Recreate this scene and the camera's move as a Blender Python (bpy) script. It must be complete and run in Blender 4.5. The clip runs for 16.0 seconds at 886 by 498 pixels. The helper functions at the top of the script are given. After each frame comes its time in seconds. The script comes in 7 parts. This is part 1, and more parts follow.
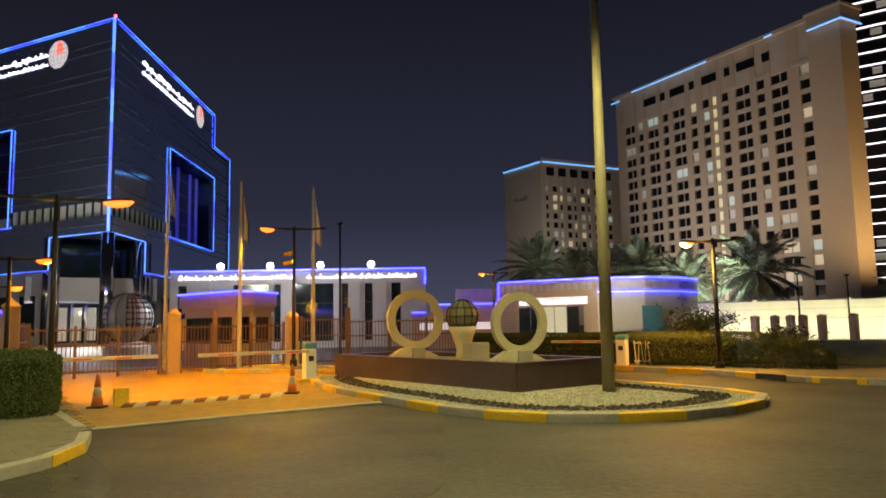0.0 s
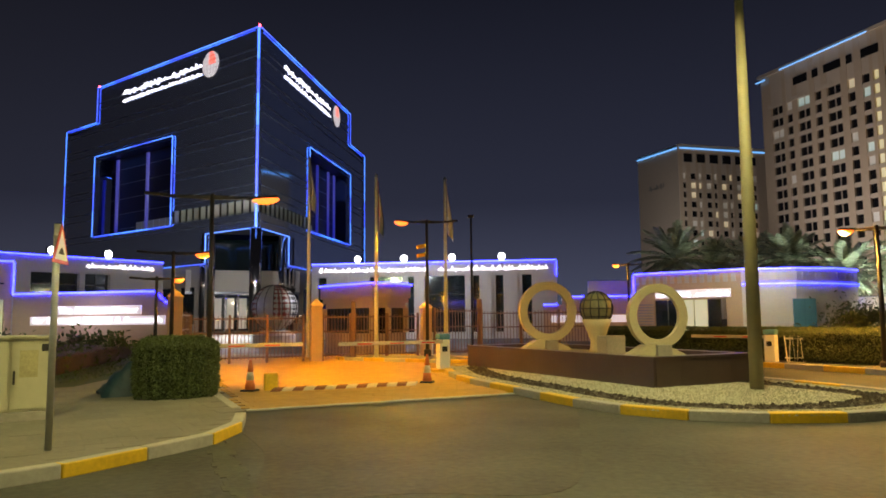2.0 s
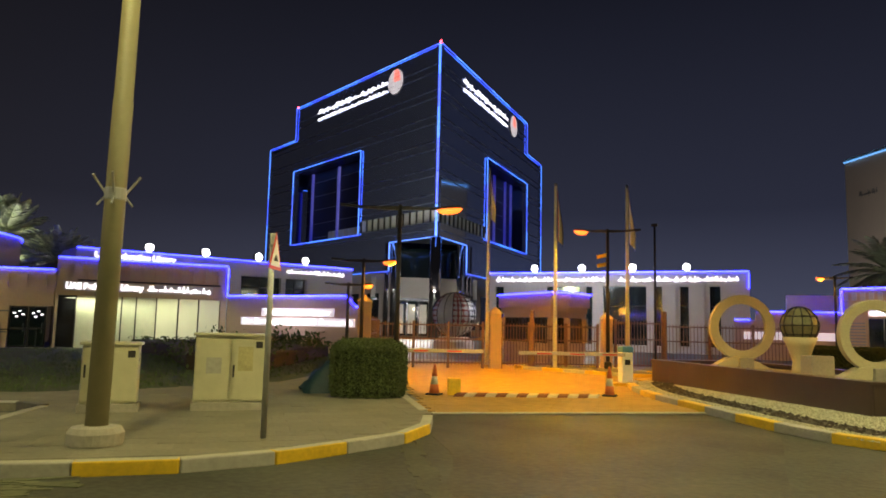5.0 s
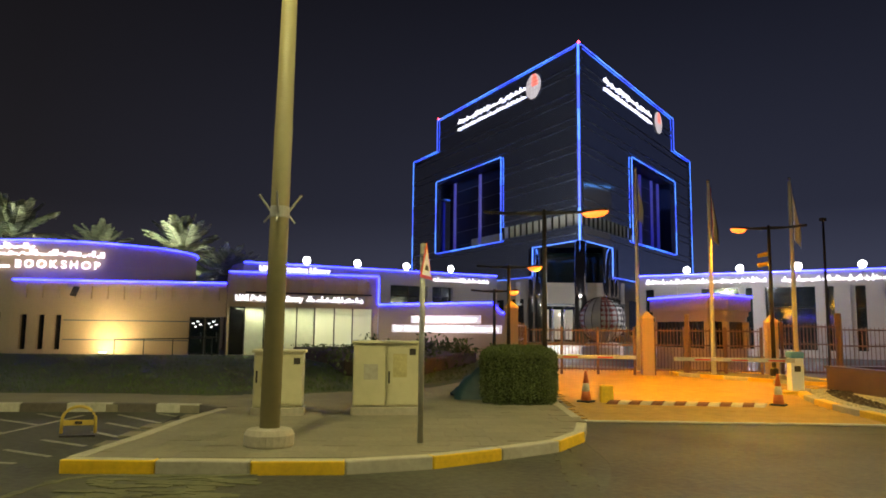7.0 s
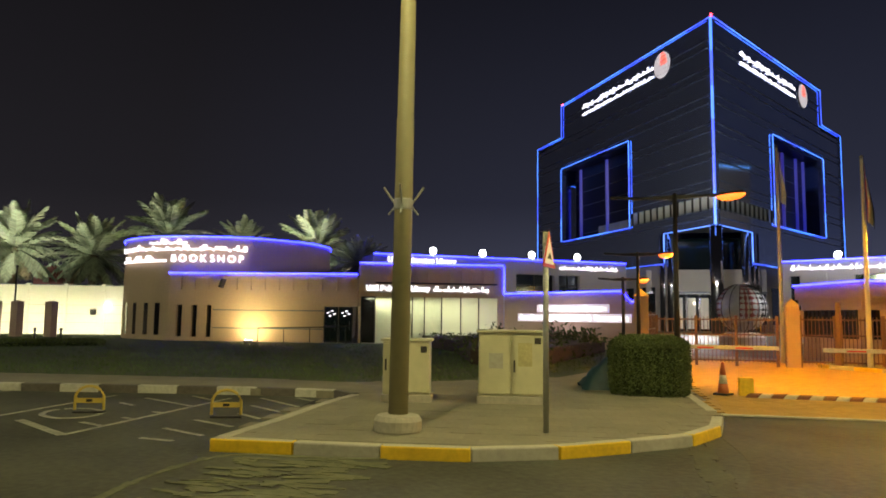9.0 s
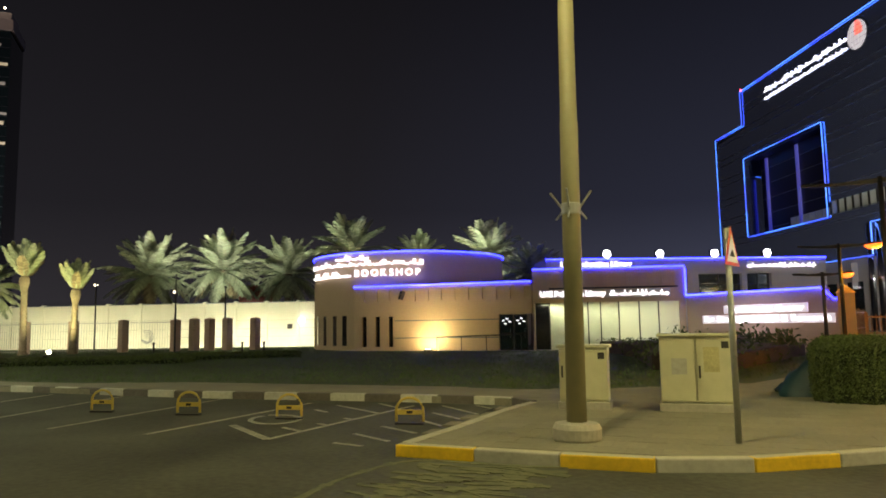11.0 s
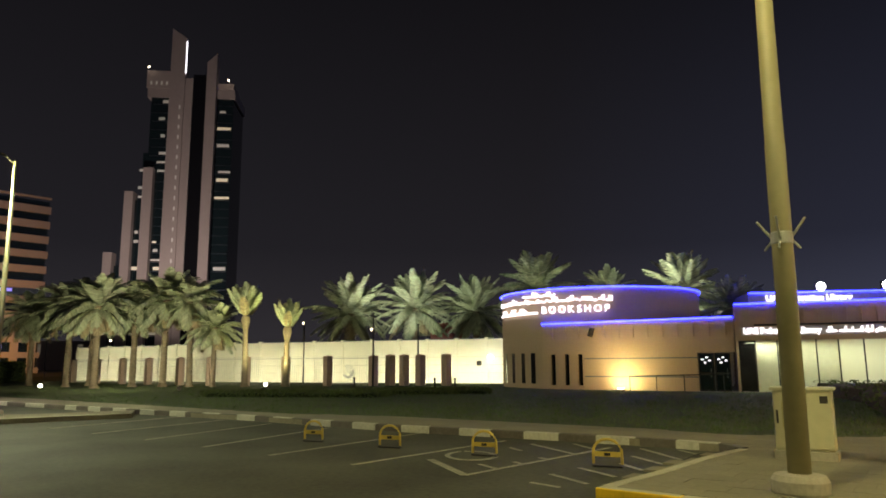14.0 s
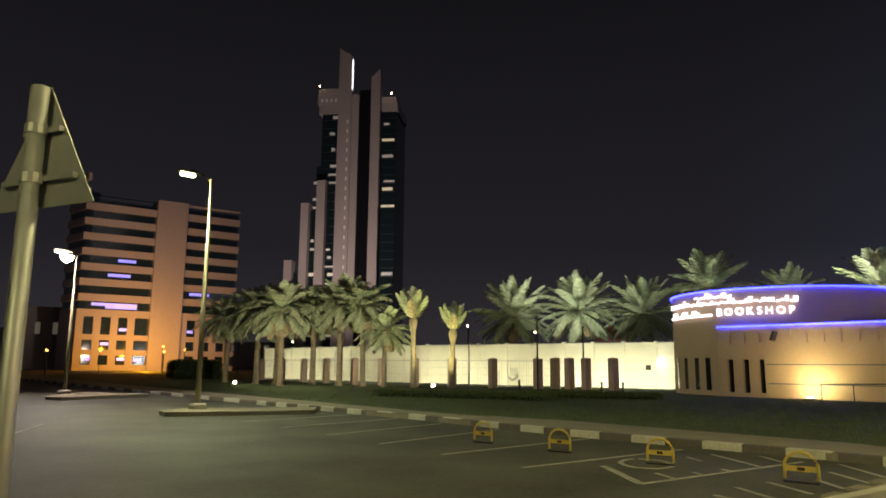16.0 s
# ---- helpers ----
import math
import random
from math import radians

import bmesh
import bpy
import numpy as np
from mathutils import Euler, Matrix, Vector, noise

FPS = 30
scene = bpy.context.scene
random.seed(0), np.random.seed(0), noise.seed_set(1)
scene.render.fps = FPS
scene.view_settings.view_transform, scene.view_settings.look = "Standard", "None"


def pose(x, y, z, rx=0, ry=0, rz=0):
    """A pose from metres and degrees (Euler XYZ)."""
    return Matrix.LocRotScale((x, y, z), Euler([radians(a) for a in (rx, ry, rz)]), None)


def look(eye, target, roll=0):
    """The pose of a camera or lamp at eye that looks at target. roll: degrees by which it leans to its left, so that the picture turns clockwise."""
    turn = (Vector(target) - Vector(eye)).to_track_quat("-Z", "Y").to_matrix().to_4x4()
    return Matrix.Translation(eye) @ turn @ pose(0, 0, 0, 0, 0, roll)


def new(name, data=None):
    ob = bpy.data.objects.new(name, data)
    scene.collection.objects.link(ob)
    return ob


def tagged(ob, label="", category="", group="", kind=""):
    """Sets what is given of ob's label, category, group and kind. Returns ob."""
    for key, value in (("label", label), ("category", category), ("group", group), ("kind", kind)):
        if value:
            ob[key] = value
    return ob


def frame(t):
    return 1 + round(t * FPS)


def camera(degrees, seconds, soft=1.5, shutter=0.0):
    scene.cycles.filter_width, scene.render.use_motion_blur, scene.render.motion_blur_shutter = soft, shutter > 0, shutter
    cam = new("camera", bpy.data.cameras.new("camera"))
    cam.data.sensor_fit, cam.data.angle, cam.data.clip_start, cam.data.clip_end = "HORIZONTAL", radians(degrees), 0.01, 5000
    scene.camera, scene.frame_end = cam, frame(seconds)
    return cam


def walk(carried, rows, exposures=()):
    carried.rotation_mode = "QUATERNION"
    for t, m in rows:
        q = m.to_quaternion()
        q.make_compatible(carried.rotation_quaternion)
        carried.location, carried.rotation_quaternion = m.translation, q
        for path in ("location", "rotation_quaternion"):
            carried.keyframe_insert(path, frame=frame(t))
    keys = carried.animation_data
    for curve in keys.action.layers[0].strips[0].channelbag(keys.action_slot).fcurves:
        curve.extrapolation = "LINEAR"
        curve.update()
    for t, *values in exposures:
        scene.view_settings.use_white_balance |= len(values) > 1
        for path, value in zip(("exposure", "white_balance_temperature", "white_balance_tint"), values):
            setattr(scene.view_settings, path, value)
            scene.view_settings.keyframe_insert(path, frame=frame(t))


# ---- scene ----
cam = camera(64.60, 16.0, 1.75)
PATH = [
    (0, (-5.160, -2.921, 1.615), (-5.1744, -0.9323, 1.8262), -1.12),
    (0.5, (-5.156, -2.930, 1.609), (-5.2572, -0.9429, 1.8152), -1.09),
    (1, (-5.152, -2.929, 1.609), (-5.3438, -0.9486, 1.8091), -0.99),
    (1.5, (-5.163, -2.924, 1.607), (-5.4480, -0.9545, 1.8017), -0.87),
    (2, (-5.203, -2.915, 1.608), (-5.5855, -0.9610, 1.8021), -0.58),
    (2.5, (-5.239, -2.919, 1.607), (-5.7156, -0.9863, 1.8036), -0.22),
    (3, (-5.262, -2.941, 1.604), (-5.8248, -1.0322, 1.8038), 0.18),
    (3.5, (-5.277, -2.958, 1.613), (-5.9170, -1.0735, 1.8143), 0.56),
    (4, (-5.292, -2.952, 1.608), (-6.0018, -1.0926, 1.8092), 0.80),
    (4.2, (-5.294, -2.955, 1.608), (-6.0305, -1.1068, 1.8101), 0.81),
    (6.3, (-5.394, -3.057, 1.618), (-6.4642, -1.3821, 1.8440), 1.23),
    (6.5, (-5.395, -3.058, 1.621), (-6.5007, -1.4064, 1.8433), 0.88),
    (7, (-5.380, -3.037, 1.616), (-6.5790, -1.4524, 1.8426), 0.69),
    (7.5, (-5.367, -3.020, 1.623), (-6.6501, -1.5030, 1.8469), 0.54),
    (8, (-5.361, -3.006, 1.619), (-6.7078, -1.5434, 1.8369), 0.46),
    (8.2, (-5.362, -3.007, 1.613), (-6.7300, -1.5636, 1.8252), 0.60),
    (10.3, (-5.337, -2.980, 1.632), (-6.9939, -1.8750, 1.8194), -0.44),
    (10.5, (-5.337, -2.982, 1.631), (-7.0232, -1.9246, 1.8224), -0.63),
    (11, (-5.328, -2.969, 1.624), (-7.0746, -2.0190, 1.8364), -0.94),
    (11.5, (-5.335, -2.985, 1.626), (-7.1246, -2.1246, 1.8692), -1.20),
    (12, (-5.352, -3.009, 1.638), (-7.1710, -2.2240, 1.9142), -1.25),
    (12.5, (-5.345, -3.027, 1.635), (-7.1888, -2.3136, 1.9387), -1.23),
    (13, (-5.356, -3.040, 1.637), (-7.2257, -2.4056, 1.9570), -1.02),
    (13.5, (-5.354, -3.053, 1.635), (-7.2488, -2.5029, 1.9596), -0.74),
    (14, (-5.345, -3.066, 1.629), (-7.2650, -2.6072, 1.9512), -0.37),
    (14.5, (-5.331, -3.082, 1.624), (-7.2722, -2.7239, 1.9447), -0.01),
    (15, (-5.339, -3.102, 1.627), (-7.2973, -2.8476, 1.9425), 0.29),
    (15.5, (-5.357, -3.130, 1.631), (-7.3287, -3.0093, 1.9447), 0.38),
    (16, (-5.369, -3.147, 1.627), (-7.3414, -3.1403, 1.9565), 0.44),
]
walk(cam, [(t, look(eye, target, roll)) for t, eye, target, roll in PATH], [(0, 0.04, 6400, 10.5), (16, 0.04, 6400, 10.5)])
# ---- sky and exposure ----
world = bpy.data.worlds.new("night_sky")
scene.world = world
world.use_nodes = True
wn, wl = world.node_tree.nodes, world.node_tree.links
wn.clear()
w_out = wn.new("ShaderNodeOutputWorld")
w_bg = wn.new("ShaderNodeBackground")
w_tc = wn.new("ShaderNodeTexCoord")
w_sep = wn.new("ShaderNodeSeparateXYZ")
w_ramp = wn.new("ShaderNodeValToRGB")
wl.new(w_tc.outputs["Generated"], w_sep.inputs[0])
wl.new(w_sep.outputs["Z"], w_ramp.inputs[0])
w_mix = wn.new("ShaderNodeMix")
w_mix.data_type = "RGBA"
w_ramp2 = wn.new("ShaderNodeValToRGB")
w_side = wn.new("ShaderNodeMapRange")
w_side.inputs["From Min"].default_value, w_side.inputs["From Max"].default_value = 0.35, 0.9
wl.new(w_sep.outputs["Y"], w_side.inputs["Value"])
wl.new(w_sep.outputs["Z"], w_ramp2.inputs[0])
wl.new(w_side.outputs[0], w_mix.inputs["Factor"])
wl.new(w_ramp2.outputs[0], w_mix.inputs["A"])
wl.new(w_ramp.outputs[0], w_mix.inputs["B"])
wl.new(w_mix.outputs["Result"], w_bg.inputs[0])
wl.new(w_bg.outputs[0], w_out.inputs[0])
els = w_ramp.color_ramp.elements
# town glow: blue-grey over the lit institute, brown and darker over the car park
els[0].position, els[0].color = 0.0, (0.062, 0.067, 0.108, 1)
els[1].position, els[1].color = 0.55, (0.0030, 0.0032, 0.0060, 1)
els.new(0.16).color = (0.0225, 0.0245, 0.042, 1)
els2 = w_ramp2.color_ramp.elements
els2[0].position, els2[0].color = 0.0, (0.030, 0.027, 0.030, 1)
els2[1].position, els2[1].color = 0.55, (0.0052, 0.0047, 0.0058, 1)
els2.new(0.16).color = (0.0145, 0.0132, 0.0158, 1)
w_bg.inputs[1].default_value = 1.0


def lamp(name, kind, at, power, colour, target=None, size=0.2, cone=120, blend=0.6):
    data = bpy.data.lights.new(name, kind)
    data.energy, data.color = power, colour
    if kind == "AREA":
        data.shape, data.size, data.size_y = "RECTANGLE", size if not isinstance(size, tuple) else size[0], size if not isinstance(size, tuple) else size[1]
    else:
        data.shadow_soft_size = size
    if kind == "SPOT":
        data.spot_size, data.spot_blend = radians(cone), blend
    ob = new(name, data)
    ob.matrix_world = look(at, target) if target else Matrix.Translation(at)
    return ob


SODIUM = (1.0, 0.43, 0.008)
MERCURY = (1.0, 0.9, 0.39)
# the tall street lamps over the road
lamp("street_light", "SPOT", (-2.6, 9.6, 10.1), 3500, MERCURY, (-3.4, 5.5, 0), 0.3, 150, 0.5)
lamp("street_light", "SPOT", (-11.0, 0.4, 9.8), 1700, MERCURY, (-10.5, 1.0, 0), 0.3, 150, 0.5)
# out of view: added to light mast, kerb and sign from the viewer's side
lamp("street_light", "SPOT", (5.2, -9.4, 9.8), 7000, MERCURY, (-13.0, 4.0, 1.5), 0.3, 70, 0.8)
lamp("street_light", "SPOT", (-29.4, -12.3, 8.0), 3200, (0.95, 1.0, 0.55), (-31.5, -7.0, 0), 0.25, 155, 0.5)
lamp("street_light", "SPOT", (-40.4, -22.5, 6.9), 2700, (1.0, 0.85, 0.72), (-36.0, -22.0, 0), 0.25, 155, 0.5)
# sodium lamps at the gate
lamp("sodium_light", "SPOT", (-13.42, 14.72, 4.62), 2500, SODIUM, (-12.2, 17.6, 0), 0.18, 128, 0.6)
lamp("sodium_light", "SPOT", (-12.25, 24.2, 5.0), 2300, SODIUM, (-12.6, 20.6, 0), 0.18, 130, 0.6)
lamp("sodium_light", "POINT", (-18.1, 19.6, 3.7), 240, SODIUM, size=0.18)
lamp("sodium_light", "POINT", (2.1, 18.7, 3.75), 1500, (1.0, 0.46, 0.07), size=0.18)
lamp("sodium_light", "POINT", (-162.0, -74.0, 5.0), 2000, SODIUM, size=0.3)
lamp("sodium_light", "POINT", (-3.2, 37.0, 4.3), 300, SODIUM, size=0.18)
# wall washers along the perimeter walls, unseen fills for the palms and the bookshop spot
WASH = (1.0, 0.94, 0.6)
lamp("wall_washer", "AREA", (-76.7, -17.5, 0.25), 480, WASH, (-78.6, -15.2, 2.3), (20, 0.3))
lamp("wall_washer", "AREA", (-64.7, -2.3, 0.25), 330, WASH, (-66.8, -0.8, 2.3), (13, 0.3))
lamp("wall_washer", "AREA", (-56.9, 8.4, 0.25), 430, WASH, (-59.2, 9.9, 2.2), (11, 0.3))
lamp("wall_washer", "AREA", (17.3, 40.0, 0.25), 420, WASH, (18.2, 41.7, 1.8), (13, 0.3))
lamp("wall_washer", "AREA", (33.5, 32.3, 0.25), 560, WASH, (34.0, 33.4, 1.8), (22, 0.3))
# the palm lamps have no fixtures: added to brighten the crowns
lamp("palm_uplight", "SPOT", (-55.8, 4.3, 3.9), 9200, (0.97, 1.0, 0.75), (-66.3, 9.0, 11.6), 0.3, 76, 0.6)
lamp("palm_uplight", "SPOT", (-56.2, 12.6, 6.2), 2300, (0.97, 1.0, 0.72), (-61.2, 19.1, 9.2), 0.3, 80, 0.7)
lamp("palm_uplight", "SPOT", (-44.5, -12.0, 2.5), 6800, (1.0, 0.93, 0.56), (-60, -13.0, 6.0), 0.3, 100, 0.8)
lamp("palm_uplight", "SPOT", (-52.6, -3.2, 0.35), 2600, (1.0, 0.95, 0.4), (-55.6, -3.6, 4.6), 0.2, 95, 0.8)
lamp("palm_uplight", "SPOT", (-50.5, 21.5, 5.9), 2200, (0.97, 1.0, 0.72), (-53.0, 27.0, 8.2), 0.3, 150, 0.6)
lamp("palm_uplight", "SPOT", (13.0, 47.5, 3.0), 2600, (0.85, 1.0, 0.85), (13.5, 55.0, 6.0), 0.3, 140, 0.6)
lamp("spot_light", "SPOT", (-40.25, 14.95, 0.3), 420, (1.0, 0.76, 0.3), (-40.95, 15.75, 1.3), 0.1, 150, 1.0)
# second spot is unseen, added to spread the warm wash wider
lamp("spot_light", "SPOT", (-38.9, 13.5, 0.35), 330, (1.0, 0.78, 0.34), (-40.6, 15.6, 2.2), 0.2, 150, 1.0)
# floodlights on the roofs shine down on the forecourt
lamp("roof_flood", "SPOT", (-17.0, 48.4, 6.3), 900, (0.95, 0.97, 1.0), (-16.0, 38.0, 0), 0.4, 150, 0.7)
lamp("roof_flood", "SPOT", (-38.6, 32.0, 6.2), 600, (0.95, 0.97, 1.0), (-31.0, 29.0, 0), 0.4, 150, 0.7)
# unseen point lamp added to brighten the hall front and the gate
lamp("forecourt_light", "POINT", (-17.5, 41.5, 5.4), 1500, (0.92, 0.95, 1.0), size=0.12)
lamp("reception_light", "POINT", (4.6, 36.0, 4.4), 520, (1.0, 0.98, 0.66), size=0.4)
lamp("shopfront_light", "AREA", (-34.0, 22.2, 2.55), 100, (0.95, 1.0, 0.6), (-34.2, 22.4, 0.0), (6.5, 0.3))
# unseen point lamp added to lift the sign wall
lamp("sign_wall_light", "POINT", (-27.5, 24.6, 1.7), 60, (1.0, 0.9, 0.95), size=0.3)
# unseen lamps added to brighten the tower's podium and lobby
lamp("lobby_light", "POINT", (-39.0, 62.0, 4.0), 7000, (0.95, 0.93, 0.85), size=0.5)
lamp("lobby_light", "POINT", (-45.5, 82.0, 3.0), 350, (1.0, 0.85, 0.55), size=0.3)
# unseen spot added to brighten the lawn and the bookshop wall
lamp("lawn_light", "SPOT", (-49.0, -20.5, 7.0), 3000, (1.0, 0.9, 0.62), (-42.0, 9.0, 1.5), 0.3, 95, 0.9)
# ---- materials ----
def mat(name, colour, rough=0.6, metal=0.0, grain=6.0, vary=0.18, bump=0.15, coarse=None, spec=0.5, random=0.0):
    """A surface with variation at two scales, in metres of the world."""
    m = bpy.data.materials.new(name)
    m.use_nodes = True
    nodes, links = m.node_tree.nodes, m.node_tree.links
    bsdf = nodes["Principled BSDF"]
    bsdf.inputs["Metallic"].default_value = metal
    bsdf.inputs["Specular IOR Level"].default_value = spec
    geo = nodes.new("ShaderNodeNewGeometry")
    fine = nodes.new("ShaderNodeTexNoise")
    fine.inputs["Scale"].default_value = grain
    fine.inputs["Detail"].default_value = 5
    wide = nodes.new("ShaderNodeTexNoise")
    wide.inputs["Scale"].default_value = coarse if coarse else grain / 9
    wide.inputs["Detail"].default_value = 3
    for n in (fine, wide):
        links.new(geo.outputs["Position"], n.inputs["Vector"])
    add = nodes.new("ShaderNodeMath")
    add.operation = "ADD"
    links.new(fine.outputs["Fac"], add.inputs[0])
    links.new(wide.outputs["Fac"], add.inputs[1])
    ramp = nodes.new("ShaderNodeMapRange")
    ramp.inputs["From Min"].default_value, ramp.inputs["From Max"].default_value = 0.55, 1.45
    ramp.inputs["To Min"].default_value, ramp.inputs["To Max"].default_value = 1 - vary, 1 + vary
    links.new(add.outputs[0], ramp.inputs["Value"])
    mix = nodes.new("ShaderNodeVectorMath")
    mix.operation = "MULTIPLY"
    mix.inputs[0].default_value = colour
    links.new(ramp.outputs[0], mix.inputs[1])
    last = mix.outputs[0]
    if random:
        info = nodes.new("ShaderNodeObjectInfo")
        isl = nodes.new("ShaderNodeMath")
        isl.operation = "ADD"
        links.new(info.outputs["Random"], isl.inputs[0])
        links.new(geo.outputs["Random Per Island"], isl.inputs[1])
        fr = nodes.new("ShaderNodeMath")
        fr.operation = "FRACT"
        links.new(isl.outputs[0], fr.inputs[0])
        r2 = nodes.new("ShaderNodeMapRange")
        r2.inputs["To Min"].default_value, r2.inputs["To Max"].default_value = 1 - random, 1 + random
        links.new(fr.outputs[0], r2.inputs["Value"])
        mix2 = nodes.new("ShaderNodeVectorMath")
        mix2.operation = "MULTIPLY"
        links.new(last, mix2.inputs[0])
        links.new(r2.outputs[0], mix2.inputs[1])
        last = mix2.outputs[0]
    links.new(last, bsdf.inputs["Base Color"])
    rr = nodes.new("ShaderNodeMapRange")
    rr.inputs["To Min"].default_value, rr.inputs["To Max"].default_value = max(0.02, rough - 0.1), min(1, rough + 0.1)
    links.new(fine.outputs["Fac"], rr.inputs["Value"])
    links.new(rr.outputs[0], bsdf.inputs["Roughness"])
    if bump:
        b = nodes.new("ShaderNodeBump")
        b.inputs["Strength"].default_value = bump
        b.inputs["Distance"].default_value = 0.02
        links.new(fine.outputs["Fac"], b.inputs["Height"])
        links.new(b.outputs[0], bsdf.inputs["Normal"])
    return m


def glow(name, colour, strength, base=(0.8, 0.8, 0.8)):
    m = bpy.data.materials.new(name)
    m.use_nodes = True
    bsdf = m.node_tree.nodes["Principled BSDF"]
    bsdf.inputs["Base Color"].default_value = (*base, 1)
    bsdf.inputs["Emission Color"].default_value = (*colour, 1)
    bsdf.inputs["Emission Strength"].default_value = strength
    return m


def glass(name, colour, rough=0.05, spec=0.9, metal=0.0):
    """Dark reflecting facade glass."""
    m = bpy.data.materials.new(name)
    m.use_nodes = True
    bsdf = m.node_tree.nodes["Principled BSDF"]
    bsdf.inputs["Base Color"].default_value = (*colour, 1)
    bsdf.inputs["Roughness"].default_value = rough
    bsdf.inputs["Specular IOR Level"].default_value = spec
    bsdf.inputs["Metallic"].default_value = metal
    n = m.node_tree.nodes.new("ShaderNodeTexNoise")
    n.inputs["Scale"].default_value = 0.35
    g = m.node_tree.nodes.new("ShaderNodeNewGeometry")
    m.node_tree.links.new(g.outputs["Position"], n.inputs["Vector"])
    b = m.node_tree.nodes.new("ShaderNodeBump")
    b.inputs["Strength"].default_value, b.inputs["Distance"].default_value = 0.06, 0.05
    m.node_tree.links.new(n.outputs["Fac"], b.inputs["Height"])
    m.node_tree.links.new(b.outputs[0], bsdf.inputs["Normal"])
    return m


M_ASPHALT = mat("asphalt", (0.066, 0.064, 0.05), 0.7, grain=11, vary=0.85, bump=0.35, coarse=0.5, spec=0.4)
M_PATCH = mat("asphalt_patch", (0.066, 0.059, 0.044), 0.7, grain=11, vary=0.85, bump=0.35, coarse=0.7, spec=0.45)
M_PAVE = mat("pavement_slab", (0.22, 0.20, 0.15), 0.9, grain=14, vary=0.2, bump=0.2, coarse=0.7, spec=0.2, random=0.06)
M_PAVER = mat("brick_paver", (0.43, 0.25, 0.05), 0.8, grain=22, vary=0.16, bump=0.2, coarse=0.6, random=0.09)
M_JOINT = mat("sand_joint", (0.21, 0.185, 0.135), 0.95, grain=14, vary=0.3, coarse=0.7)
M_KERB_Y = mat("yellow_kerb_paint", (0.68, 0.43, 0.012), 0.6, grain=16, vary=0.22, coarse=2.5)
M_KERB_G = mat("bare_kerb_concrete", (0.36, 0.34, 0.30), 0.85, grain=16, vary=0.2, coarse=2.5)
M_KERB_TOP = mat("worn_kerb_top", (0.40, 0.37, 0.29), 0.9, grain=18, vary=0.2, coarse=2.0)
M_KERB_W = mat("white_kerb_paint", (0.44, 0.42, 0.35), 0.7, grain=16, vary=0.3, coarse=2.5)
M_KERB_K = mat("black_kerb_paint", (0.10, 0.085, 0.07), 0.7, grain=16, vary=0.4, coarse=2.5)
M_LINE = mat("road_line_paint", (0.31, 0.3, 0.24), 0.8, grain=26, vary=0.55, coarse=4)
M_GRASS_SOIL = mat("lawn_soil", (0.045, 0.062, 0.018), 0.95, grain=18, vary=0.4, bump=0.5, coarse=0.5)
M_GRASS = mat("grass_blades", (0.075, 0.115, 0.028), 0.7, grain=9, vary=0.35, bump=0, coarse=0.4, random=0.3)
M_LEAF = mat("hedge_leaf", (0.062, 0.085, 0.016), 0.6, grain=9, vary=0.3, bump=0, random=0.28)
# green darkened to stand for the shade between hedge leaves
M_HEDGE_SHADE = mat("hedge_inner_shade", (0.014, 0.024, 0.008), 0.9, grain=9, vary=0.4)
M_GRAVEL = mat("white_gravel", (0.36, 0.345, 0.26), 0.9, grain=20, vary=0.15, random=0.35)
M_SOIL = mat("dark_soil", (0.045, 0.034, 0.024), 0.95, grain=26, vary=0.4, bump=0.5)
M_BANK = mat("bank_soil", (0.042, 0.026, 0.02), 0.95, grain=9, vary=0.5, bump=0.8, coarse=0.8)
M_GRANITE = mat("brown_granite", (0.075, 0.05, 0.043), 0.32, grain=60, vary=0.35, bump=0.05, coarse=1.2)
M_STONE_RING = mat("cream_cast_stone", (0.5, 0.44, 0.27), 0.7, grain=24, vary=0.14, coarse=1.6)
M_WALL = mat("beige_render_wall", (0.52, 0.39, 0.27), 0.85, grain=9, vary=0.08, bump=0.1, coarse=0.3)
M_WALL_PINK = mat("rose_render_wall", (0.46, 0.33, 0.27), 0.85, grain=9, vary=0.08, bump=0.1, coarse=0.3)
M_WALL_GREY = mat("pale_grey_cladding", (0.5, 0.47, 0.44), 0.7, grain=7, vary=0.07, bump=0.06, coarse=0.3)
M_WALL_CREAM = mat("cream_perimeter_wall", (0.7, 0.68, 0.55), 0.85, grain=12, vary=0.1, bump=0.1, coarse=0.35)
M_HOTEL = mat("sandstone_cladding", (0.52, 0.42, 0.32), 0.85, grain=1.2, vary=0.08, bump=0.0, coarse=0.06)
M_HOTEL_TRIM = mat("pale_stone_trim", (0.56, 0.48, 0.4), 0.85, grain=1.5, vary=0.06, bump=0.0, coarse=0.1)
M_OFFICE = mat("pink_stone_panel", (0.47, 0.38, 0.35), 0.85, grain=1.2, vary=0.08, bump=0.0, coarse=0.07)
M_FIN = mat("rose_metal_fin", (0.42, 0.36, 0.34), 0.6, grain=0.8, vary=0.08, bump=0.0, coarse=0.05)
M_GLASS = glass("navy_facade_glass", (0.56, 0.68, 1.0), 0.05, 0.7, 0.85)
M_GLASS_DEEP = glass("deep_blue_recess_glass", (0.02, 0.024, 0.07), 0.35, 0.4)
M_GLASS_BLACK = glass("black_window_glass", (0.008, 0.008, 0.01), 0.1)
M_GLASS_TEAL = glass("teal_window_glass", (0.01, 0.02, 0.024), 0.08)
M_LEDGE = mat("brushed_ledge_metal", (0.16, 0.17, 0.2), 0.35, 0.8, grain=3, vary=0.15, bump=0)
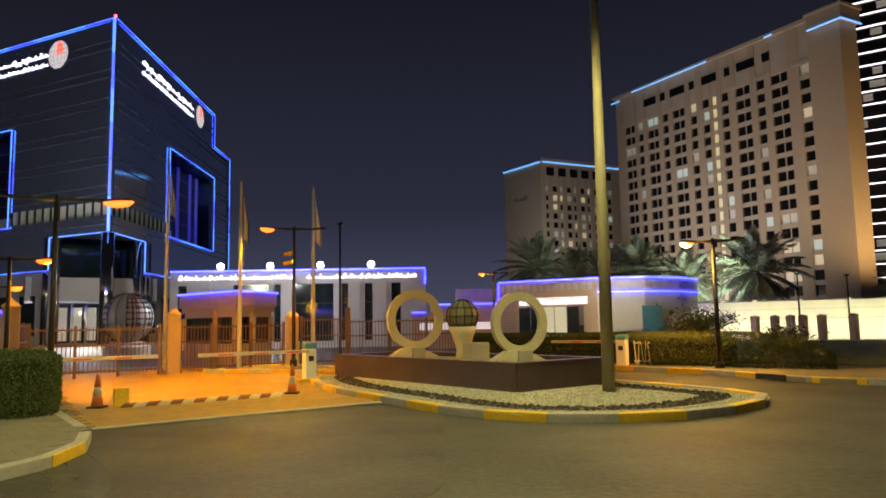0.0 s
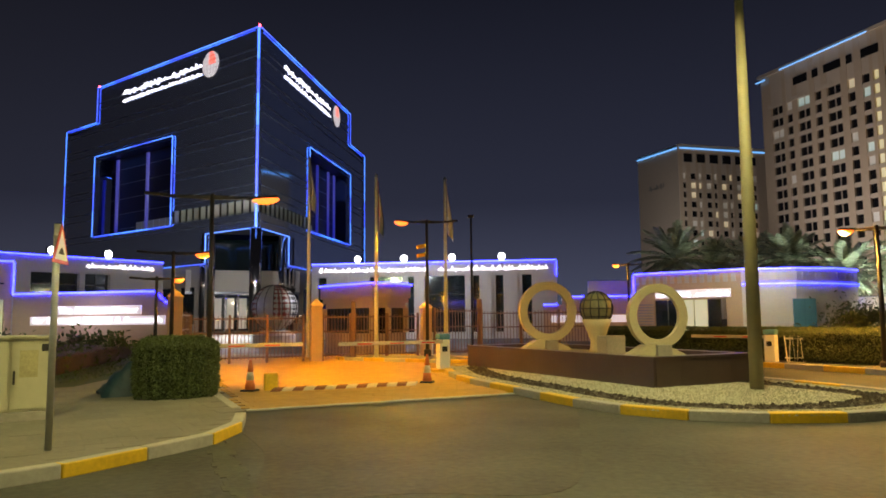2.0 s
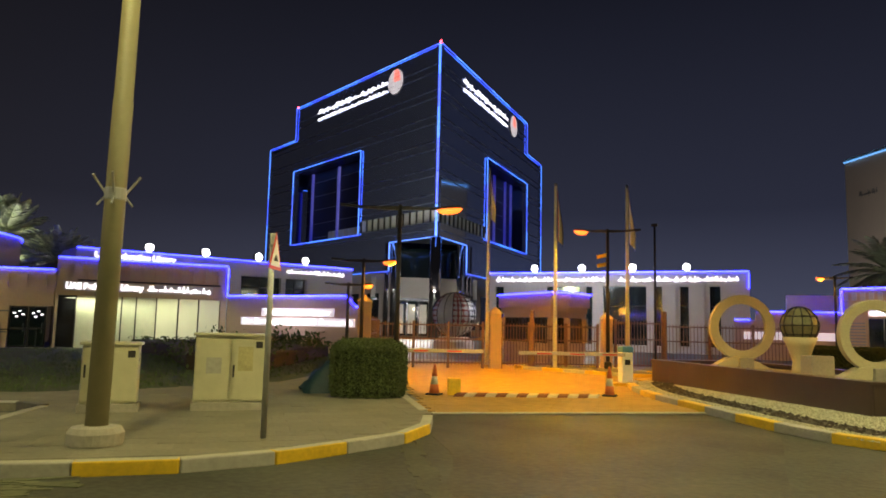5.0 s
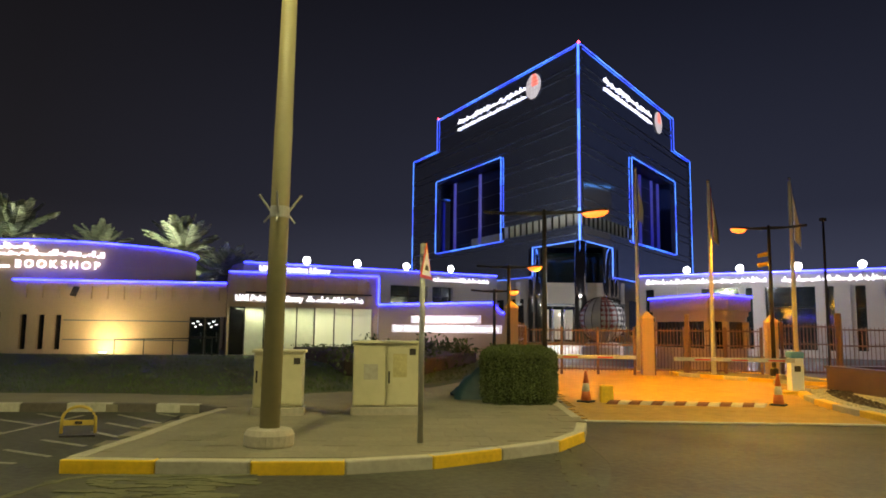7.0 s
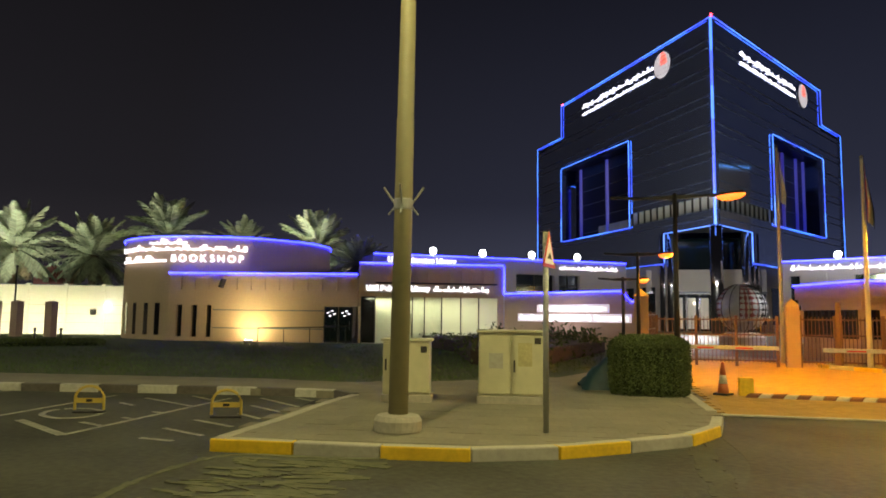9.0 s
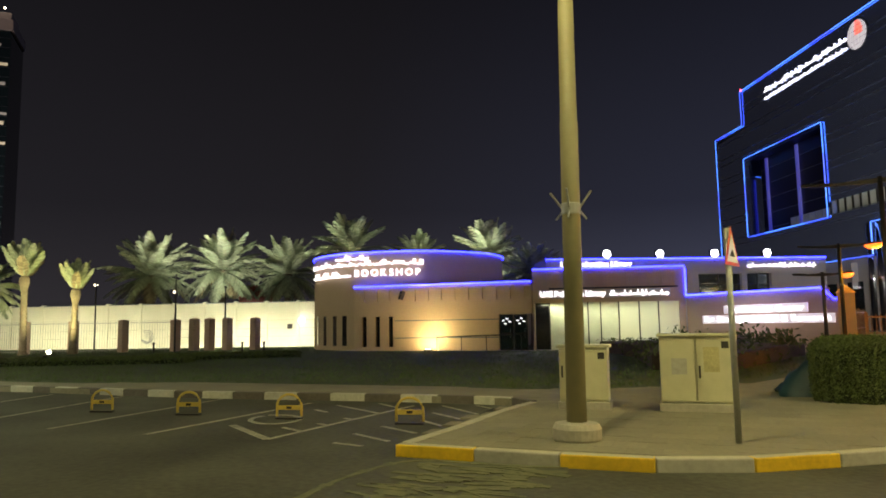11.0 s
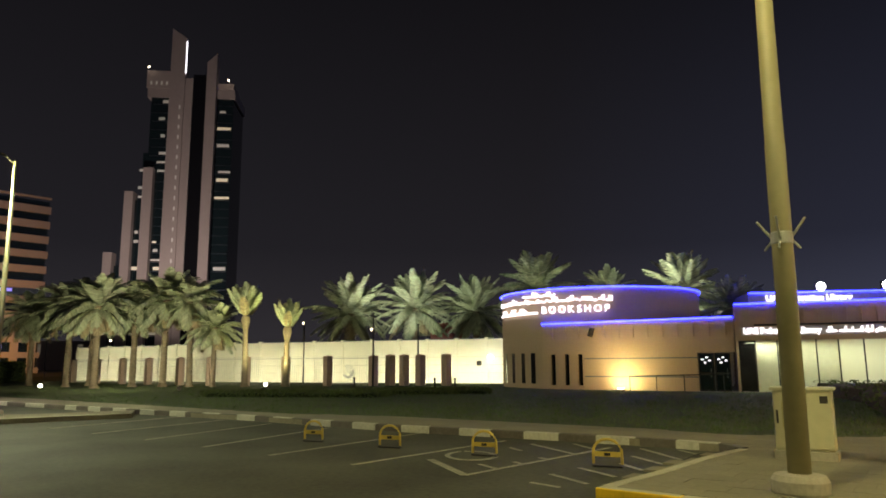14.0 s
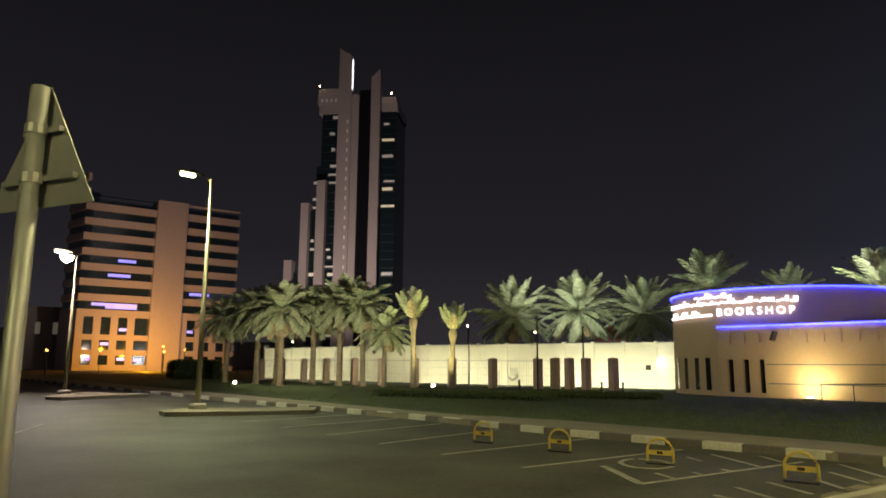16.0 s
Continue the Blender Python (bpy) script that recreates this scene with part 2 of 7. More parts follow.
M_CHROME = mat("polished_steel", (0.75, 0.75, 0.78), 0.1, 1.0, grain=3, vary=0.05, bump=0)
M_STEEL = mat("galvanised_steel", (0.32, 0.32, 0.31), 0.5, 0.6, grain=14, vary=0.15, bump=0.05)
M_POLE = mat("buff_pole_paint", (0.215, 0.19, 0.105), 0.6, grain=9, vary=0.12, bump=0.05, coarse=1.2)
M_DARK = mat("dark_bronze_paint", (0.03, 0.026, 0.024), 0.5, 0.2, grain=14, vary=0.2, bump=0.05)
M_MAROON = mat("maroon_panel", (0.26, 0.06, 0.05), 0.4, grain=9, vary=0.2, bump=0.05)
M_BROWN = mat("brown_rubber", (0.16, 0.06, 0.03), 0.8, grain=20, vary=0.3)
M_IRON = mat("brown_painted_iron", (0.19, 0.105, 0.08), 0.55, 0.2, grain=18, vary=0.2, bump=0.05)
M_CABINET = mat("cream_cabinet_paint", (0.48, 0.45, 0.30), 0.5, grain=7, vary=0.1, bump=0.04, coarse=1.5)
M_CONCRETE = mat("concrete", (0.33, 0.3, 0.25), 0.9, grain=16, vary=0.2, bump=0.3, coarse=1.5)
M_YELLOW = mat("yellow_enamel", (0.52, 0.38, 0.075), 0.45, grain=14, vary=0.15, bump=0.05)
M_RED = mat("red_paint", (0.5, 0.035, 0.02), 0.55, grain=14, vary=0.15, bump=0.05)
M_ORANGE = mat("orange_rubber", (0.42, 0.12, 0.035), 0.7, grain=14, vary=0.15, bump=0.05)
M_WHITE = mat("white_paint", (0.75, 0.74, 0.7), 0.55, grain=14, vary=0.08, bump=0.04)
M_BLACK = mat("black_rubber", (0.025, 0.024, 0.022), 0.8, grain=20, vary=0.25)
M_GREEN = mat("green_cloth", (0.02, 0.18, 0.05), 0.9, grain=20, vary=0.15)
M_NOTICE = mat("faded_notice_print", (0.42, 0.37, 0.19), 0.7, grain=30, vary=0.3, bump=0)
M_PATINA = mat("weathered_bronze", (0.2, 0.19, 0.11), 0.6, 0.2, grain=12, vary=0.35, coarse=3)
M_LETTER = mat("grey_sign_letter", (0.3, 0.27, 0.28), 0.6, grain=8, vary=0.1, bump=0)
M_BLUE = mat("blue_metal_panel", (0.09, 0.24, 0.34), 0.5, grain=8, vary=0.1, bump=0.03)
M_SEAM = mat("worn_seam", (0.088, 0.085, 0.06), 0.85, grain=14, vary=0.5, bump=0.3, coarse=1.5)
M_STAIN = mat("dark_stain", (0.057, 0.054, 0.045), 0.9, grain=30, vary=0.3, spec=0.15)
M_FADED = mat("faded_line_paint", (0.125, 0.125, 0.07), 0.75, grain=9, vary=0.6, coarse=2)
M_TRUNK = mat("palm_trunk", (0.22, 0.175, 0.12), 0.95, grain=14, vary=0.35, bump=0.8, coarse=3)
M_FROND = mat("palm_frond", (0.33, 0.36, 0.24), 0.55, grain=5, vary=0.25, bump=0, random=0.3)
M_FROND_DRY = mat("dry_palm_frond", (0.27, 0.22, 0.13), 0.8, grain=5, vary=0.25, bump=0, random=0.3)
M_CURTAIN = mat("white_blind", (0.62, 0.62, 0.5), 0.9, grain=5, vary=0.08, bump=0, coarse=0.8)
E_BLUE = glow("blue_led", (0.007, 0.006, 1.0), 16.0)
E_CORE = glow("blue_led_core", (0.16, 0.27, 1.0), 1.7)
E_SKYB = glow("sky_blue_led", (0.055, 0.21, 1.0), 2.3)
E_DEEPB = glow("deep_blue_led", (0.04, 0.1, 1.0), 1.8)
E_CYAN = glow("cyan_led", (0.12, 0.42, 0.95), 1.3)
E_SIGN = glow("white_sign_light", (1.0, 0.93, 0.98), 2.4)
E_BOARD = glow("sign_halo_glow", (1.0, 0.84, 0.95), 0.5)
E_TILE = glow("emblem_tile_light", (1.0, 0.9, 0.92), 0.55)
M_GLOBE = mat("grey_globe_panel", (0.5, 0.49, 0.46), 0.35, grain=9, vary=0.2, bump=0.05)
M_SILL = mat("pale_ledge_metal", (0.25, 0.29, 0.4), 0.4, 0.3, grain=3, vary=0.15, bump=0)
E_FLOOD = glow("white_flood_lens", (1.0, 0.97, 0.92), 14)
E_SODIUM = glow("sodium_lens", (1.0, 0.15, 0.006), 2.7)
E_MERC = glow("street_lens", (0.78, 1.0, 0.5), 9.0)
E_WHITELINE = glow("white_line_light", (1.0, 0.88, 0.9), 2.2)
E_ROOM_W = glow("warm_lit_room", (1.0, 0.76, 0.38), 0.3)
E_ROOM_C = glow("cool_lit_room", (0.62, 0.95, 0.85), 0.24)
E_ROOM_D = glow("dim_lit_room", (0.9, 0.75, 0.5), 0.07)
E_BLIND = glow("lit_blind", (0.95, 0.9, 0.5), 0.2, (0.6, 0.6, 0.48))
E_STAIR = glow("lit_stair", (1.0, 0.82, 0.3), 0.38)
E_OFFICE = glow("lit_office_floor", (0.62, 0.72, 0.42), 0.06)
E_OFFICE_DIM = glow("dim_office_floor", (0.6, 0.7, 0.5), 0.028)
E_LOBBY = glow("lobby_interior", (0.9, 0.85, 0.6), 0.06)
E_WARM = glow("warm_lobby_sparkle", (1.0, 0.5, 0.12), 5)
E_RED = glow("red_beacon", (1.0, 0.05, 0.08), 8)
E_GREENROOM = glow("pale_green_room", (0.8, 0.9, 0.5), 0.3)
E_FAR = glow("far_lamp", (1.0, 0.8, 0.55), 8)
E_SPOT = glow("ground_spot_lens", (1.0, 0.86, 0.55), 30)
E_RUBY = glow("red_sign_light", (1.0, 0.12, 0.08), 1.6)
E_VIOLET = glow("blue_window_light", (0.05, 0.1, 0.9), 1.1)
E_AMBER = glow("amber_far_light", (1.0, 0.45, 0.08), 6)
E_RECESS = glow("recess_blue_tube", (0.03, 0.03, 1.0), 0.2)
E_LAMP_W = glow("white_street_lens", (1.0, 0.9, 0.8), 60)

# ---- mesh helpers ----
class Geo:
    """Collects vertices and faces of one mesh."""

    def __init__(self):
        self.v, self.f, self.m = [], [], []

    def add(self, verts, faces, mi=0):
        n = len(self.v)
        self.v += [tuple(p) for p in verts]
        self.f += [tuple(i + n for i in face) for face in faces]
        self.m += [mi] * len(faces)
        return self

    def box(self, x0, x1, y0, y1, z0, z1, mi=0):
        p = [(x0, y0, z0), (x1, y0, z0), (x1, y1, z0), (x0, y1, z0), (x0, y0, z1), (x1, y0, z1), (x1, y1, z1), (x0, y1, z1)]
        return self.add(p, [(0, 3, 2, 1), (4, 5, 6, 7), (0, 1, 5, 4), (1, 2, 6, 5), (2, 3, 7, 6), (3, 0, 4, 7)], mi)

    def obox(self, m, sx, sy, sz, mi=0):
        """A box of that size about the middle of pose m."""
        p = [m @ Vector((a * sx / 2, b * sy / 2, c * sz / 2)) for c in (-1, 1) for a, b in ((-1, -1), (1, -1), (1, 1), (-1, 1))]
        return self.add(p, [(0, 3, 2, 1), (4, 5, 6, 7), (0, 1, 5, 4), (1, 2, 6, 5), (2, 3, 7, 6), (3, 0, 4, 7)], mi)

    def prism(self, poly, z0, z1, mi=0):
        if sum(poly[i - 1][0] * poly[i][1] - poly[i][0] * poly[i - 1][1] for i in range(len(poly))) < 0:
            poly = poly[::-1]
        n = len(poly)
        self.add([(x, y, z0) for x, y in poly] + [(x, y, z1) for x, y in poly],
                 [tuple(range(n - 1, -1, -1)), tuple(range(n, 2 * n))] + [(i, (i + 1) % n, n + (i + 1) % n, n + i) for i in range(n)], mi)
        return self

    def tube(self, pts, radii, sides=10, mi=0, cap=True):
        pts = [Vector(p) for p in pts]
        if not isinstance(radii, (list, tuple)):
            radii = [radii] * len(pts)
        rings = []
        for i, p in enumerate(pts):
            d = (pts[min(i + 1, len(pts) - 1)] - pts[max(i - 1, 0)]).normalized()
            a = d.orthogonal().normalized() if abs(d.z) < 0.95 else Vector((1, 0, 0))
            b = d.cross(a).normalized()
            a = b.cross(d)
            rings.append([p + radii[i] * (a * math.cos(2 * math.pi * k / sides) + b * math.sin(2 * math.pi * k / sides)) for k in range(sides)])
        faces = [(i * sides + k, i * sides + (k + 1) % sides, (i + 1) * sides + (k + 1) % sides, (i + 1) * sides + k) for i in range(len(pts) - 1) for k in range(sides)]
        if cap:
            faces += [tuple(range(sides - 1, -1, -1)), tuple((len(pts) - 1) * sides + k for k in range(sides))]
        return self.add([q for r in rings for q in r], faces, mi)

    def lathe(self, profile, sides=24, mi=0, at=(0, 0, 0)):
        rows = [[(at[0] + r * math.cos(2 * math.pi * k / sides), at[1] + r * math.sin(2 * math.pi * k / sides), at[2] + z) for k in range(sides)] for r, z in profile]
        faces = [(i * sides + k, i * sides + (k + 1) % sides, (i + 1) * sides + (k + 1) % sides, (i + 1) * sides + k) for i in range(len(rows) - 1) for k in range(sides)]
        faces += [tuple(range(sides - 1, -1, -1)), tuple((len(rows) - 1) * sides + k for k in range(sides))]
        return self.add([q for r in rows for q in r], faces, mi)

    def mesh(self, name, mats, smooth=False, bevel=0.0, segs=2):
        me = bpy.data.meshes.new(name)
        me.from_pydata(self.v, [], self.f)
        for m in mats if isinstance(mats, (list, tuple)) else [mats]:
            me.materials.append(m)
        if any(self.m):
            me.polygons.foreach_set("material_index", self.m)
        if bevel:
            bm = bmesh.new()
            bm.from_mesh(me)
            bmesh.ops.recalc_face_normals(bm, faces=bm.faces)
            sharp = [e for e in bm.edges if len(e.link_faces) == 2 and e.calc_face_angle(0) > 0.6]
            bmesh.ops.bevel(bm, geom=sharp, offset=bevel, segments=segs, profile=0.5, affect="EDGES", clamp_overlap=True)
            bm.to_mesh(me)
            bm.free()
        if smooth:
            me.shade_smooth()
        me.update()
        return me


def part(name, geo, material, parent, label="", smooth=False, bevel=0.0, segs=2):
    me = geo if isinstance(geo, bpy.types.Mesh) else geo.mesh(name, material, smooth, bevel, segs)
    ob = new(name, me)
    ob.parent = parent
    return tagged(ob, label)


def thing(name, m, label, category, group="", kind=""):
    """An Empty at the base of a thing, at the pose m."""
    ob = new(name)
    ob.empty_display_size = 0.2
    ob.matrix_world = m
    return tagged(ob, label, category, group, kind)


def solo(name, geo, material, m=None, label="", category="", group="", kind="", smooth=False, bevel=0.0):
    ob = new(name, geo.mesh(name, material, smooth, bevel))
    if m:
        ob.matrix_world = m
    return tagged(ob, label, category, group, kind)


def wall_frame(a, b, z=0.0):
    """x runs from a to b, y away behind the wall, z up. Also the length."""
    dx, dy = b[0] - a[0], b[1] - a[1]
    return pose(a[0], a[1], z, 0, 0, math.degrees(math.atan2(dy, dx))), math.hypot(dx, dy)


def smooth_line(pts, step, closed=False):
    """Points at even steps along a smooth curve through pts."""
    ps = [Vector((*p, 0)) for p in pts]
    n = len(ps)
    out = []
    for i in range(n if closed else n - 1):
        if closed:
            p0, p1, p2, p3 = ps[i - 1], ps[i], ps[(i + 1) % n], ps[(i + 2) % n]
        else:
            p0, p1, p2, p3 = ps[max(i - 1, 0)], ps[i], ps[i + 1], ps[min(i + 2, n - 1)]
        for k in range(24):
            t = k / 24
            out.append(0.5 * (2 * p1 + (p2 - p0) * t + (2 * p0 - 5 * p1 + 4 * p2 - p3) * t * t + (3 * p1 - p0 - 3 * p2 + p3) * t ** 3))
    out.append(ps[0] if closed else ps[-1])
    res, acc = [out[0]], 0.0
    for a, b in zip(out, out[1:]):
        d = (b - a).length
        while acc + d >= step:
            k = (step - acc) / d
            a = a + (b - a) * k
            d = (b - a).length
            res.append(a.copy())
            acc = 0.0
        acc += d
    return [(p.x, p.y) for p in res]


def letters(name, text, size, material, parent, m, depth=0.03, width=0.0, label="", bold=0.0):
    """Raised letters standing on the local x-z plane of the parent, their front towards -y."""
    cu = bpy.data.curves.new(name, "FONT")
    cu.body, cu.size, cu.extrude, cu.offset, cu.align_x = text, size, depth, bold, "LEFT"
    tmp = bpy.data.objects.new(name, cu)
    scene.collection.objects.link(tmp)
    me = bpy.data.meshes.new_from_object(tmp.evaluated_get(bpy.context.evaluated_depsgraph_get()))
    bpy.data.objects.remove(tmp)
    bpy.data.curves.remove(cu)
    w = max(v.co.x for v in me.vertices)
    me.materials.clear()
    me.materials.append(material)
    ob = new(name, me)
    ob.parent = parent
    ob.matrix_local = m @ pose(0, 0, 0, 90) @ Matrix.Diagonal((width / w if width else 1, 1, 1, 1))
    return tagged(ob, label)


def script_bars(geo, x0, x1, y, z0, z1, seed, thick=0.04):
    """Plain bars that stand for a line of writing that cannot be read."""
    rnd = random.Random(seed)
    h = z1 - z0
    x = x0
    while x < x1 - 0.2 * h:
        w = min(h * rnd.uniform(0.6, 1.9), x1 - x)
        geo.box(x, x + w, y - thick, y, z0 + 0.16 * h, z0 + 0.42 * h)
        for k in range(rnd.randint(1, 3)):
            q = x + rnd.uniform(0, max(0.01, w - 0.16 * h))
            geo.box(q, q + 0.16 * h, y - thick, y, z0 + 0.42 * h, z0 + h * rnd.uniform(0.6, 1.0))
        if rnd.random() < 0.6:
            q = x + rnd.uniform(0, max(0.01, w - 0.2 * h))
            geo.box(q, q + 0.2 * h, y - thick, y, z0 - 0.05 * h, z0 + 0.1 * h)
        x += w + h * rnd.uniform(0.12, 0.3)
    return geo
# ---- ground ----
g = Geo()
g.add([(-900, -900, 0), (900, -900, 0), (900, 900, 0), (-900, 900, 0)], [(0, 1, 2, 3)])
ground = solo("road", g, M_ASPHALT, label="worn grey asphalt road and car park at night", category="road", kind="structure")

KERB_LEFT = [(-15.6, 15.2), (-13.6, 12.0), (-12.3, 10.1), (-11.5, 9.0), (-10.85, 8.12), (-10.4, 7.42), (-10.06, 6.65), (-9.93, 5.95), (-9.94, 5.4), (-10.2, 4.5), (-10.57, 3.4), (-11.2, 2.51), (-11.87, 1.96), (-12.67, 1.35), (-13.46, 0.735)]
KERB_ISLAND = [(-9.2, 18.2), (-8.9, 16.4), (-8.2, 14.5), (-7.3, 12.95), (-6.53, 11.75), (-5.85, 10.65), (-5.15, 9.65), (-4.35, 8.9), (-3.45, 8.48), (-2.5, 8.38), (-1.6, 8.5), (-0.6, 8.98), (0.28, 9.72), (0.82, 10.5), (0.95, 11.3), (0.5, 12.4), (-0.9, 14.6), (-2.6, 17.0), (-4.4, 19.4), (-6.4, 21.2), (-8.4, 20.6)]
KERB_RIGHT = [(-1.6, 22.4), (0.29, 20.0), (1.47, 18.6), (2.45, 17.2), (2.98, 15.6), (3.43, 14.7), (4.8, 13.5), (8.5, 11.6), (16.0, 8.0), (40.0, -3.0)]
KERB_PARK = [(-13.46, 0.735), (-13.58, 0.9), (-13.95, 1.45), (-14.62, 2.4), (-15.55, 3.6), (-16.35, 4.85), (-16.75, 5.05), (-17.7, 4.45), (-19.0, 3.37), (-21.15, 1.3), (-23.2, -0.6), (-27.1, -3.6), (-31.33, -7.45), (-35.0, -10.7)]
KERB_PARK_FAR = [(-35.0, -10.7), (-40.0, -15.0), (-48.0, -21.8), (-62.0, -33.5), (-90.0, -56.0)]
LAWN_EDGE = [(-90.0, -51.0), (-62.0, -30.0), (-35.06, -8.3), (-27.8, -2.6), (-26.2, -0.25), (-23.4, 2.25), (-20.7, 4.75), (-18.6, 6.1), (-17.6, 7.4), (-17.0, 9.3), (-16.4, 11.0), (-17.6, 15.5)]

def inset(poly, d):
    """The outline moved d metres to the left of its way."""
    out = []
    n = len(poly)
    for i in range(n):
        a, b = Vector(poly[i - 1]), Vector(poly[(i + 1) % n])
        t = (b - a).normalized()
        out.append(tuple(Vector(poly[i]) + Vector((-t.y, t.x)) * d))
    return out


g = Geo()
left_poly = inset(smooth_line(KERB_LEFT, 0.3), -0.12)[1:-1] + KERB_PARK[1:] + KERB_PARK_FAR[1:] + LAWN_EDGE
g.prism(left_poly, 0.0, 0.1375)
pavement_left = solo("pavement_1", g, M_JOINT, label="sandy joints under worn concrete paving slabs", category="pavement", kind="structure")

g = Geo()
lawn_poly = LAWN_EDGE + [(-19.0, 19.6), (-22.5, 26.6), (-33, 27), (-37.5, 20.3), (-45, 13.5), (-58, 16), (-80, 6), (-120, -30), (-110, -60)]
g.prism(lawn_poly, -0.01, 0.12)
lawn = solo("lawn", g, M_GRASS_SOIL, label="dark dry soil under a watered lawn", category="lawn", kind="structure")

g = Geo()
g.prism(inset(smooth_line(KERB_ISLAND, 0.3, True)[:-1], 0.12), 0.0, 0.11)
solo("island_bed", g, M_GRAVEL, label="pale gravel bed of a traffic island", category="traffic island", kind="structure")

g = Geo()
g.prism(smooth_line(KERB_RIGHT, 0.4) + [(60, 20), (60, 36), (12, 47), (-1.0, 44), (-2.0, 30)], 0.0, 0.12)
solo("pavement_2", g, M_PAVE, label="pale concrete pavement beside the reception drive", category="pavement", kind="structure")
g = Geo()
g.prism([(4.0, 21.0), (8.0, 17.5), (40.0, 8.0), (60, 22), (60, 36), (12, 47), (3.5, 30)], 0.0, 0.15)
solo("lawn_2", g, M_GRASS_SOIL, label="short dark lawn beside the white wall", category="lawn", kind="structure")


def kerb(name, line, length, mats, label, side=1, closed=False, width=0.15, high=0.15, start=0, bare_top=False):
    """Separate kerbstones along a line; side +1: the stones lie to the left of its way."""
    th = thing(name, Matrix.Identity(4), label, "kerb", kind="structure")
    pts = smooth_line(line, length, closed)
    base = Geo().box(-length / 2 + 0.006, length / 2 - 0.006, -0.02, width, -0.01, high)
    if bare_top:
        base.m[1] = 1
    meshes = [base.mesh("kerbstone", [m, M_KERB_TOP], bevel=0.018) for m in mats]
    for i, (a, b) in enumerate(zip(pts, pts[1:])):
        ob = new("kerbstone", meshes[(i + start) % len(meshes)])
        ob.parent = th
        ang = math.degrees(math.atan2(b[1] - a[1], b[0] - a[0]))
        ob.matrix_local = pose((a[0] + b[0]) / 2, (a[1] + b[1]) / 2, 0, 0, 0, ang) @ Matrix.Diagonal((math.hypot(b[0] - a[0], b[1] - a[1]) / length, side, 1, 1))
    return th


kerb("kerb_1", KERB_LEFT[::-1][:11], 1.04, [M_KERB_Y, M_KERB_G], "kerb painted in yellow and bare grey lengths", side=1, bare_top=True)
kerb("kerb_2", KERB_LEFT[4::-1], 1.0, [M_KERB_TOP], "bare concrete kerb of the drive", side=1)
kerb("kerb_3", KERB_ISLAND, 1.15, [M_KERB_Y, M_KERB_G], "curved island kerb painted yellow and grey", side=1, closed=True, width=0.2, start=1)
kerb("kerb_4", KERB_RIGHT, 1.2, [M_KERB_Y, M_KERB_G], "kerb in yellow and grey lengths beside the drive", side=1)
kerb("kerb_8", KERB_PARK[1:6], 0.8, [M_KERB_TOP], "bare flush concrete kerb beside the parking bay", side=-1)
kerb("kerb_5", KERB_PARK[5:], 0.82, [M_KERB_K, M_KERB_W], "black and white painted kerb of the car park", side=-1, high=0.16)
kerb("kerb_6", KERB_PARK_FAR, 1.6, [M_KERB_K, M_KERB_W], "black and white painted kerb of the car park", side=-1, high=0.16)

# drive of brick pavers up to the gate; x across the drive, y inwards
DRIVE, DRIVE_W = wall_frame((-11.0, 8.66), (-6.6, 11.84))
g = Geo()
g.prism([(-11.35, 8.9), (-11.0, 8.66), (-6.6, 11.84), (-6.85, 12.55), (-7.95, 14.0), (-8.7, 16.2), (-9.15, 18.2), (-8.5, 20.8), (-7.0, 21.6), (-6.8, 29.0), (-22.0, 27.0), (-20.0, 19.0), (-15.6, 15.4), (-13.6, 12.2)], 0.0, 0.012)
drive = solo("drive", g, M_JOINT, label="sandy joints between brick pavers of the drive", category="driveway", kind="structure")
g = Geo().obox(DRIVE @ pose(DRIVE_W / 2, 0.05, 0.02), DRIVE_W, 0.16, 0.02)
solo("flush_edge", g, M_KERB_W, label="pale flush concrete edging of the brick drive", category="kerb", kind="structure")

# small island behind the barrier
ISLE = [(-14.5, 23.3), (-13.8, 22.6), (-11.6, 21.9), (-9.6, 21.2), (-8.9, 21.5), (-9.2, 22.6), (-11.0, 24.4), (-13.6, 25.0)]
solo("gate_island", Geo().prism(smooth_line(ISLE, 0.4, True)[:-1], 0.0, 0.12), M_PAVE, label="small paved island at the gate", category="traffic island", kind="structure")
kerb("kerb_7", ISLE, 0.9, [M_KERB_Y, M_KERB_W], "yellow and white kerb of the gate island", side=-1, closed=True)

# parking lines
g = Geo()
def road_line(a, b, w=0.075, lift=0.0):
    m, n = wall_frame(a, b)
    g.obox(m @ pose(n / 2, 0, 0.003 + lift), n, w, 0.006)
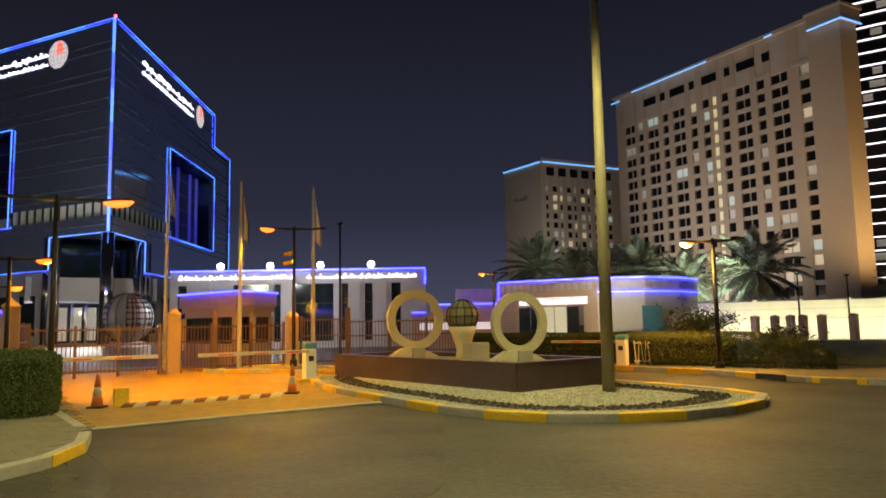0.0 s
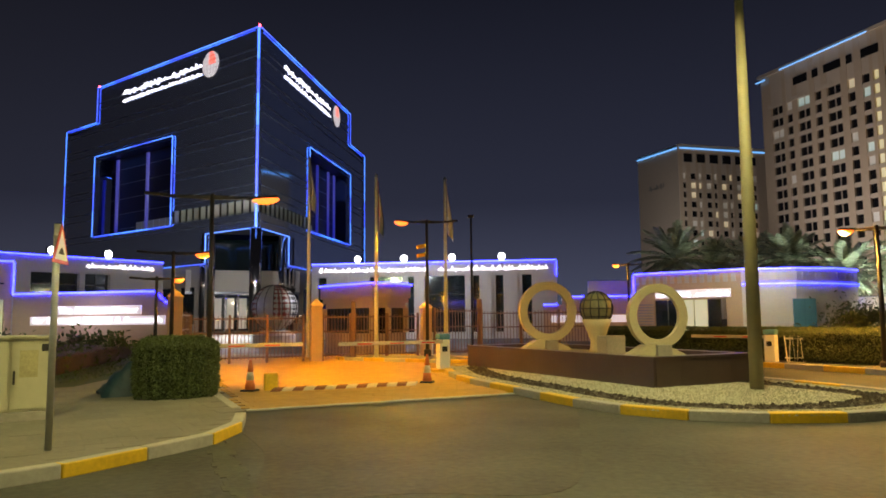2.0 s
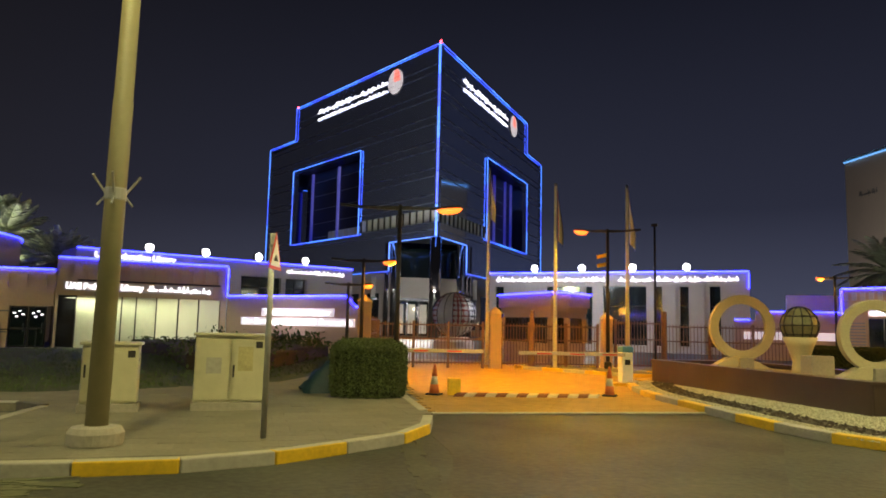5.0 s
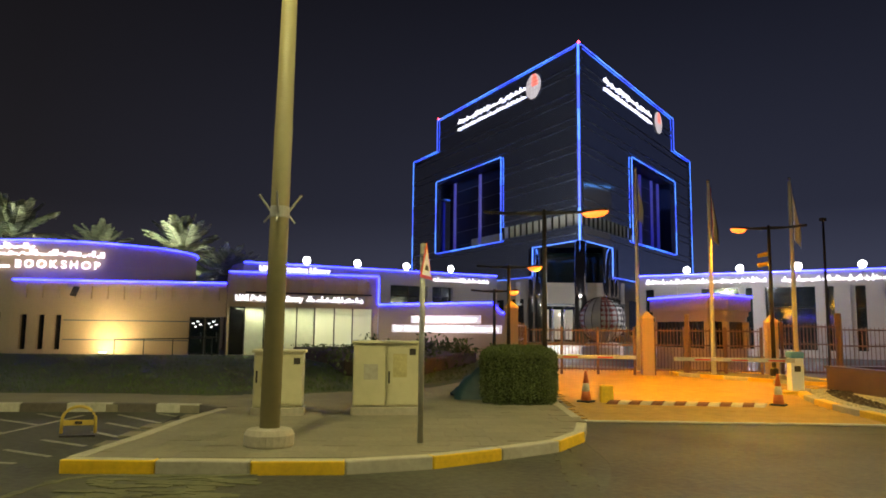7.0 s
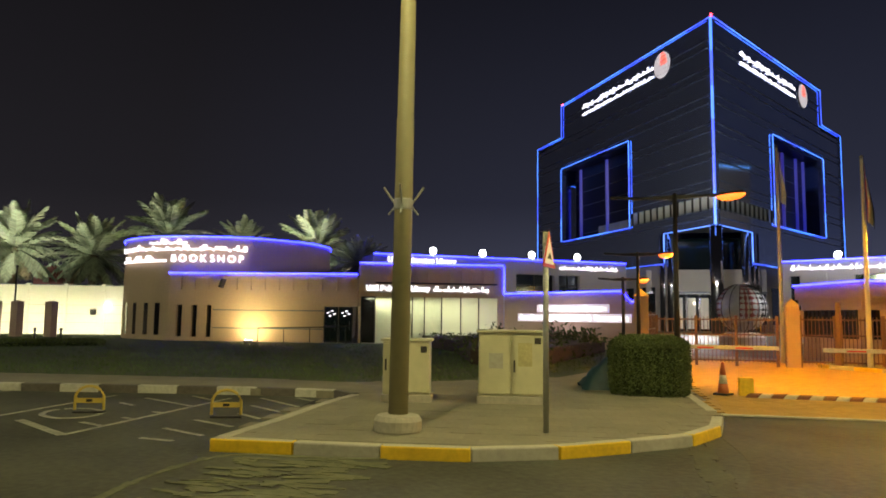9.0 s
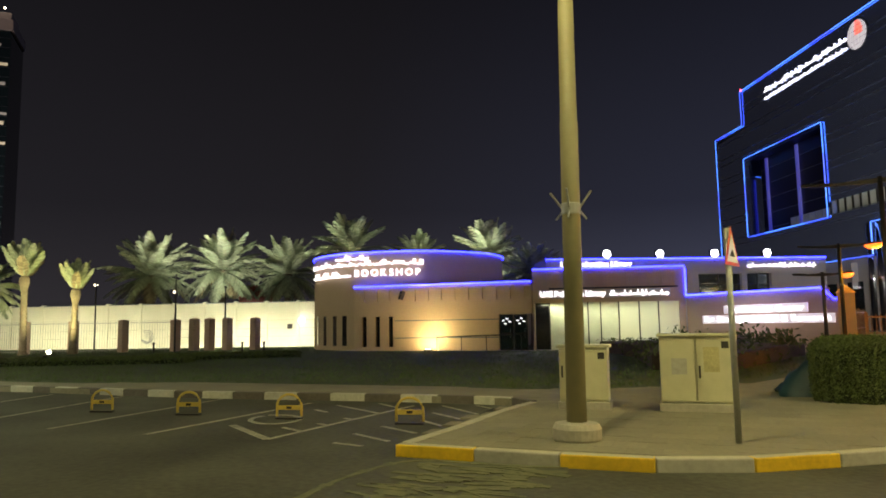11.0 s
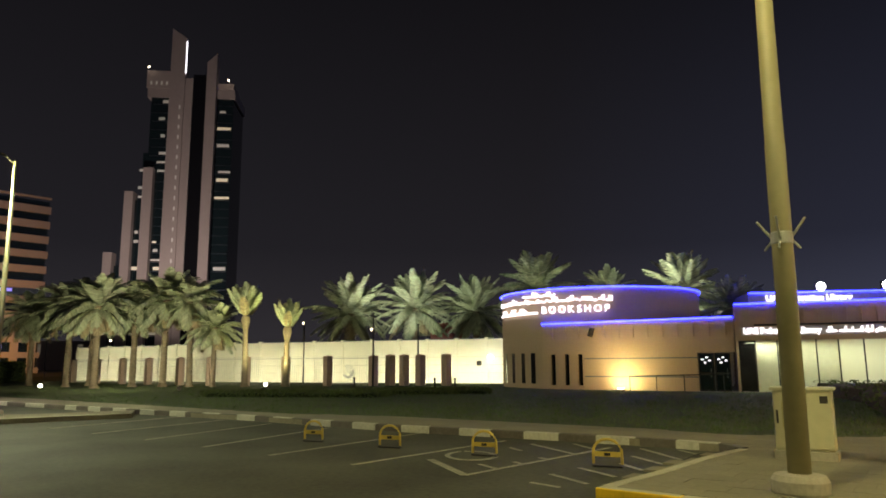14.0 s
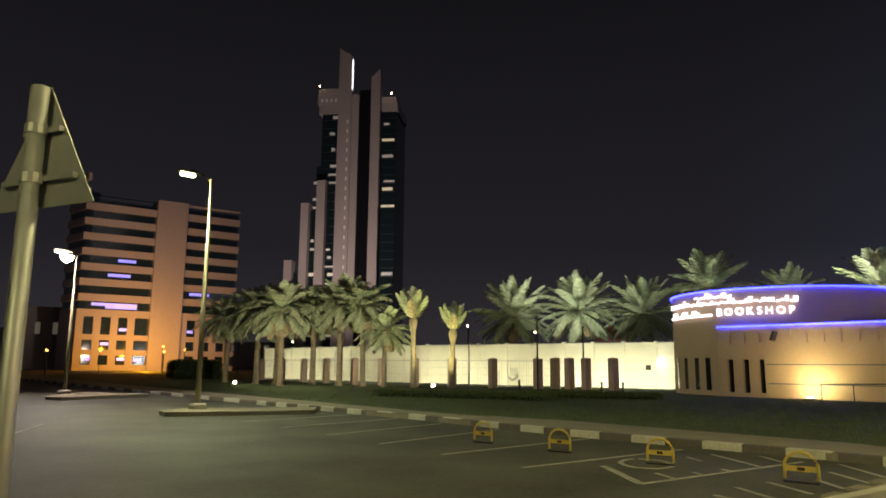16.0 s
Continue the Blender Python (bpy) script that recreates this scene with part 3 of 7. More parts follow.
for a, b in [((-18.88, -3.1), (-22.1, 0.4)), ((-20.6, -4.4), (-24.2, -1.6)), ((-22.4, -5.8), (-26.0, -3.1)), ((-24.3, -7.3), (-27.8, -4.5)), ((-17.25, -1.77), (-19.95, 1.75)), ((-15.7, -0.28), (-18.2, 3.3)), ((-16.74, 0.24), (-16.16, 0.37)), ((-16.85, 0.87), (-16.57, 0.93)), ((-17.22, 1.47), (-16.96, 1.54)), ((-18.74, 1.45), (-18.24, 1.5)), ((-19.21, 2.07), (-17.48, 2.25)), ((-19.0, 2.9), (-18.14, 2.9)), ((-15.45, 0.97), (-14.54, 1.12)), ((-14.85, 0.43), (-14.38, 0.66)), ((-15.93, 1.63), (-14.98, 1.76)), ((-16.17, 2.47), (-15.43, 2.44)), ((-16.97, 3.1), (-15.84, 3.08)), ((-17.86, 3.78), (-16.34, 3.66)), ((-17.5, 4.35), (-16.6, 4.3)), ((-26.2, -8.8), (-29.6, -5.9)), ((-22.0, -13.0), (-24.8, -13.8))]:
    road_line(a, b)
road_line((-17.5, -0.4), (-15.7, -0.28), 0.13, 0.0004)
ring = smooth_line([(-18.43, 0.35), (-17.97, 0.0), (-17.39, 0.07), (-17.23, 0.46), (-17.64, 0.81), (-18.25, 0.77)], 0.2, True)
for a, b in zip(ring, ring[1:]):
    road_line(a, b, 0.09)
solo("parking_lines", g, M_LINE, label="worn white parking bay lines", category="road marking", kind="structure")
# faded chevron paint where the road meets the car park
g = Geo()
worn = random.Random(8)
edge_line = smooth_line([(-11.3, -1.7), (-12.03, -0.92), (-12.57, -0.33), (-13.05, 0.5), (-13.0, 0.95), (-12.5, 1.36), (-11.9, 1.85)], 0.12)
for a, b in zip(edge_line, edge_line[1:]):
    road_line(a, b, worn.uniform(0.05, 0.14))
for k in range(150):
    u, v = worn.random(), worn.random()
    a = Vector((-12.95, 0.85)).lerp(Vector((-11.85, -1.0)), u).lerp(Vector((-11.95, 1.75)).lerp(Vector((-10.6, -0.2)), u), v)
    ang = math.atan2(0.85, 1.05) + worn.gauss(0, 0.25)
    n = worn.uniform(0.12, 0.62)
    road_line((a.x, a.y), (a.x + n * math.cos(ang), a.y + n * math.sin(ang)), worn.uniform(0.03, 0.13), 0.00006 * (k + 1))
solo("faded_marking", g, M_FADED, label="faded hatched road paint", category="road marking", kind="structure")
# slightly browner patch in the middle of the road
PATCH = [(-10.46, 7.74), (-8.5, 9.25), (-5.62, 10.8), (-5.32, 6.1), (-5.36, 3.8), (-6.73, 3.46), (-7.93, 3.16), (-9.09, 5.16)]
patch_rnd = random.Random(14)
patch_line = smooth_line([(p[0] + patch_rnd.uniform(-0.12, 0.12), p[1] + patch_rnd.uniform(-0.12, 0.12)) for p in PATCH], 0.2, True)[:-1]
solo("asphalt_patch", Geo().prism(patch_line, 0.0, 0.004), M_PATCH, label="brown patch in the worn asphalt", category="asphalt patch", kind="structure")
# ---- the glass tower ----
K = Vector((-44.73, 77.93))
UL, UR = Vector((-0.9067, 0.4218)), Vector((-0.0346, 0.9994))
TOP, STEP, SOFFIT, S_STEP, S_END = 39.0, 33.3, 13.0, 39.6, 49.3
W0, W1, WZ0, WZ1 = 18.4, 39.8, 14.8, 27.7
tower = thing("office_tower", pose(K.x, K.y, 0), "dark navy glass office tower outlined in blue light strips", "office building")


def tower_face(u, mirror):
    """One face: its frame has x from left to right as seen from outside."""
    e = u * S_END
    if mirror:
        m, n = wall_frame(e, (0, 0))
        fx = lambda s: n - s
    else:
        m, n = wall_frame((0, 0), e)
        fx = lambda s: s
    def box(geo, s0, s1, z0, z1, y0=0.0, y1=0.6):
        a, b = sorted((fx(s0), fx(s1)))
        geo.box(a, b, y0, y1, z0, z1)
    def add(name, geo, material, label=""):
        ob = part(name, geo, material, tower, label)
        ob.matrix_local = m
        return ob
    for s0, s1, z0, z1 in [(0.05, W0, SOFFIT, 15.0), (0.05, W0, 16.8, TOP), (W0, S_STEP, WZ1, TOP), (W0, S_STEP, SOFFIT, WZ0), (S_STEP, S_END, 8.8, STEP), (10.3, S_STEP, 8.8, SOFFIT)]:
        geo = Geo()
        box(geo, s0, s1, z0, z1)
        add("glass_wall", geo, M_GLASS)
    # thin ledges in pairs, one pair a storey
    z = 14.0
    while z < TOP - 3:
        for dz in (0, 1.05):
            zz = z + dz
            hi = S_STEP if zz > STEP else S_END
            if WZ0 - 0.3 < zz < WZ1 + 0.3:
                spans = [(0.3, W0 - 0.3), (S_STEP + 0.5, S_END - 0.3)]
            else:
                spans = [(0.3, hi - 0.3)]
            for q0, q1 in spans:
                geo = Geo()
                box(geo, q0, q1, zz, zz + 0.09, -0.1, 0.0)
                add("ledge", geo, M_SILL)
        z += 3.55
    # lit storey: glazing with rooms behind
    for k in range(12):
        s0 = 0.2 + k * 1.51
        geo = Geo()
        box(geo, s0, s0 + 1.42, 15.0, 16.8, 0.35, 0.4)
        add("lit_pane", geo, (E_OFFICE, E_OFFICE, E_ROOM_D, E_OFFICE, E_OFFICE_DIM, E_OFFICE, E_OFFICE_DIM)[(k * 3 + mirror) % 7] if mirror else E_OFFICE_DIM)
        geo = Geo()
        box(geo, s0 + 1.42, s0 + 1.51, 15.0, 16.8, 0.1, 0.45)
        add("mullion", geo, M_DARK)
    # great recessed window
    geo = Geo()
    box(geo, W0, S_STEP, WZ0, WZ1, 2.6, 2.8)
    add("recess_glass", geo, M_GLASS_DEEP)
    for s0, s1, z0, z1 in [(W0 - 0.02, W0 + 0.2, WZ0, WZ1), (W0, W1, WZ1 - 0.2, WZ1)]:
        geo = Geo()
        box(geo, s0, s1, z0, z1, 0.6, 2.6)
        add("recess_reveal", geo, M_GLASS_DEEP)
    for s in ((28.6, 37.2) if mirror else (28.9, 34.6, 37.9)):
        geo = Geo()
        box(geo, s, s + 0.45, WZ0, WZ1 - 0.4, 2.2, 2.55)
        add("light_column", geo, E_RECESS, "blue glowing column inside the recess")
    for k in range(8 if mirror else 5):
        geo = Geo()
        box(geo, W0 + 0.6 + 1.6 * k, W0 + 2.05 + 1.6 * k, WZ0 + 0.3, WZ0 + 1.9, 2.4, 2.55)
        add("lit_pane", geo, E_OFFICE_DIM)
    for k in range(5):
        geo = Geo()
        box(geo, W0, S_STEP, WZ0 + 2.4 * k + 1.2, WZ0 + 2.4 * k + 1.28, 2.5, 2.6)
        add("recess_rail", geo, M_SILL)
    # blue outlines, in lengths with small gaps
    def strip(s0, z0, s1, z1, y=-0.16, material=E_SKYB):
        length = max(abs(s1 - s0), abs(z1 - z0))
        n = max(1, round(length / 5.0))
        for i in range(n):
            a, b = (i + 0.01) / n, (i + 0.985) / n
            geo = Geo()
            sa, sb = sorted((s0 + (s1 - s0) * a, s0 + (s1 - s0) * b))
            za, zb = sorted((z0 + (z1 - z0) * a, z0 + (z1 - z0) * b))
            box(geo, sa - (0.05 if sa == sb else 0), sb + (0.05 if sa == sb else 0), za - (0.05 if za == zb else 0), zb + (0.05 if za == zb else 0), y - 0.12, y)
            add("light_strip", geo, material if (i * 5 + int(s1 + z1)) % 3 else E_DEEPB)
    strip(0, TOP, S_STEP, TOP)
    strip(S_STEP, TOP, S_STEP, STEP)
    strip(S_STEP, STEP, S_END, STEP)
    strip(S_END, STEP, S_END, 10.0)
    strip(W0, WZ0, W0, WZ1)
    strip(W1, WZ0, W1, WZ1)
    strip(W0, WZ1, W1, WZ1)
    strip(W0, WZ0, W1, WZ0)
    strip(0.2, SOFFIT, 10.2, SOFFIT)
    strip(10.2, SOFFIT, 10.2, 9.0)
    strip(10.2, 9.0, 22.0, 8.9)
    # emblem and two lines of white writing
    sc = 10.0 if mirror else 31.6
    geo = Geo()
    cx = fx(sc)
    ring_n = 28
    disc = [(cx + 1.95 * math.cos(2 * math.pi * k / ring_n), 36.3 + 1.95 * math.sin(2 * math.pi * k / ring_n)) for k in range(ring_n)]
    geo.add([(x, -0.12, z) for x, z in disc] + [(x, 0.0, z) for x, z in disc], [tuple(range(ring_n))] + [(k, ring_n + k, ring_n + (k + 1) % ring_n, (k + 1) % ring_n) for k in range(ring_n)])
    emblem = add("emblem", geo, M_LEDGE, "round globe emblem of white and red tiles")
    for r in range(6):
        z = (r - 2.5) * 0.6
        for c in range(5):
            lo, hi = z - 0.25, z + 0.25
            q = [(2 * (c + e) / 5 - 1) * math.sqrt(max(0.02, 1.84 ** 2 - h * h)) for h in (lo, hi) for e in (0.08, 0.92)]
            geo = Geo().add([(cx + q[0], -0.2, 36.3 + lo), (cx + q[1], -0.2, 36.3 + lo), (cx + q[3], -0.2, 36.3 + hi), (cx + q[2], -0.2, 36.3 + hi), (cx + q[0], -0.13, 36.3 + lo), (cx + q[1], -0.13, 36.3 + lo), (cx + q[3], -0.13, 36.3 + hi), (cx + q[2], -0.13, 36.3 + hi)], [(0, 1, 2, 3), (0, 4, 5, 1), (1, 5, 6, 2), (2, 6, 7, 3), (3, 7, 4, 0)])
            part("emblem_tile", geo, E_RUBY if r >= 3 and c in (2, 3) else E_TILE, emblem)
    a, b = sorted((fx(12.0), fx(32.2))) if mirror else (fx(8.2), fx(28.6))
    add("sign_line", script_bars(Geo(), a, b, -0.05, 36.25, 37.15, 5, 0.1), E_SIGN, "glowing white lettering")
    add("sign_line", script_bars(Geo(), a, b, -0.05, 35.2, 35.75, 9, 0.1), E_SIGN, "glowing white lettering")


for k in range(6):
    z0 = SOFFIT + (TOP - SOFFIT) * k / 6
    part("light_strip", Geo().box(-0.12, 0.12, -0.32, -0.1, z0 + 0.06, z0 + (TOP - SOFFIT) / 6 - 0.06), (E_SKYB, E_DEEPB, E_DEEPB, E_SKYB, E_DEEPB, E_SKYB)[k], tower)
tower_face(UL, True)
tower_face(UR, False)
c1, c2 = UL * S_STEP, UR * S_STEP
e1, e2 = UL * S_END, UR * S_END
inn = (UL + UR).normalized() * 0.7
part("roof", Geo().prism([(inn.x, inn.y), (c2.x, c2.y), (c1.x, c1.y)], TOP - 1.0, TOP - 0.6), M_LEDGE, tower)
part("lower_roof", Geo().prism([(c1.x, c1.y), (c2.x, c2.y), (e2.x, e2.y), (e1.x, e1.y)], STEP - 0.9, STEP - 0.5), M_LEDGE, tower)
part("soffit", Geo().prism([(inn.x, inn.y), (UR.x * 10.2, UR.y * 10.2), (UL.x * 10.2, UL.y * 10.2)], SOFFIT + 0.05, SOFFIT + 0.3), M_LEDGE, tower)
m, n = wall_frame(e2, e1)
ob = part("back_wall", Geo().box(0, n, 0.0, 0.5, 0, STEP), M_GLASS, tower)
ob.matrix_local = m
m, n = wall_frame(UL * 16 + UR * 1.2, UR * 16 + UL * 1.2)
ob = part("lobby_glass", Geo().box(0, n, 0, 0.3, 0, SOFFIT), M_GLASS_TEAL, tower, "tall dark lobby glazing under the corner")
ob.matrix_local = m
for z0, z1, y0, mt in ((5.4, 8.4, -2.6, M_WALL_GREY), (5.1, 5.4, -3.0, M_LEDGE)):
    ob = part("lobby_fascia", Geo().box(0, n, y0, -0.05, z0, z1), mt, tower, "pale stone band over the lobby doors")
    ob.matrix_local = m
for k in range(9):
    ob = part("lobby_pane", Geo().box(0.5 + k * n / 9, (k + 1) * n / 9 - 0.2, -0.08, -0.02, 0.3, 4.6), E_LOBBY if k % 3 else E_OFFICE, tower, "lit lobby pane")
    ob.matrix_local = m
    ob = part("lobby_mullion", Geo().box(k * n / 9 + 0.2, k * n / 9 + 0.45, -0.2, -0.02, 0, 5.1), M_CHROME, tower)
    ob.matrix_local = m
# glowing bits for warm lobby lights and sparkles reflected in the columns
for k, (dx, z) in enumerate([(2.0, 3.2), (4.5, 1.6), (6.5, 3.9), (9.0, 2.4), (11.0, 1.3), (13.5, 3.4), (16.0, 2.0), (18.0, 3.7)]):
    ob = part("lobby_lamp", Geo().lathe([(0.02, -0.12), (0.14, -0.06), (0.14, 0.06), (0.02, 0.12)], 10, at=(dx, -0.4, z)), E_WARM if k % 2 else E_FAR, tower, "small bright lobby sparkle")
    ob.matrix_local = m
part("corner_column", Geo().tube([(inn.x, inn.y, 0), (inn.x, inn.y, SOFFIT)], 0.75, 20), M_CHROME, tower, "mirror-bright round corner column", smooth=True)
for u, s in ((UL, 9.0), (UL, 10.6), (UR, 8.6), (UR, 10.4), (UR, 11.8)):
    p = u * s + inn
    part("steel_column", Geo().tube([(p.x, p.y, 0), (p.x, p.y, SOFFIT)], 0.5, 16), M_CHROME, tower, "mirror-bright round column", smooth=True)
for p in ((0, 0), c1):
    part("beacon", Geo().lathe([(0.1, 0), (0.16, 0.12), (0.16, 0.32), (0.05, 0.4)], 10, at=(p[0], p[1], TOP + 0.1)), E_RED, tower, "small red roof beacon")
# podium walls under the tower
for u, mirror in ((UL, True), (UR, False)):
    a, b = (u * S_END, u * 10.3) if mirror else (u * 10.3, u * S_END)
    m, n = wall_frame(a, b)
    ob = part("podium_wall", Geo().box(0, n, 0.3, 0.8, 0, 8.8), M_WALL_GREY, tower)
    ob.matrix_local = m
    for k in range(7):
        ob = part("podium_window", Geo().box(2 + k * 5.2, 5 + k * 5.2, 0.22, 0.296, 1.0, 6.0), M_GLASS_TEAL, tower)
        ob.matrix_local = m

# ---- hall, library, bookshop ----
def flood(parent, x, y, z):
    """A roof floodlight: bracket, housing and lens, in the parent's frame."""
    h = part("floodlight", Geo().box(x - 0.26, x + 0.26, y + 0.03, y + 0.3, z - 0.07, z + 0.41), M_DARK, parent, "bright white roof floodlight", bevel=0.03)
    part("lens", Geo().lathe([(0.05, -0.04), (0.18, -0.03), (0.25, 0.0), (0.25, 0.03)], 20, at=(0, 0, 0)), E_FLOOD, h).matrix_local = pose(x, y - 0.01, z + 0.17, 90)
    part("bracket", Geo().box(x - 0.03, x + 0.03, y + 0.1, y + 0.2, z - 0.4, z), M_DARK, h)


def led(parent, x0, x1, y, z, name="light_strip", material=None, hh=0.05):
    n = max(1, round((x1 - x0) / 3.0))
    for i in range(n):
        a, b = x0 + (x1 - x0) * i / n, x0 + (x1 - x0) * (i + 1) / n
        part(name, Geo().box(a + 0.01, b - 0.01, y - 0.06, y, z - hh, z + hh).box(a + 0.01, b - 0.01, y - 0.075, y - 0.061, z - 0.4 * hh, z + 0.4 * hh, 1), [E_BLUE, E_CORE], parent)


def led_v(parent, x, y, z0, z1):
    part("light_strip", Geo().box(x - 0.05, x + 0.05, y - 0.06, y, z0, z1).box(x - 0.02, x + 0.02, y - 0.075, y - 0.061, z0, z1, 1), [E_BLUE, E_CORE], parent)


def flutes(parent, x0, x1, z0, z1, pitch=0.42, y=0.0, name="flute"):
    """Upright sunk slots below a parapet: ribs with a wall set back behind them."""
    n = int((x1 - x0) / pitch)
    part("slot_back", Geo().box(x0, x1, 0.12, 0.35, z0, z1), M_WALL, parent)
    me = Geo().box(-pitch * 0.34, pitch * 0.34, 0.0, 0.118, z0, z1).mesh(name, M_WALL)
    for i in range(n):
        ob = part(name, me, None, parent)
        ob.location = (x0 + (i + 0.5) * pitch, y, 0)


# hall
HALL, HN = wall_frame((-25.75, 48.68), (-6.9, 49.66))
hall = thing("hall", HALL, "pale low hall with tall dark windows and blue roof line", "building")
g = Geo()
tall = [(0.5, 1.2), (4.6, 7.2), (7.6, 8.1), (8.9, 12.0), (12.6, 13.1), (14.3, 14.9), (16.3, 17.0)]
edge = 0.0
for a, b in tall:
    part("wall", Geo().box(edge, a, 0, 0.5, 0, 4.75), M_WALL_GREY, hall)
    part("window_sill", Geo().box(a, b, 0, 0.5, 0, 0.5), M_WALL_GREY, hall)
    edge = b
part("wall", Geo().box(edge, HN, 0, 0.5, 0, 4.75), M_WALL_GREY, hall)
part("parapet", Geo().box(0, HN, 0, 0.5, 4.75, 5.8), M_WALL_GREY, hall)
part("side_wall", Geo().box(HN - 0.5, HN, 0.5, 14, 0, 5.8), M_WALL_GREY, hall)
part("roof", Geo().box(0, HN - 0.5, 0.5, 14, 5.2, 5.4), M_CONCRETE, hall)
for a, b in tall:
    w = part("window", Geo().box(a, b, 0.3, 0.36, 0.5, 4.75), M_GLASS_TEAL, hall)
    for z in (1.9, 3.3):
        part("glazing_bar", Geo().box(a, b, 0.24, 0.3, z, z + 0.06), M_DARK, w)
for x in (2.6, 13.7, 15.6):
    part("pilaster", Geo().box(x - 0.35, x + 0.35, -0.15, 0.0, 0, 4.9), M_WALL_GREY, hall)
led(hall, 0, HN, -0.02, 5.8)
led_v(hall, HN - 0.03, -0.02, 4.6, 5.72)
for x in (3.7, 7.35, 11.05, 14.8):
    flood(hall, x, -0.1, 5.95)
part("sign_line", script_bars(Geo(), 0.6, 9.0, -0.02, 5.12, 5.5, 21), E_SIGN, hall, "white lettering")
part("sign_line", script_bars(Geo(), 10.0, 18.2, -0.02, 5.08, 5.5, 22), E_SIGN, hall, "white lettering")

# library back block
LB, LBN = wall_frame((-42.29, 24.74), (-34.49, 42.35))
libback = thing("library_block", LB, "pale tall block of the library with dark windows", "building")
g = Geo()
wins = [(10.3, 13.3), (13.65, 15.35)]
edge = 0.0
for a, b in wins:
    part("wall", Geo().box(edge, a, 0, 0.5, 0, 4.66), M_WALL_GREY, libback)
    part("wall", Geo().box(a, b, 0, 0.5, 0, 3.2), M_WALL_GREY, libback)
    edge = b
part("wall", Geo().box(edge, LBN, 0, 0.5, 0, 4.66), M_WALL_GREY, libback)
part("parapet", Geo().box(0, LBN, 0, 0.5, 4.66, 5.7), M_WALL_GREY, libback)
part("side_wall", Geo().box(0, 0.5, 0.5, 10, 0, 5.7), M_WALL_GREY, libback)
part("side_wall", Geo().box(LBN - 0.5, LBN, 0.5, 10, 0, 5.7), M_WALL_GREY, libback)
part("roof", Geo().box(0.5, LBN - 0.5, 0.5, 10, 5.1, 5.3), M_CONCRETE, libback)
for a, b in wins:
    w = part("window", Geo().box(a, b, 0.3, 0.36, 3.2, 4.66), M_GLASS_TEAL, libback)
    part("glazing_bar", Geo().box((a + b) / 2 - 0.03, (a + b) / 2 + 0.03, 0.24, 0.3, 3.2, 4.66), M_DARK, w)
    part("glazing_bar", Geo().box(a, b, 0.24, 0.3, 3.9, 3.96), M_DARK, w)
led(libback, 0.0, LBN, -0.02, 5.7)
for x in (4.1, 7.7, 11.45, 15.1):
    flood(libback, x, -0.1, 5.85)
letters("lettering", "UAE Federation Library", 0.5, E_SIGN, libback, pose(1.0, -0.03, 5.2), width=4.8, label="white raised lettering", bold=0.014)
part("sign_line", script_bars(Geo(), 13.7, 18.6, -0.02, 5.05, 5.4, 31), E_SIGN, libback, "white lettering")

# library front with glazed shopfront
LF, LN = wall_frame((-36.69, 19.61), (-32.02, 26.18))
lib = thing("library", LF, "beige library front with glazing, glowing sign and blue outline", "building")
for x0, x1, z0, z1 in ((0, LN, 2.66, 3.5), (0, LN, 4.2, 4.5), (LN - 0.3, LN, 0, 2.66), (0, 0.12, 0, 2.66)):
    part("wall", Geo().box(x0, x1, 0, 0.35, z0, z1), M_WALL, lib)
part("side_wall", Geo().box(LN - 0.35, LN, 0.35, 7, 0, 4.5).box(0, 0.35, 0.35, 7, 0, 4.5), M_WALL, lib)
part("roof", Geo().box(0.35, LN - 0.35, 0.35, 7, 3.9, 4.1), M_CONCRETE, lib)
part("plinth", Geo().box(-0.05, LN, -0.3, 0.0, 0, 0.14), M_CONCRETE, lib)
xs = [0.12, 0.9, 1.9, 2.95, 3.62, 4.58, 5.65, 6.66, LN - 0.3]
for i, (a, b) in enumerate(zip(xs, xs[1:])):
    pane = part("pane", Geo().box(a + 0.03, b - 0.03, 0.1, 0.13, 0.05, 2.66), M_GLASS_BLACK if i < 1 else E_BLIND if i > 4 else M_CURTAIN, lib, "tall glass pane" if i < 2 else "tall pane with a pale blind behind")
    part("frame", Geo().box(a - 0.03, a + 0.03, 0.06, 0.16, 0.05, 2.66), M_DARK, lib)
flutes(lib, 0.0, LN, 3.5, 4.2, 0.62)
part("ledge", Geo().box(0.9, LN - 0.4, -0.22, 0.0, 3.38, 3.46), M_DARK, lib)
sign = part("sign_board", Geo().box(0.3, 7.3, -0.06, 0.0, 2.9, 3.34), M_WALL_GREY, lib, "pale sign board with glowing letters")
letters("lettering", "UAE Federation Library", 0.4, E_SIGN, sign, pose(0.4, -0.08, 3.0), 0.02, 3.5, bold=0.016)
part("sign_line", script_bars(Geo(), 4.1, 7.2, -0.06, 2.96, 3.3, 33, 0.04), E_SIGN, sign)
led(lib, 0, LN, -0.02, 4.5)
led_v(lib, LN + 0.02, -0.02, 2.95, 4.45)

# low wall with the institute's sign
SW, SN = wall_frame((-31.98, 26.23), (-23.05, 25.85))
sw = thing("sign_wall", SW, "rose rendered wall with two glowing sign boards", "wall")
part("wall", Geo().box(0, 7.9, 0, 0.4, 0, 2.92).box(7.9, SN, 0, 0.4, 0, 2.42), M_WALL_PINK, sw)
led(sw, 0, 7.8, -0.02, 2.92)
led(sw, 8.4, SN, -0.02, 2.42)
part("light_strip", Geo().obox(pose(8.1, -0.06, 2.67, 0, 40, 0), 0.75, 0.08, 0.1), E_BLUE, sw)
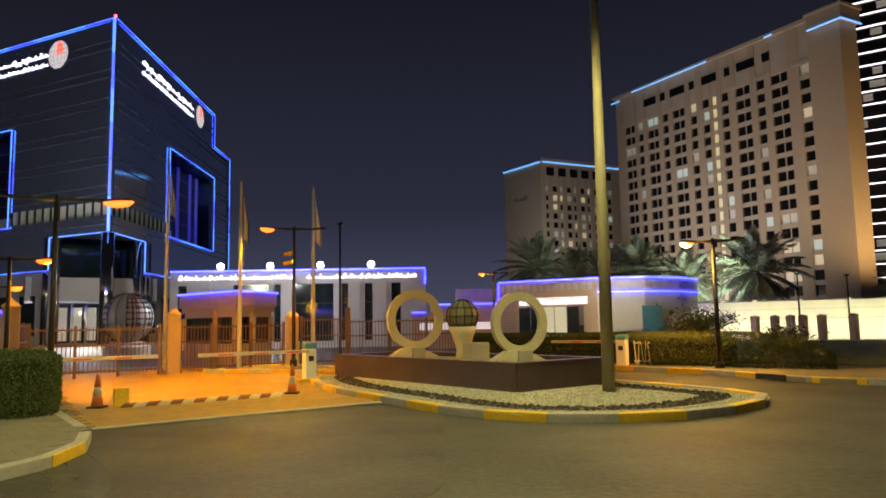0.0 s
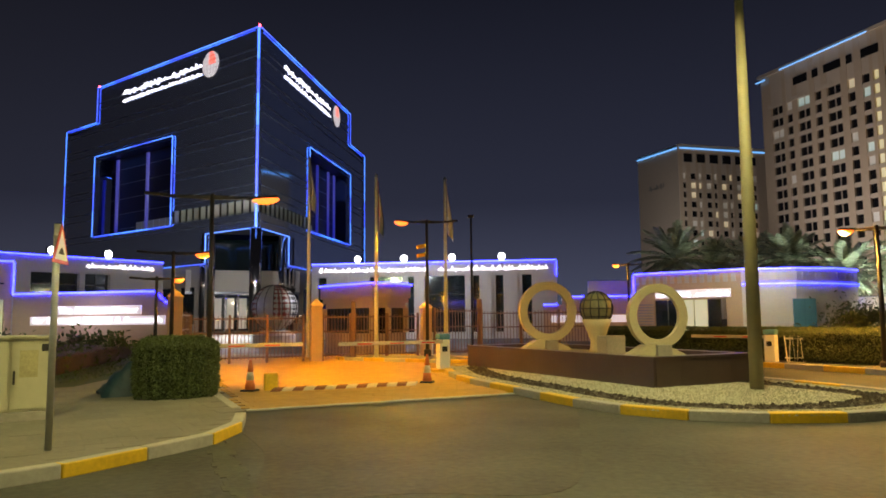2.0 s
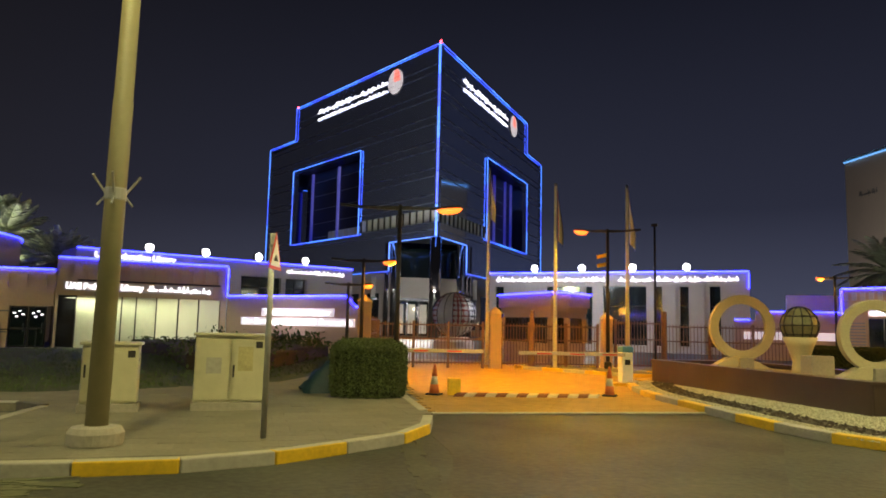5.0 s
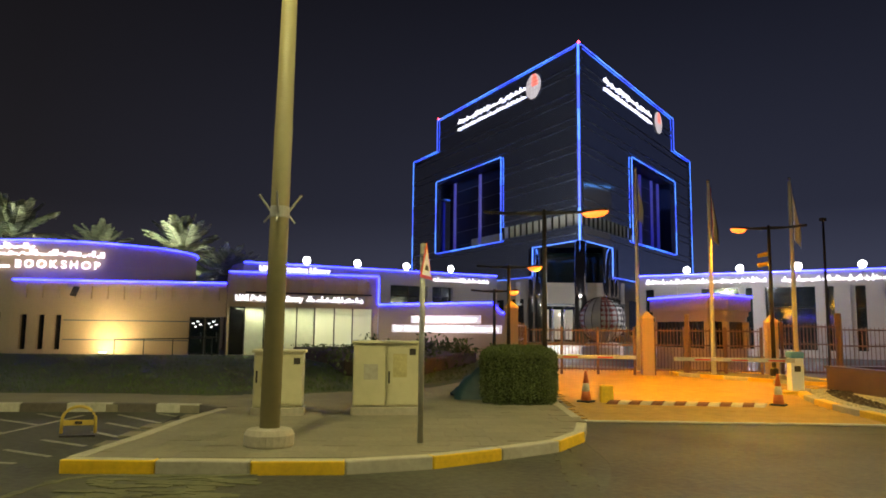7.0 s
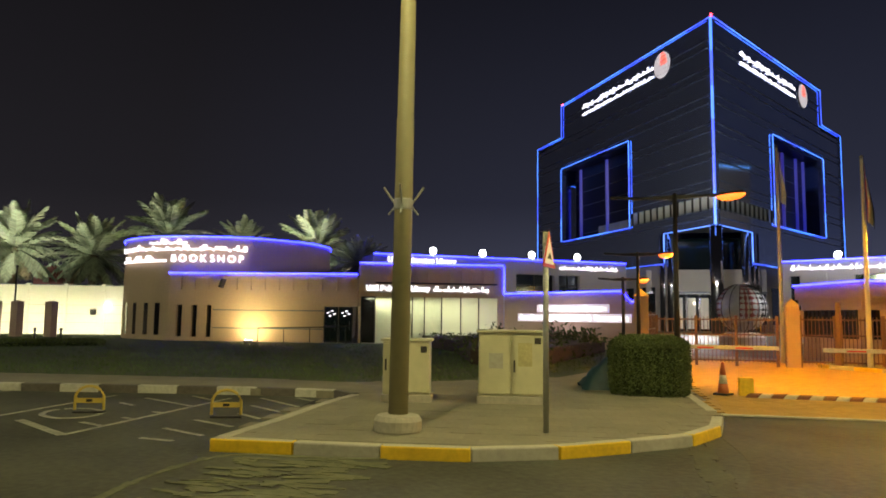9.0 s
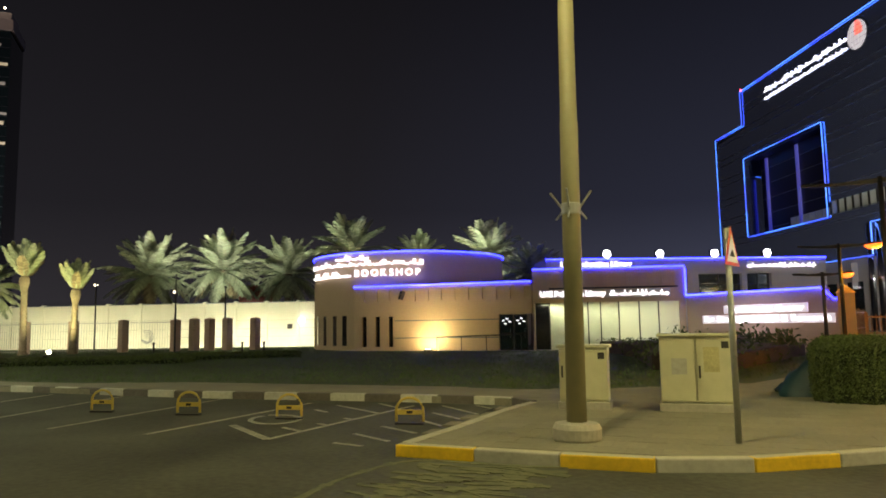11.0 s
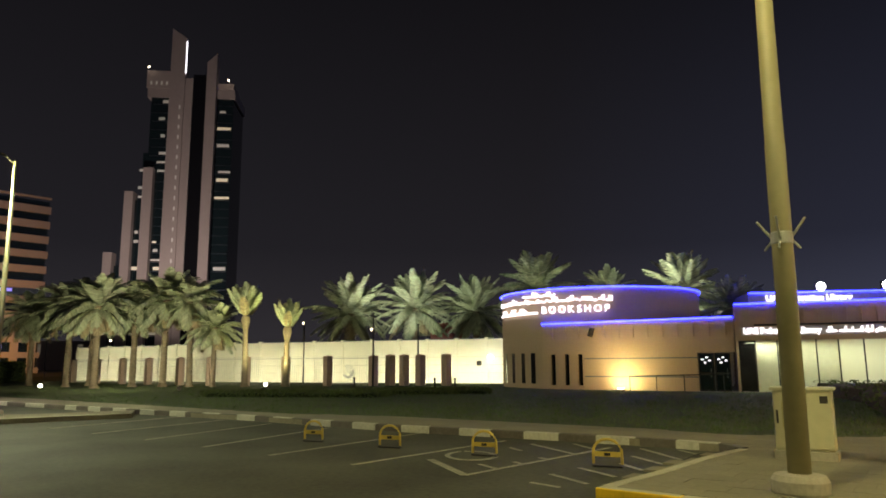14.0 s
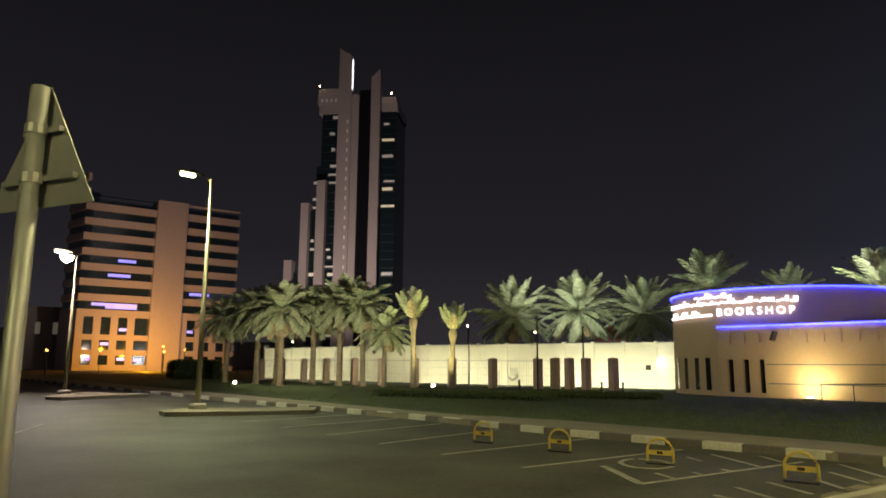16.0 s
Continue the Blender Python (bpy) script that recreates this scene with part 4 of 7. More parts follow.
# the boards glow softly to give the halo round the letters
b1 = part("sign_board", Geo().box(2.5, 7.1, -0.08, 0.0, 1.9, 2.3), E_BOARD, sw, "glowing white sign board")
b2 = part("sign_board", Geo().box(1.1, 8.35, -0.08, 0.0, 1.42, 1.82), E_BOARD, sw, "glowing white sign board")
letters("lettering", "The Emirates Center", 0.4, E_SIGN, b1, pose(2.65, -0.09, 1.98), 0.01, 4.3)
letters("lettering", "for Strategic Studies & Research", 0.4, E_SIGN, b2, pose(1.25, -0.09, 1.51), 0.01, 6.95)

# bookshop front wall
BF, BN = wall_frame((-44.5, 12.26), (-36.75, 19.58))
shop = thing("bookshop", BF, "beige bookshop with slit windows and curved upper wall", "building")
slits = [0.65, 1.5, 2.32]
edge = 0.0
for s in slits:
    for x0, x1, z0, z1 in ((edge, s - 0.16, 0, 2.95), (s - 0.16, s + 0.16, 2.1, 2.95), (s - 0.16, s + 0.16, 0, 0.34)):
        part("wall", Geo().box(x0, x1, 0, 0.35, z0, z1), M_WALL, shop)
    edge = s + 0.16
part("wall", Geo().box(edge, 8.8, 0, 0.35, 0, 2.95), M_WALL, shop)
part("wall", Geo().box(8.8, BN, 0, 0.35, 2.1, 2.95), M_WALL, shop)
part("side_wall", Geo().box(0, 0.35, 0.35, 4, 0, 3.85), M_WALL, shop)
part("roof", Geo().box(0.35, BN, 0.35, 4, 3.3, 3.5), M_CONCRETE, shop)
for s in slits:
    part("slit_window", Geo().box(s - 0.16, s + 0.16, 0.2, 0.24, 0.34, 2.1), M_GLASS_BLACK, shop)
for z in (0.85, 1.84):
    part("groove_band", Geo().box(2.6, 8.8, -0.03, 0.0, z - 0.03, z + 0.03), M_LEDGE, shop)
part("wall", Geo().box(0, BN, 0, 0.35, 3.62, 3.85), M_WALL, shop)
flutes(shop, 0.0, BN, 2.95, 3.62, 0.8)
led(shop, 0, BN, -0.02, 3.87)
for a in (8.82, 9.62):
    d = part("door", Geo().box(a, a + 0.06, 0.1, 0.16, 0.05, 2.08).box(a + 0.7, a + 0.76, 0.1, 0.16, 0.05, 2.08).box(a, a + 0.76, 0.1, 0.16, 2.0, 2.08).box(a, a + 0.76, 0.1, 0.16, 0.05, 0.2).box(a, a + 0.76, 0.1, 0.16, 1.0, 1.08), M_DARK, shop, "dark framed glass door")
    part("pane", Geo().box(a + 0.06, a + 0.7, 0.12, 0.14, 0.2, 2.0), M_GLASS_TEAL, d)
    part("handle", Geo().box(a + 0.6, a + 0.64, 0.02, 0.1, 0.8, 1.3), M_CHROME, d)
    # glowing bars put in for lights mirrored by the door glass
    for q, (u, z) in enumerate([(0.14, 1.72), (0.36, 1.82), (0.5, 1.66), (0.25, 1.55)]):
        part("shop_lamp", Geo().box(a + u, a + u + 0.12, 0.11, 0.118, z, z + 0.06), E_SIGN, d, "small glowing reflection in the door glass")
part("plinth", Geo().box(-0.1, BN, -0.4, 0.0, 0, 0.13), M_CONCRETE, shop)
rail = part("handrail", Geo().tube([(5.6, -1.3, 0.9), (10.3, -1.3, 1.02)], 0.03, 8), M_DARK, shop, "dark ramp handrail")
for x in (5.6, 7.0, 8.4, 10.3):
    part("post", Geo().tube([(x, -1.3, 0.1), (x, -1.3, 0.95)], 0.025, 8), M_DARK, rail)
# curved upper drum
DC, DR = (-48.4, 17.8), 6.35
def arc_wall(geo, c, r, a0, a1, z0, z1, t=0.35, n=40, mi=0):
    v, f = [], []
    for i in range(n + 1):
        a = radians(a0 + (a1 - a0) * i / n)
        v += [(c[0] + rr * math.cos(a), c[1] + rr * math.sin(a), z) for rr, z in ((r, z0), (r, z1), (r - t, z1), (r - t, z0))]
    for i in range(n):
        for j in range(4):
            f.append((i * 4 + j, (i + 1) * 4 + j, (i + 1) * 4 + (j + 1) % 4, i * 4 + (j + 1) % 4))
    f += [(0, 1, 2, 3), (n * 4 + 3, n * 4 + 2, n * 4 + 1, n * 4)]
    return geo.add(v, f, mi)
drum = thing("bookshop_drum", Matrix.Identity(4), "curved beige wall of the bookshop with blue top line", "building")
part("wall", arc_wall(Geo(), DC, DR, -130, 70, 0, 5.95, n=60), M_WALL, drum)
part("roof", Geo().prism([(DC[0] + (DR - 0.4) * math.cos(radians(a)), DC[1] + (DR - 0.4) * math.sin(radians(a))) for a in range(0, 360, 15)], 5.3, 5.5), M_CONCRETE, drum)
for i in range(20):
    strip_geo = arc_wall(Geo(), DC, DR + 0.1, -130 + i * 10, -120.3 + i * 10, 5.9, 6.0, 0.08, 4)
    part("light_strip", arc_wall(strip_geo, DC, DR + 0.118, -130 + i * 10, -120.3 + i * 10, 5.93, 5.97, 0.016, 4, 1), [E_BLUE, E_CORE], drum)
for a in (-93, -82, -72, -64):
    m = pose(DC[0] + DR * math.cos(radians(a)), DC[1] + DR * math.sin(radians(a)), 0, 0, 0, a + 90)
    ob = part("slit_window", Geo().box(-0.17, 0.17, -0.02, 0.05, 0.4, 2.2), M_GLASS_BLACK, drum)
    ob.matrix_local = m

# ---- reception on the far side of the drive ----
RECEPTION = [(-1.91, 42.71), (3.8, 39.6), (6.6, 39.5), (9.2, 40.9), (11.1, 43.2), (11.8, 47.0)]
rec = thing("reception", Matrix.Identity(4), "pale curved reception building with blue light lines", "building")
for i, (a, b) in enumerate(zip(RECEPTION, RECEPTION[1:])):
    m, n = wall_frame(a, b)
    if i == 0:
        geo = Geo().box(0, n, 0, 0.35, 2.5, 4.2).box(0, 1.3, 0, 0.35, 0, 2.5).box(n - 0.9, n, 0, 0.35, 0, 2.5)
    else:
        geo = Geo().box(0, n + 0.05, 0, 0.35, 0, 4.2)
    w = part("wall", geo, M_WALL_GREY if i else M_WALL, rec)
    w.matrix_local = m
    ls = part("light_strip", Geo().box(0, n, -0.08, -0.02, 4.12, 4.22).box(0, n, -0.095, -0.081, 4.15, 4.19, 1), [E_BLUE, E_CORE], rec)
    ls.matrix_local = m
    if i:
        ls = part("light_strip", Geo().box(0, n, -0.08, -0.02, 3.28, 3.36).box(0, n, -0.095, -0.081, 3.3, 3.34, 1), [E_BLUE, E_CORE], rec)
        ls.matrix_local = m
    for k in range(int(n / 0.45)):
        ob = part("flute", Geo().box(k * 0.45 + 0.1, k * 0.45 + 0.35, -0.05, 0.0, 3.5, 3.95), M_WALL_GREY, rec)
        ob.matrix_local = m
    if i == 0:
        for k, a0 in enumerate([1.3, 2.1, 2.9, 3.7, 4.5]):
            ob = part("pane", Geo().box(a0 + 0.03, a0 + 0.77, 0.1, 0.13, 0.1, 2.5), E_GREENROOM if k in (2, 3) else M_GLASS_TEAL, rec, "glass reception pane")
            ob.matrix_local = m
        sb = part("sign_board", Geo().box(1.4, 5.9, -0.08, 0.0, 2.62, 3.1), E_BOARD, rec, "pale sign board with glowing letters")
        sb.matrix_local = m
        part("sign_line", script_bars(Geo(), 1.5, 3.7, -0.08, 2.68, 3.04, 41, 0.05), E_SIGN, sb)
        part("sign_line", script_bars(Geo(), 3.9, 5.8, -0.08, 2.68, 3.04, 42, 0.05), E_SIGN, sb)
        for k in range(11):
            ob = part("louvre", Geo().box(0.25, 1.2, -0.06, 0.0, 0.5 + k * 0.17, 0.58 + k * 0.17), M_STEEL, rec)
            ob.matrix_local = m
        ob = part("light_strip", Geo().box(-0.06, 0.04, -0.1, -0.02, 2.7, 4.1), E_BLUE, rec)
        ob.matrix_local = m
part("roof", Geo().prism([(-1.5, 43.2), (3.9, 40.1), (6.5, 40.0), (8.9, 41.3), (10.7, 43.5), (11.3, 47.0), (2, 50)], 3.6, 3.8), M_CONCRETE, rec)
m, n = wall_frame((6.3, 39.47), (7.9, 40.1))
door = part("blue_door", Geo().box(0.0, 1.4, -0.28, -0.2, 0.85, 2.45).box(0.68, 0.72, -0.3, -0.28, 0.85, 2.45), M_BLUE, rec, "blue-green metal service panel")
door.matrix_local = m
fl = part("floodlight", Geo().box(4.2, 4.6, 39.6, 39.8, 4.3, 4.6), E_FLOOD, rec, "bright white roof floodlight")
# wing to the left of the reception, farther back
WG, WGN = wall_frame((-7.6, 43.0), (-1.9, 43.4))
wing = thing("reception_wing", WG, "rose wall with stepped blue light line and sign", "building")
part("wall", Geo().box(0, 1.2, 0, 0.4, 0, 2.35).box(1.2, WGN, 0, 0.4, 0, 2.85), M_WALL_PINK, wing)
led(wing, 0.0, 0.9, -0.02, 2.35)
led(wing, 1.3, WGN, -0.02, 2.85)
part("sign_board", Geo().box(0.5, WGN - 0.3, -0.07, 0, 1.2, 1.65), E_BOARD, wing, "glowing white sign board")
part("upper_wall", Geo().box(3.0, WGN + 0.2, 1.5, 1.9, 0, 3.9), M_WALL_GREY, wing)
# ---- far buildings ----
def windowed(name, a, b, z0, rows, pitch, cols, wall_top, label, lit_seed, glass_mat, wall_mat, trim_mat, lit=0.12, stair=None, depth=14.0, win_h=0.62):
    """A storeyed facade with real openings: cols is a list of (start, end) along the front."""
    m, n = wall_frame(a, b)
    th = thing(name, m, label, "hotel building")
    edge = 0.0
    for c0, c1 in cols:
        part("pier", Geo().box(edge, c0, 0, 0.8, 0, wall_top), wall_mat, th)
        edge = c1
    part("pier", Geo().box(edge, n, 0, 0.8, 0, wall_top), wall_mat, th)
    for c0, c1 in cols:
        for r in range(rows + 1):
            lo = 0 if r == 0 else z0 + (r - 1) * pitch + pitch * win_h
            hi = wall_top if r == rows else z0 + r * pitch
            part("spandrel", Geo().box(c0, c1, 0.12, 0.8, lo, hi), trim_mat, th)
    rnd = random.Random(lit_seed)
    meshes = {}
    for ci, (c0, c1) in enumerate(cols):
        for r in range(rows):
            k = rnd.random()
            mt = glass_mat
            if stair is not None and ci == stair:
                mt = E_STAIR
            elif k < lit * 0.35:
                mt = E_ROOM_W
            elif k < lit * 0.7:
                mt = E_ROOM_C
            elif k < lit * 1.8:
                mt = E_ROOM_D
            w = round(c1 - c0, 2)
            key = (w, mt.name)
            if key not in meshes:
                meshes[key] = Geo().box(0, w, 0, 0.05, 0, pitch * win_h).mesh("window_pane", mt)
            ob = part("window_pane", meshes[key], None, th)
            ob.location = (c0, 0.55, z0 + r * pitch)
            if w > 2.4:
                kb = ("bar", w)
                if kb not in meshes:
                    meshes[kb] = Geo().box(w / 2 - 0.12, w / 2 + 0.12, -0.1, 0, 0, pitch * win_h).mesh("mullion", trim_mat)
                o2 = part("mullion", meshes[kb], None, ob)
    part("side_wall", Geo().box(n - 0.8, n, 0.8, depth, 0, wall_top).box(0, 0.8, 0.8, depth, 0, wall_top).box(0.8, n - 0.8, depth - 0.8, depth, 0, wall_top), wall_mat, th)
    part("roof", Geo().box(0.8, n - 0.8, 0.8, depth - 0.8, wall_top - 1.4, wall_top - 1.0), wall_mat, th)
    return th, n


cols = []
for s, w in [(2.6, 3.4), (7.4, 1.7), (10.8, 3.4), (16.0, 1.7), (19.4, 3.4), (24.9, 1.7), (28.6, 1.7), (31.2, 1.3), (34.0, 1.7), (37.8, 3.5), (43.2, 1.8), (46.8, 3.6), (53.4, 2.0)]:
    cols.append((s * 1.068 + 0.4, s * 1.068 + 0.4 + w * 1.16))
hotel, HTN = windowed("hotel", (44.8, 197.2), (77.6, 138.7), 6.0, 16, 3.22, cols, 65.6, "large sandstone hotel with rows of dark windows", 4, M_GLASS_BLACK, M_HOTEL, M_HOTEL_TRIM, lit=0.08, stair=7, depth=6, win_h=0.68)
part("cornice", Geo().box(-0.6, HTN + 0.6, -0.7, 6.6, 65.6, 66.4), M_HOTEL_TRIM, hotel)
part("corner_tower", Geo().box(HTN - 6.6, HTN + 1.0, -1.0, 6.0, 63.2, 66.2), M_HOTEL, hotel)
part("corner_cap", Geo().box(HTN - 7.0, HTN + 1.3, -1.3, 6.4, 66.2, 66.8), M_HOTEL_TRIM, hotel)
for s, w in [(11.0, 4.5), (17.0, 1.8), (20.5, 5.0), (27.0, 1.6), (31.0, 4.6), (38.0, 1.6), (41.5, 5.0), (48.5, 2.0)]:
    part("top_opening", Geo().box(s, s + w, -0.06, 0.0, 60.3, 62.4), M_GLASS_BLACK, hotel, "dark opening of the top storey")
for s in (2.2, 10.2, 18.6, 37.0, 46.0, 55.5):
    part("panel", Geo().box(s, s + 4.2, -0.14, 0.0, 56.6, 57.5), M_HOTEL_TRIM, hotel)
part("light_strip", Geo().box(7.5, 33.5, -0.95, -0.75, 65.5, 65.8), E_CYAN, hotel, "cyan roof light line")
part("light_strip", Geo().box(-0.9, 2.4, -0.95, -0.75, 64.4, 64.7), E_CYAN, hotel)
part("light_strip", Geo().box(50.0, 52.0, -0.95, -0.75, 65.5, 65.8), E_CYAN, hotel)
part("light_strip", Geo().box(HTN - 6.4, HTN + 1.2, -1.3, -1.05, 62.9, 63.2), E_CYAN, hotel)
part("light_strip", Geo().box(HTN + 1.05, HTN + 1.3, -1.0, 6.0, 62.9, 63.2), E_CYAN, hotel)

cols2 = [(1.5 + 3.1 * k, 1.5 + 3.1 * k + (2.1 if k % 2 else 1.3)) for k in range(10)]
h2, H2N = windowed("hotel", (29.0, 244.8), (61.0, 260.9), 8.6, 13, 3.3, cols2, 58.1, "smaller sandstone hotel block with blue roof lights", 12, M_GLASS_BLACK, M_HOTEL, M_HOTEL_TRIM, lit=0.2, depth=20)
part("cornice", Geo().box(-0.6, H2N, -0.6, 0.0, 58.1, 60.1), M_HOTEL_TRIM, h2)
for k in range(6):
    part("top_opening", Geo().box(2 + 5.2 * k, 5.4 + 5.2 * k, -0.06, 0.0, 54.0, 57.0), M_GLASS_BLACK, h2)
part("light_strip", Geo().box(0, H2N, -0.9, -0.65, 58.5, 58.9), E_CYAN, h2)
m2, n2 = wall_frame((17.2, 262.8), (29.0, 244.8))
blank = part("gable_wall", Geo().box(0, n2, -0.3, 0.0, 0, 59.9), M_HOTEL_TRIM, h2)
blank.matrix_world = m2
ls = part("light_strip", Geo().box(0, n2, -0.8, -0.5, 58.5, 58.9), E_CYAN, h2)
ls.matrix_world = m2
ls = part("gable_sign", script_bars(Geo(), 6, 14, -0.32, 46, 48, 3), M_STEEL, h2)
ls.matrix_world = m2

# tower with a white line at every storey
m, n = wall_frame((103.0, 183.4), (140.0, 158.0))
st = thing("striped_tower", m, "black glass tower with a white light line on each storey", "tower")
part("glass_wall", Geo().box(0, n, 0, 20, 0, 120), M_GLASS_BLACK, st)
rnd = random.Random(8)
for k in range(32):
    part("light_line", Geo().box(-0.4, n, -0.5, -0.2, 4 + 3.55 * k, 4.28 + 3.55 * k), E_WHITELINE, st)
    for q in range(3):
        if rnd.random() < 0.27:
            x = rnd.uniform(0.5, 18)
            part("lit_window", Geo().box(x, x + 2.2, -0.05, 0, 5.2 + 3.55 * k, 7.0 + 3.55 * k), E_ROOM_D if q else E_OFFICE, st)
part("base_block", Geo().box(-2, 30, -6, 0.0, 0, 9), M_OFFICE, st)

# tall tower with fins
FT = thing("finned_tower", pose(-299.8, -45.3, 0, 0, 0, 82.0), "tall dark glass tower with rose stone fins", "tower")
def fbox(name, y0, y1, z0, z1, x0, x1, material, label=""):
    """y along the facade as seen, left to right; x depth away from the viewer."""
    return part(name, Geo().box(y0, y1, x0, x1, z0, z1), material, FT, label)
fbox("glass_body", -11.5, 22.0, 0, 112, 3, 24, M_GLASS_TEAL)
fbox("low_body", -13.4, -11.5, 0, 88, 3, 20, M_GLASS_TEAL)
fbox("low_body", -19.4, -13.4, 0, 68, 3, 19, M_GLASS_TEAL)
fbox("low_body", -26.0, -19.4, 0, 41, 3, 18, M_GLASS_TEAL)
fbox("crown", -13.0, 22.6, 112.0, 116.0, 2.4, 24, M_FIN)
fbox("crown_step", -13.5, -2.0, 116.0, 123.5, 2.0, 14, M_FIN)
fbox("crown_step", 9, 22, 116.0, 118.5, 2.0, 14, M_FIN)
for y0, y1, z1, d in [(-3.6, 2.4, 137.6, 0.0), (1.2, 5.6, 120.0, 0.8), (11.2, 15.2, 131.0, 0.0), (-12.0, -8.2, 81.0, 0.0), (-18.8, -15.4, 71.0, 0.0), (-25.4, -22.0, 46.0, 0.0)]:
    cut = 4.0 if z1 > 125 else 0.0
    part("fin", Geo().add([(y0, d, 0), (y1, d, 0), (y1, d + 5, 0), (y0, d + 5, 0), (y0, d, z1 + (cut if y0 < 5 else -cut)), (y1, d, z1), (y1, d + 5, z1), (y0, d + 5, z1 + (cut if y0 < 5 else -cut))], [(0, 3, 2, 1), (4, 5, 6, 7), (0, 1, 5, 4), (1, 2, 6, 5), (2, 3, 7, 6), (3, 0, 4, 7)]), M_FIN, FT, "rose-grey stone vertical fin")
fbox("slot", 5.6, 11.2, 0, 122, 1.5, 3.0, M_GLASS_BLACK)
rnd = random.Random(3)
for k in range(29):
    z = 6 + 3.7 * k
    for y0, y1 in ((-8.2, -3.6), (15.2, 21.8), (-15.2, -12.2)):
        if z < (112 if y0 > -12 else 84) and rnd.random() < 0.4:
            a = y0 + rnd.uniform(0, 0.35) * (y1 - y0)
            b = a + rnd.uniform(0.35, 0.95) * (y1 - y0)
            fbox("lit_window", a, min(b, y1), z, z + rnd.uniform(0.7, 1.4), 2.85, 3.0, rnd.choice([E_ROOM_W, E_ROOM_D, E_OFFICE, E_ROOM_D, E_ROOM_W, E_OFFICE]))
    fbox("floor_line", -11.0, 21.9, z - 0.6, z - 0.45, 2.9, 3.0, M_LEDGE)
for k in range(22):
    fbox("fin_light", 0.6, 1.2, 16 + 4.3 * k, 17.6 + 4.3 * k, -0.12, 0.0, E_ROOM_D)
fbox("spire_light", 2.4, 2.7, 122, 136, -0.1, 0.6, E_SIGN)
for k in range(5):
    fbox("crown_light", -12.0 + 2.1 * k, -11.3 + 2.1 * k, 117.3, 118.8, 1.88, 2.0, E_ROOM_D)
for y, z in ((-12.5, 123.8), (20.0, 118.9)):
    fbox("beacon", y, y + 0.6, z, z + 0.6, -0.5, 0.0, E_RED if z < 100 else E_FAR)

# banded office building
OF, OFN = wall_frame((-167.1, -86.8), (-187.7, -56.4))
off = thing("banded_office", OF, "pink stone office building with dark window bands", "office building")
def obox_(name, x0, x1, z0, z1, y0, y1, material, label=""):
    return part(name, Geo().box(x0, x1, y0, y1, z0, z1), material, off, label)
obox_("core", 15.9, 23.2, 0, 41.8, -0.8, 6, M_OFFICE, "plain pink stone stair core")
for x0, x1, top in ((0, 15.9, 41.2), (23.2, OFN, 41.6)):
    obox_("glass_band_wall", x0 + 0.3, x1 - 0.3, 0, top - 1, 0.5, 20, M_GLASS_TEAL)
    for k in range(9):
        z = 12.4 + 3.6 * k
        obox_("stone_band", x0, x1, z, z + 1.7 if k < 8 else top, 0, 0.8, M_OFFICE)
    for k in range(3):
        obox_("stone_band", x0, x1, 3.5 * k, 3.5 * k + 1.3, 0, 0.8, M_OFFICE)
    x = x0
    while x < x1 - 1.4:
        obox_("stone_pier", x, x + 1.6, 0, 12.4, -0.05, 0.8, M_OFFICE)
        x += 3.7
rnd = random.Random(6)
m, n = wall_frame((-173.6, -94.2), (-167.1, -86.8))
for k in range(10):
    ob = part("stone_band", Geo().box(0, n, 0, 0.8, 12.4 + 3.6 * k - (0 if k else 12.4), 14.1 + 3.6 * k), M_OFFICE, off)
    ob.matrix_world = m
ob = part("glass_band_wall", Geo().box(0, n, 0.5, 3, 0, 42), M_GLASS_TEAL, off)
ob.matrix_world = m
for x, z, w in [(3, 15.3, 10), (6.0, 14.7, 7), (6, 22.3, 5), (8, 25.9, 4), (2.4, 2.6, 1.8), (5.6, 6.1, 1.8), (9.4, 2.6, 1.8), (13, 2.4, 1.8), (9.4, 9.5, 1.8), (25, 9.5, 1.5), (27.5, 5.9, 1.5), (25, 18.9, 5)]:
    obox_("lit_window", x, x + w, z - 0.3, z + 0.4, 0.4, 0.48, E_VIOLET)
obox_("lit_window", 8.0, 13.0, 14.9, 15.3, 0.38, 0.46, E_ROOM_C)
lowb = thing("low_block", pose(-183, -112, 0, 0, 0, 120), "low far apartment block in the dark", "building")
part("wall", Geo().box(0, 26, 0, 12, 0, 16), M_OFFICE, lowb)
for k in range(6):
    part("window", Geo().box(2 + 4 * k, 3.2 + 4 * k, -0.05, 0, 9, 12), E_ROOM_D, lowb)

# dim line of far buildings and lamps that closes the view beyond the car park
for i, (x, y, w, h, r) in enumerate([(-260, -150, 50, 14, 110), (-240, -220, 60, 10, 120), (-150, -230, 60, 12, 140), (-330, -90, 60, 12, 100), (-330, 30, 80, 9, 80), (-300, 110, 80, 10, 70), (-240, 190, 90, 12, 55), (-150, 260, 90, 10, 35), (-60, 300, 90, 9, 15), (180, 120, 60, 25, -40)]):
    fb = thing("far_building", pose(x, y, 0, 0, 0, r), "low dark building far away", "building", group="far buildings")
    part("wall", Geo().box(-w / 2, w / 2, 0, 12, 0, h), M_OFFICE, fb)
    rnd = random.Random(i)
    for k in range(8):
        xx = rnd.uniform(-w / 2, w / 2 - 2)
        part("lit_window", Geo().box(xx, xx + 1.2, -0.06, 0, rnd.uniform(2, h - 3), h - 1.5), E_ROOM_D, fb)

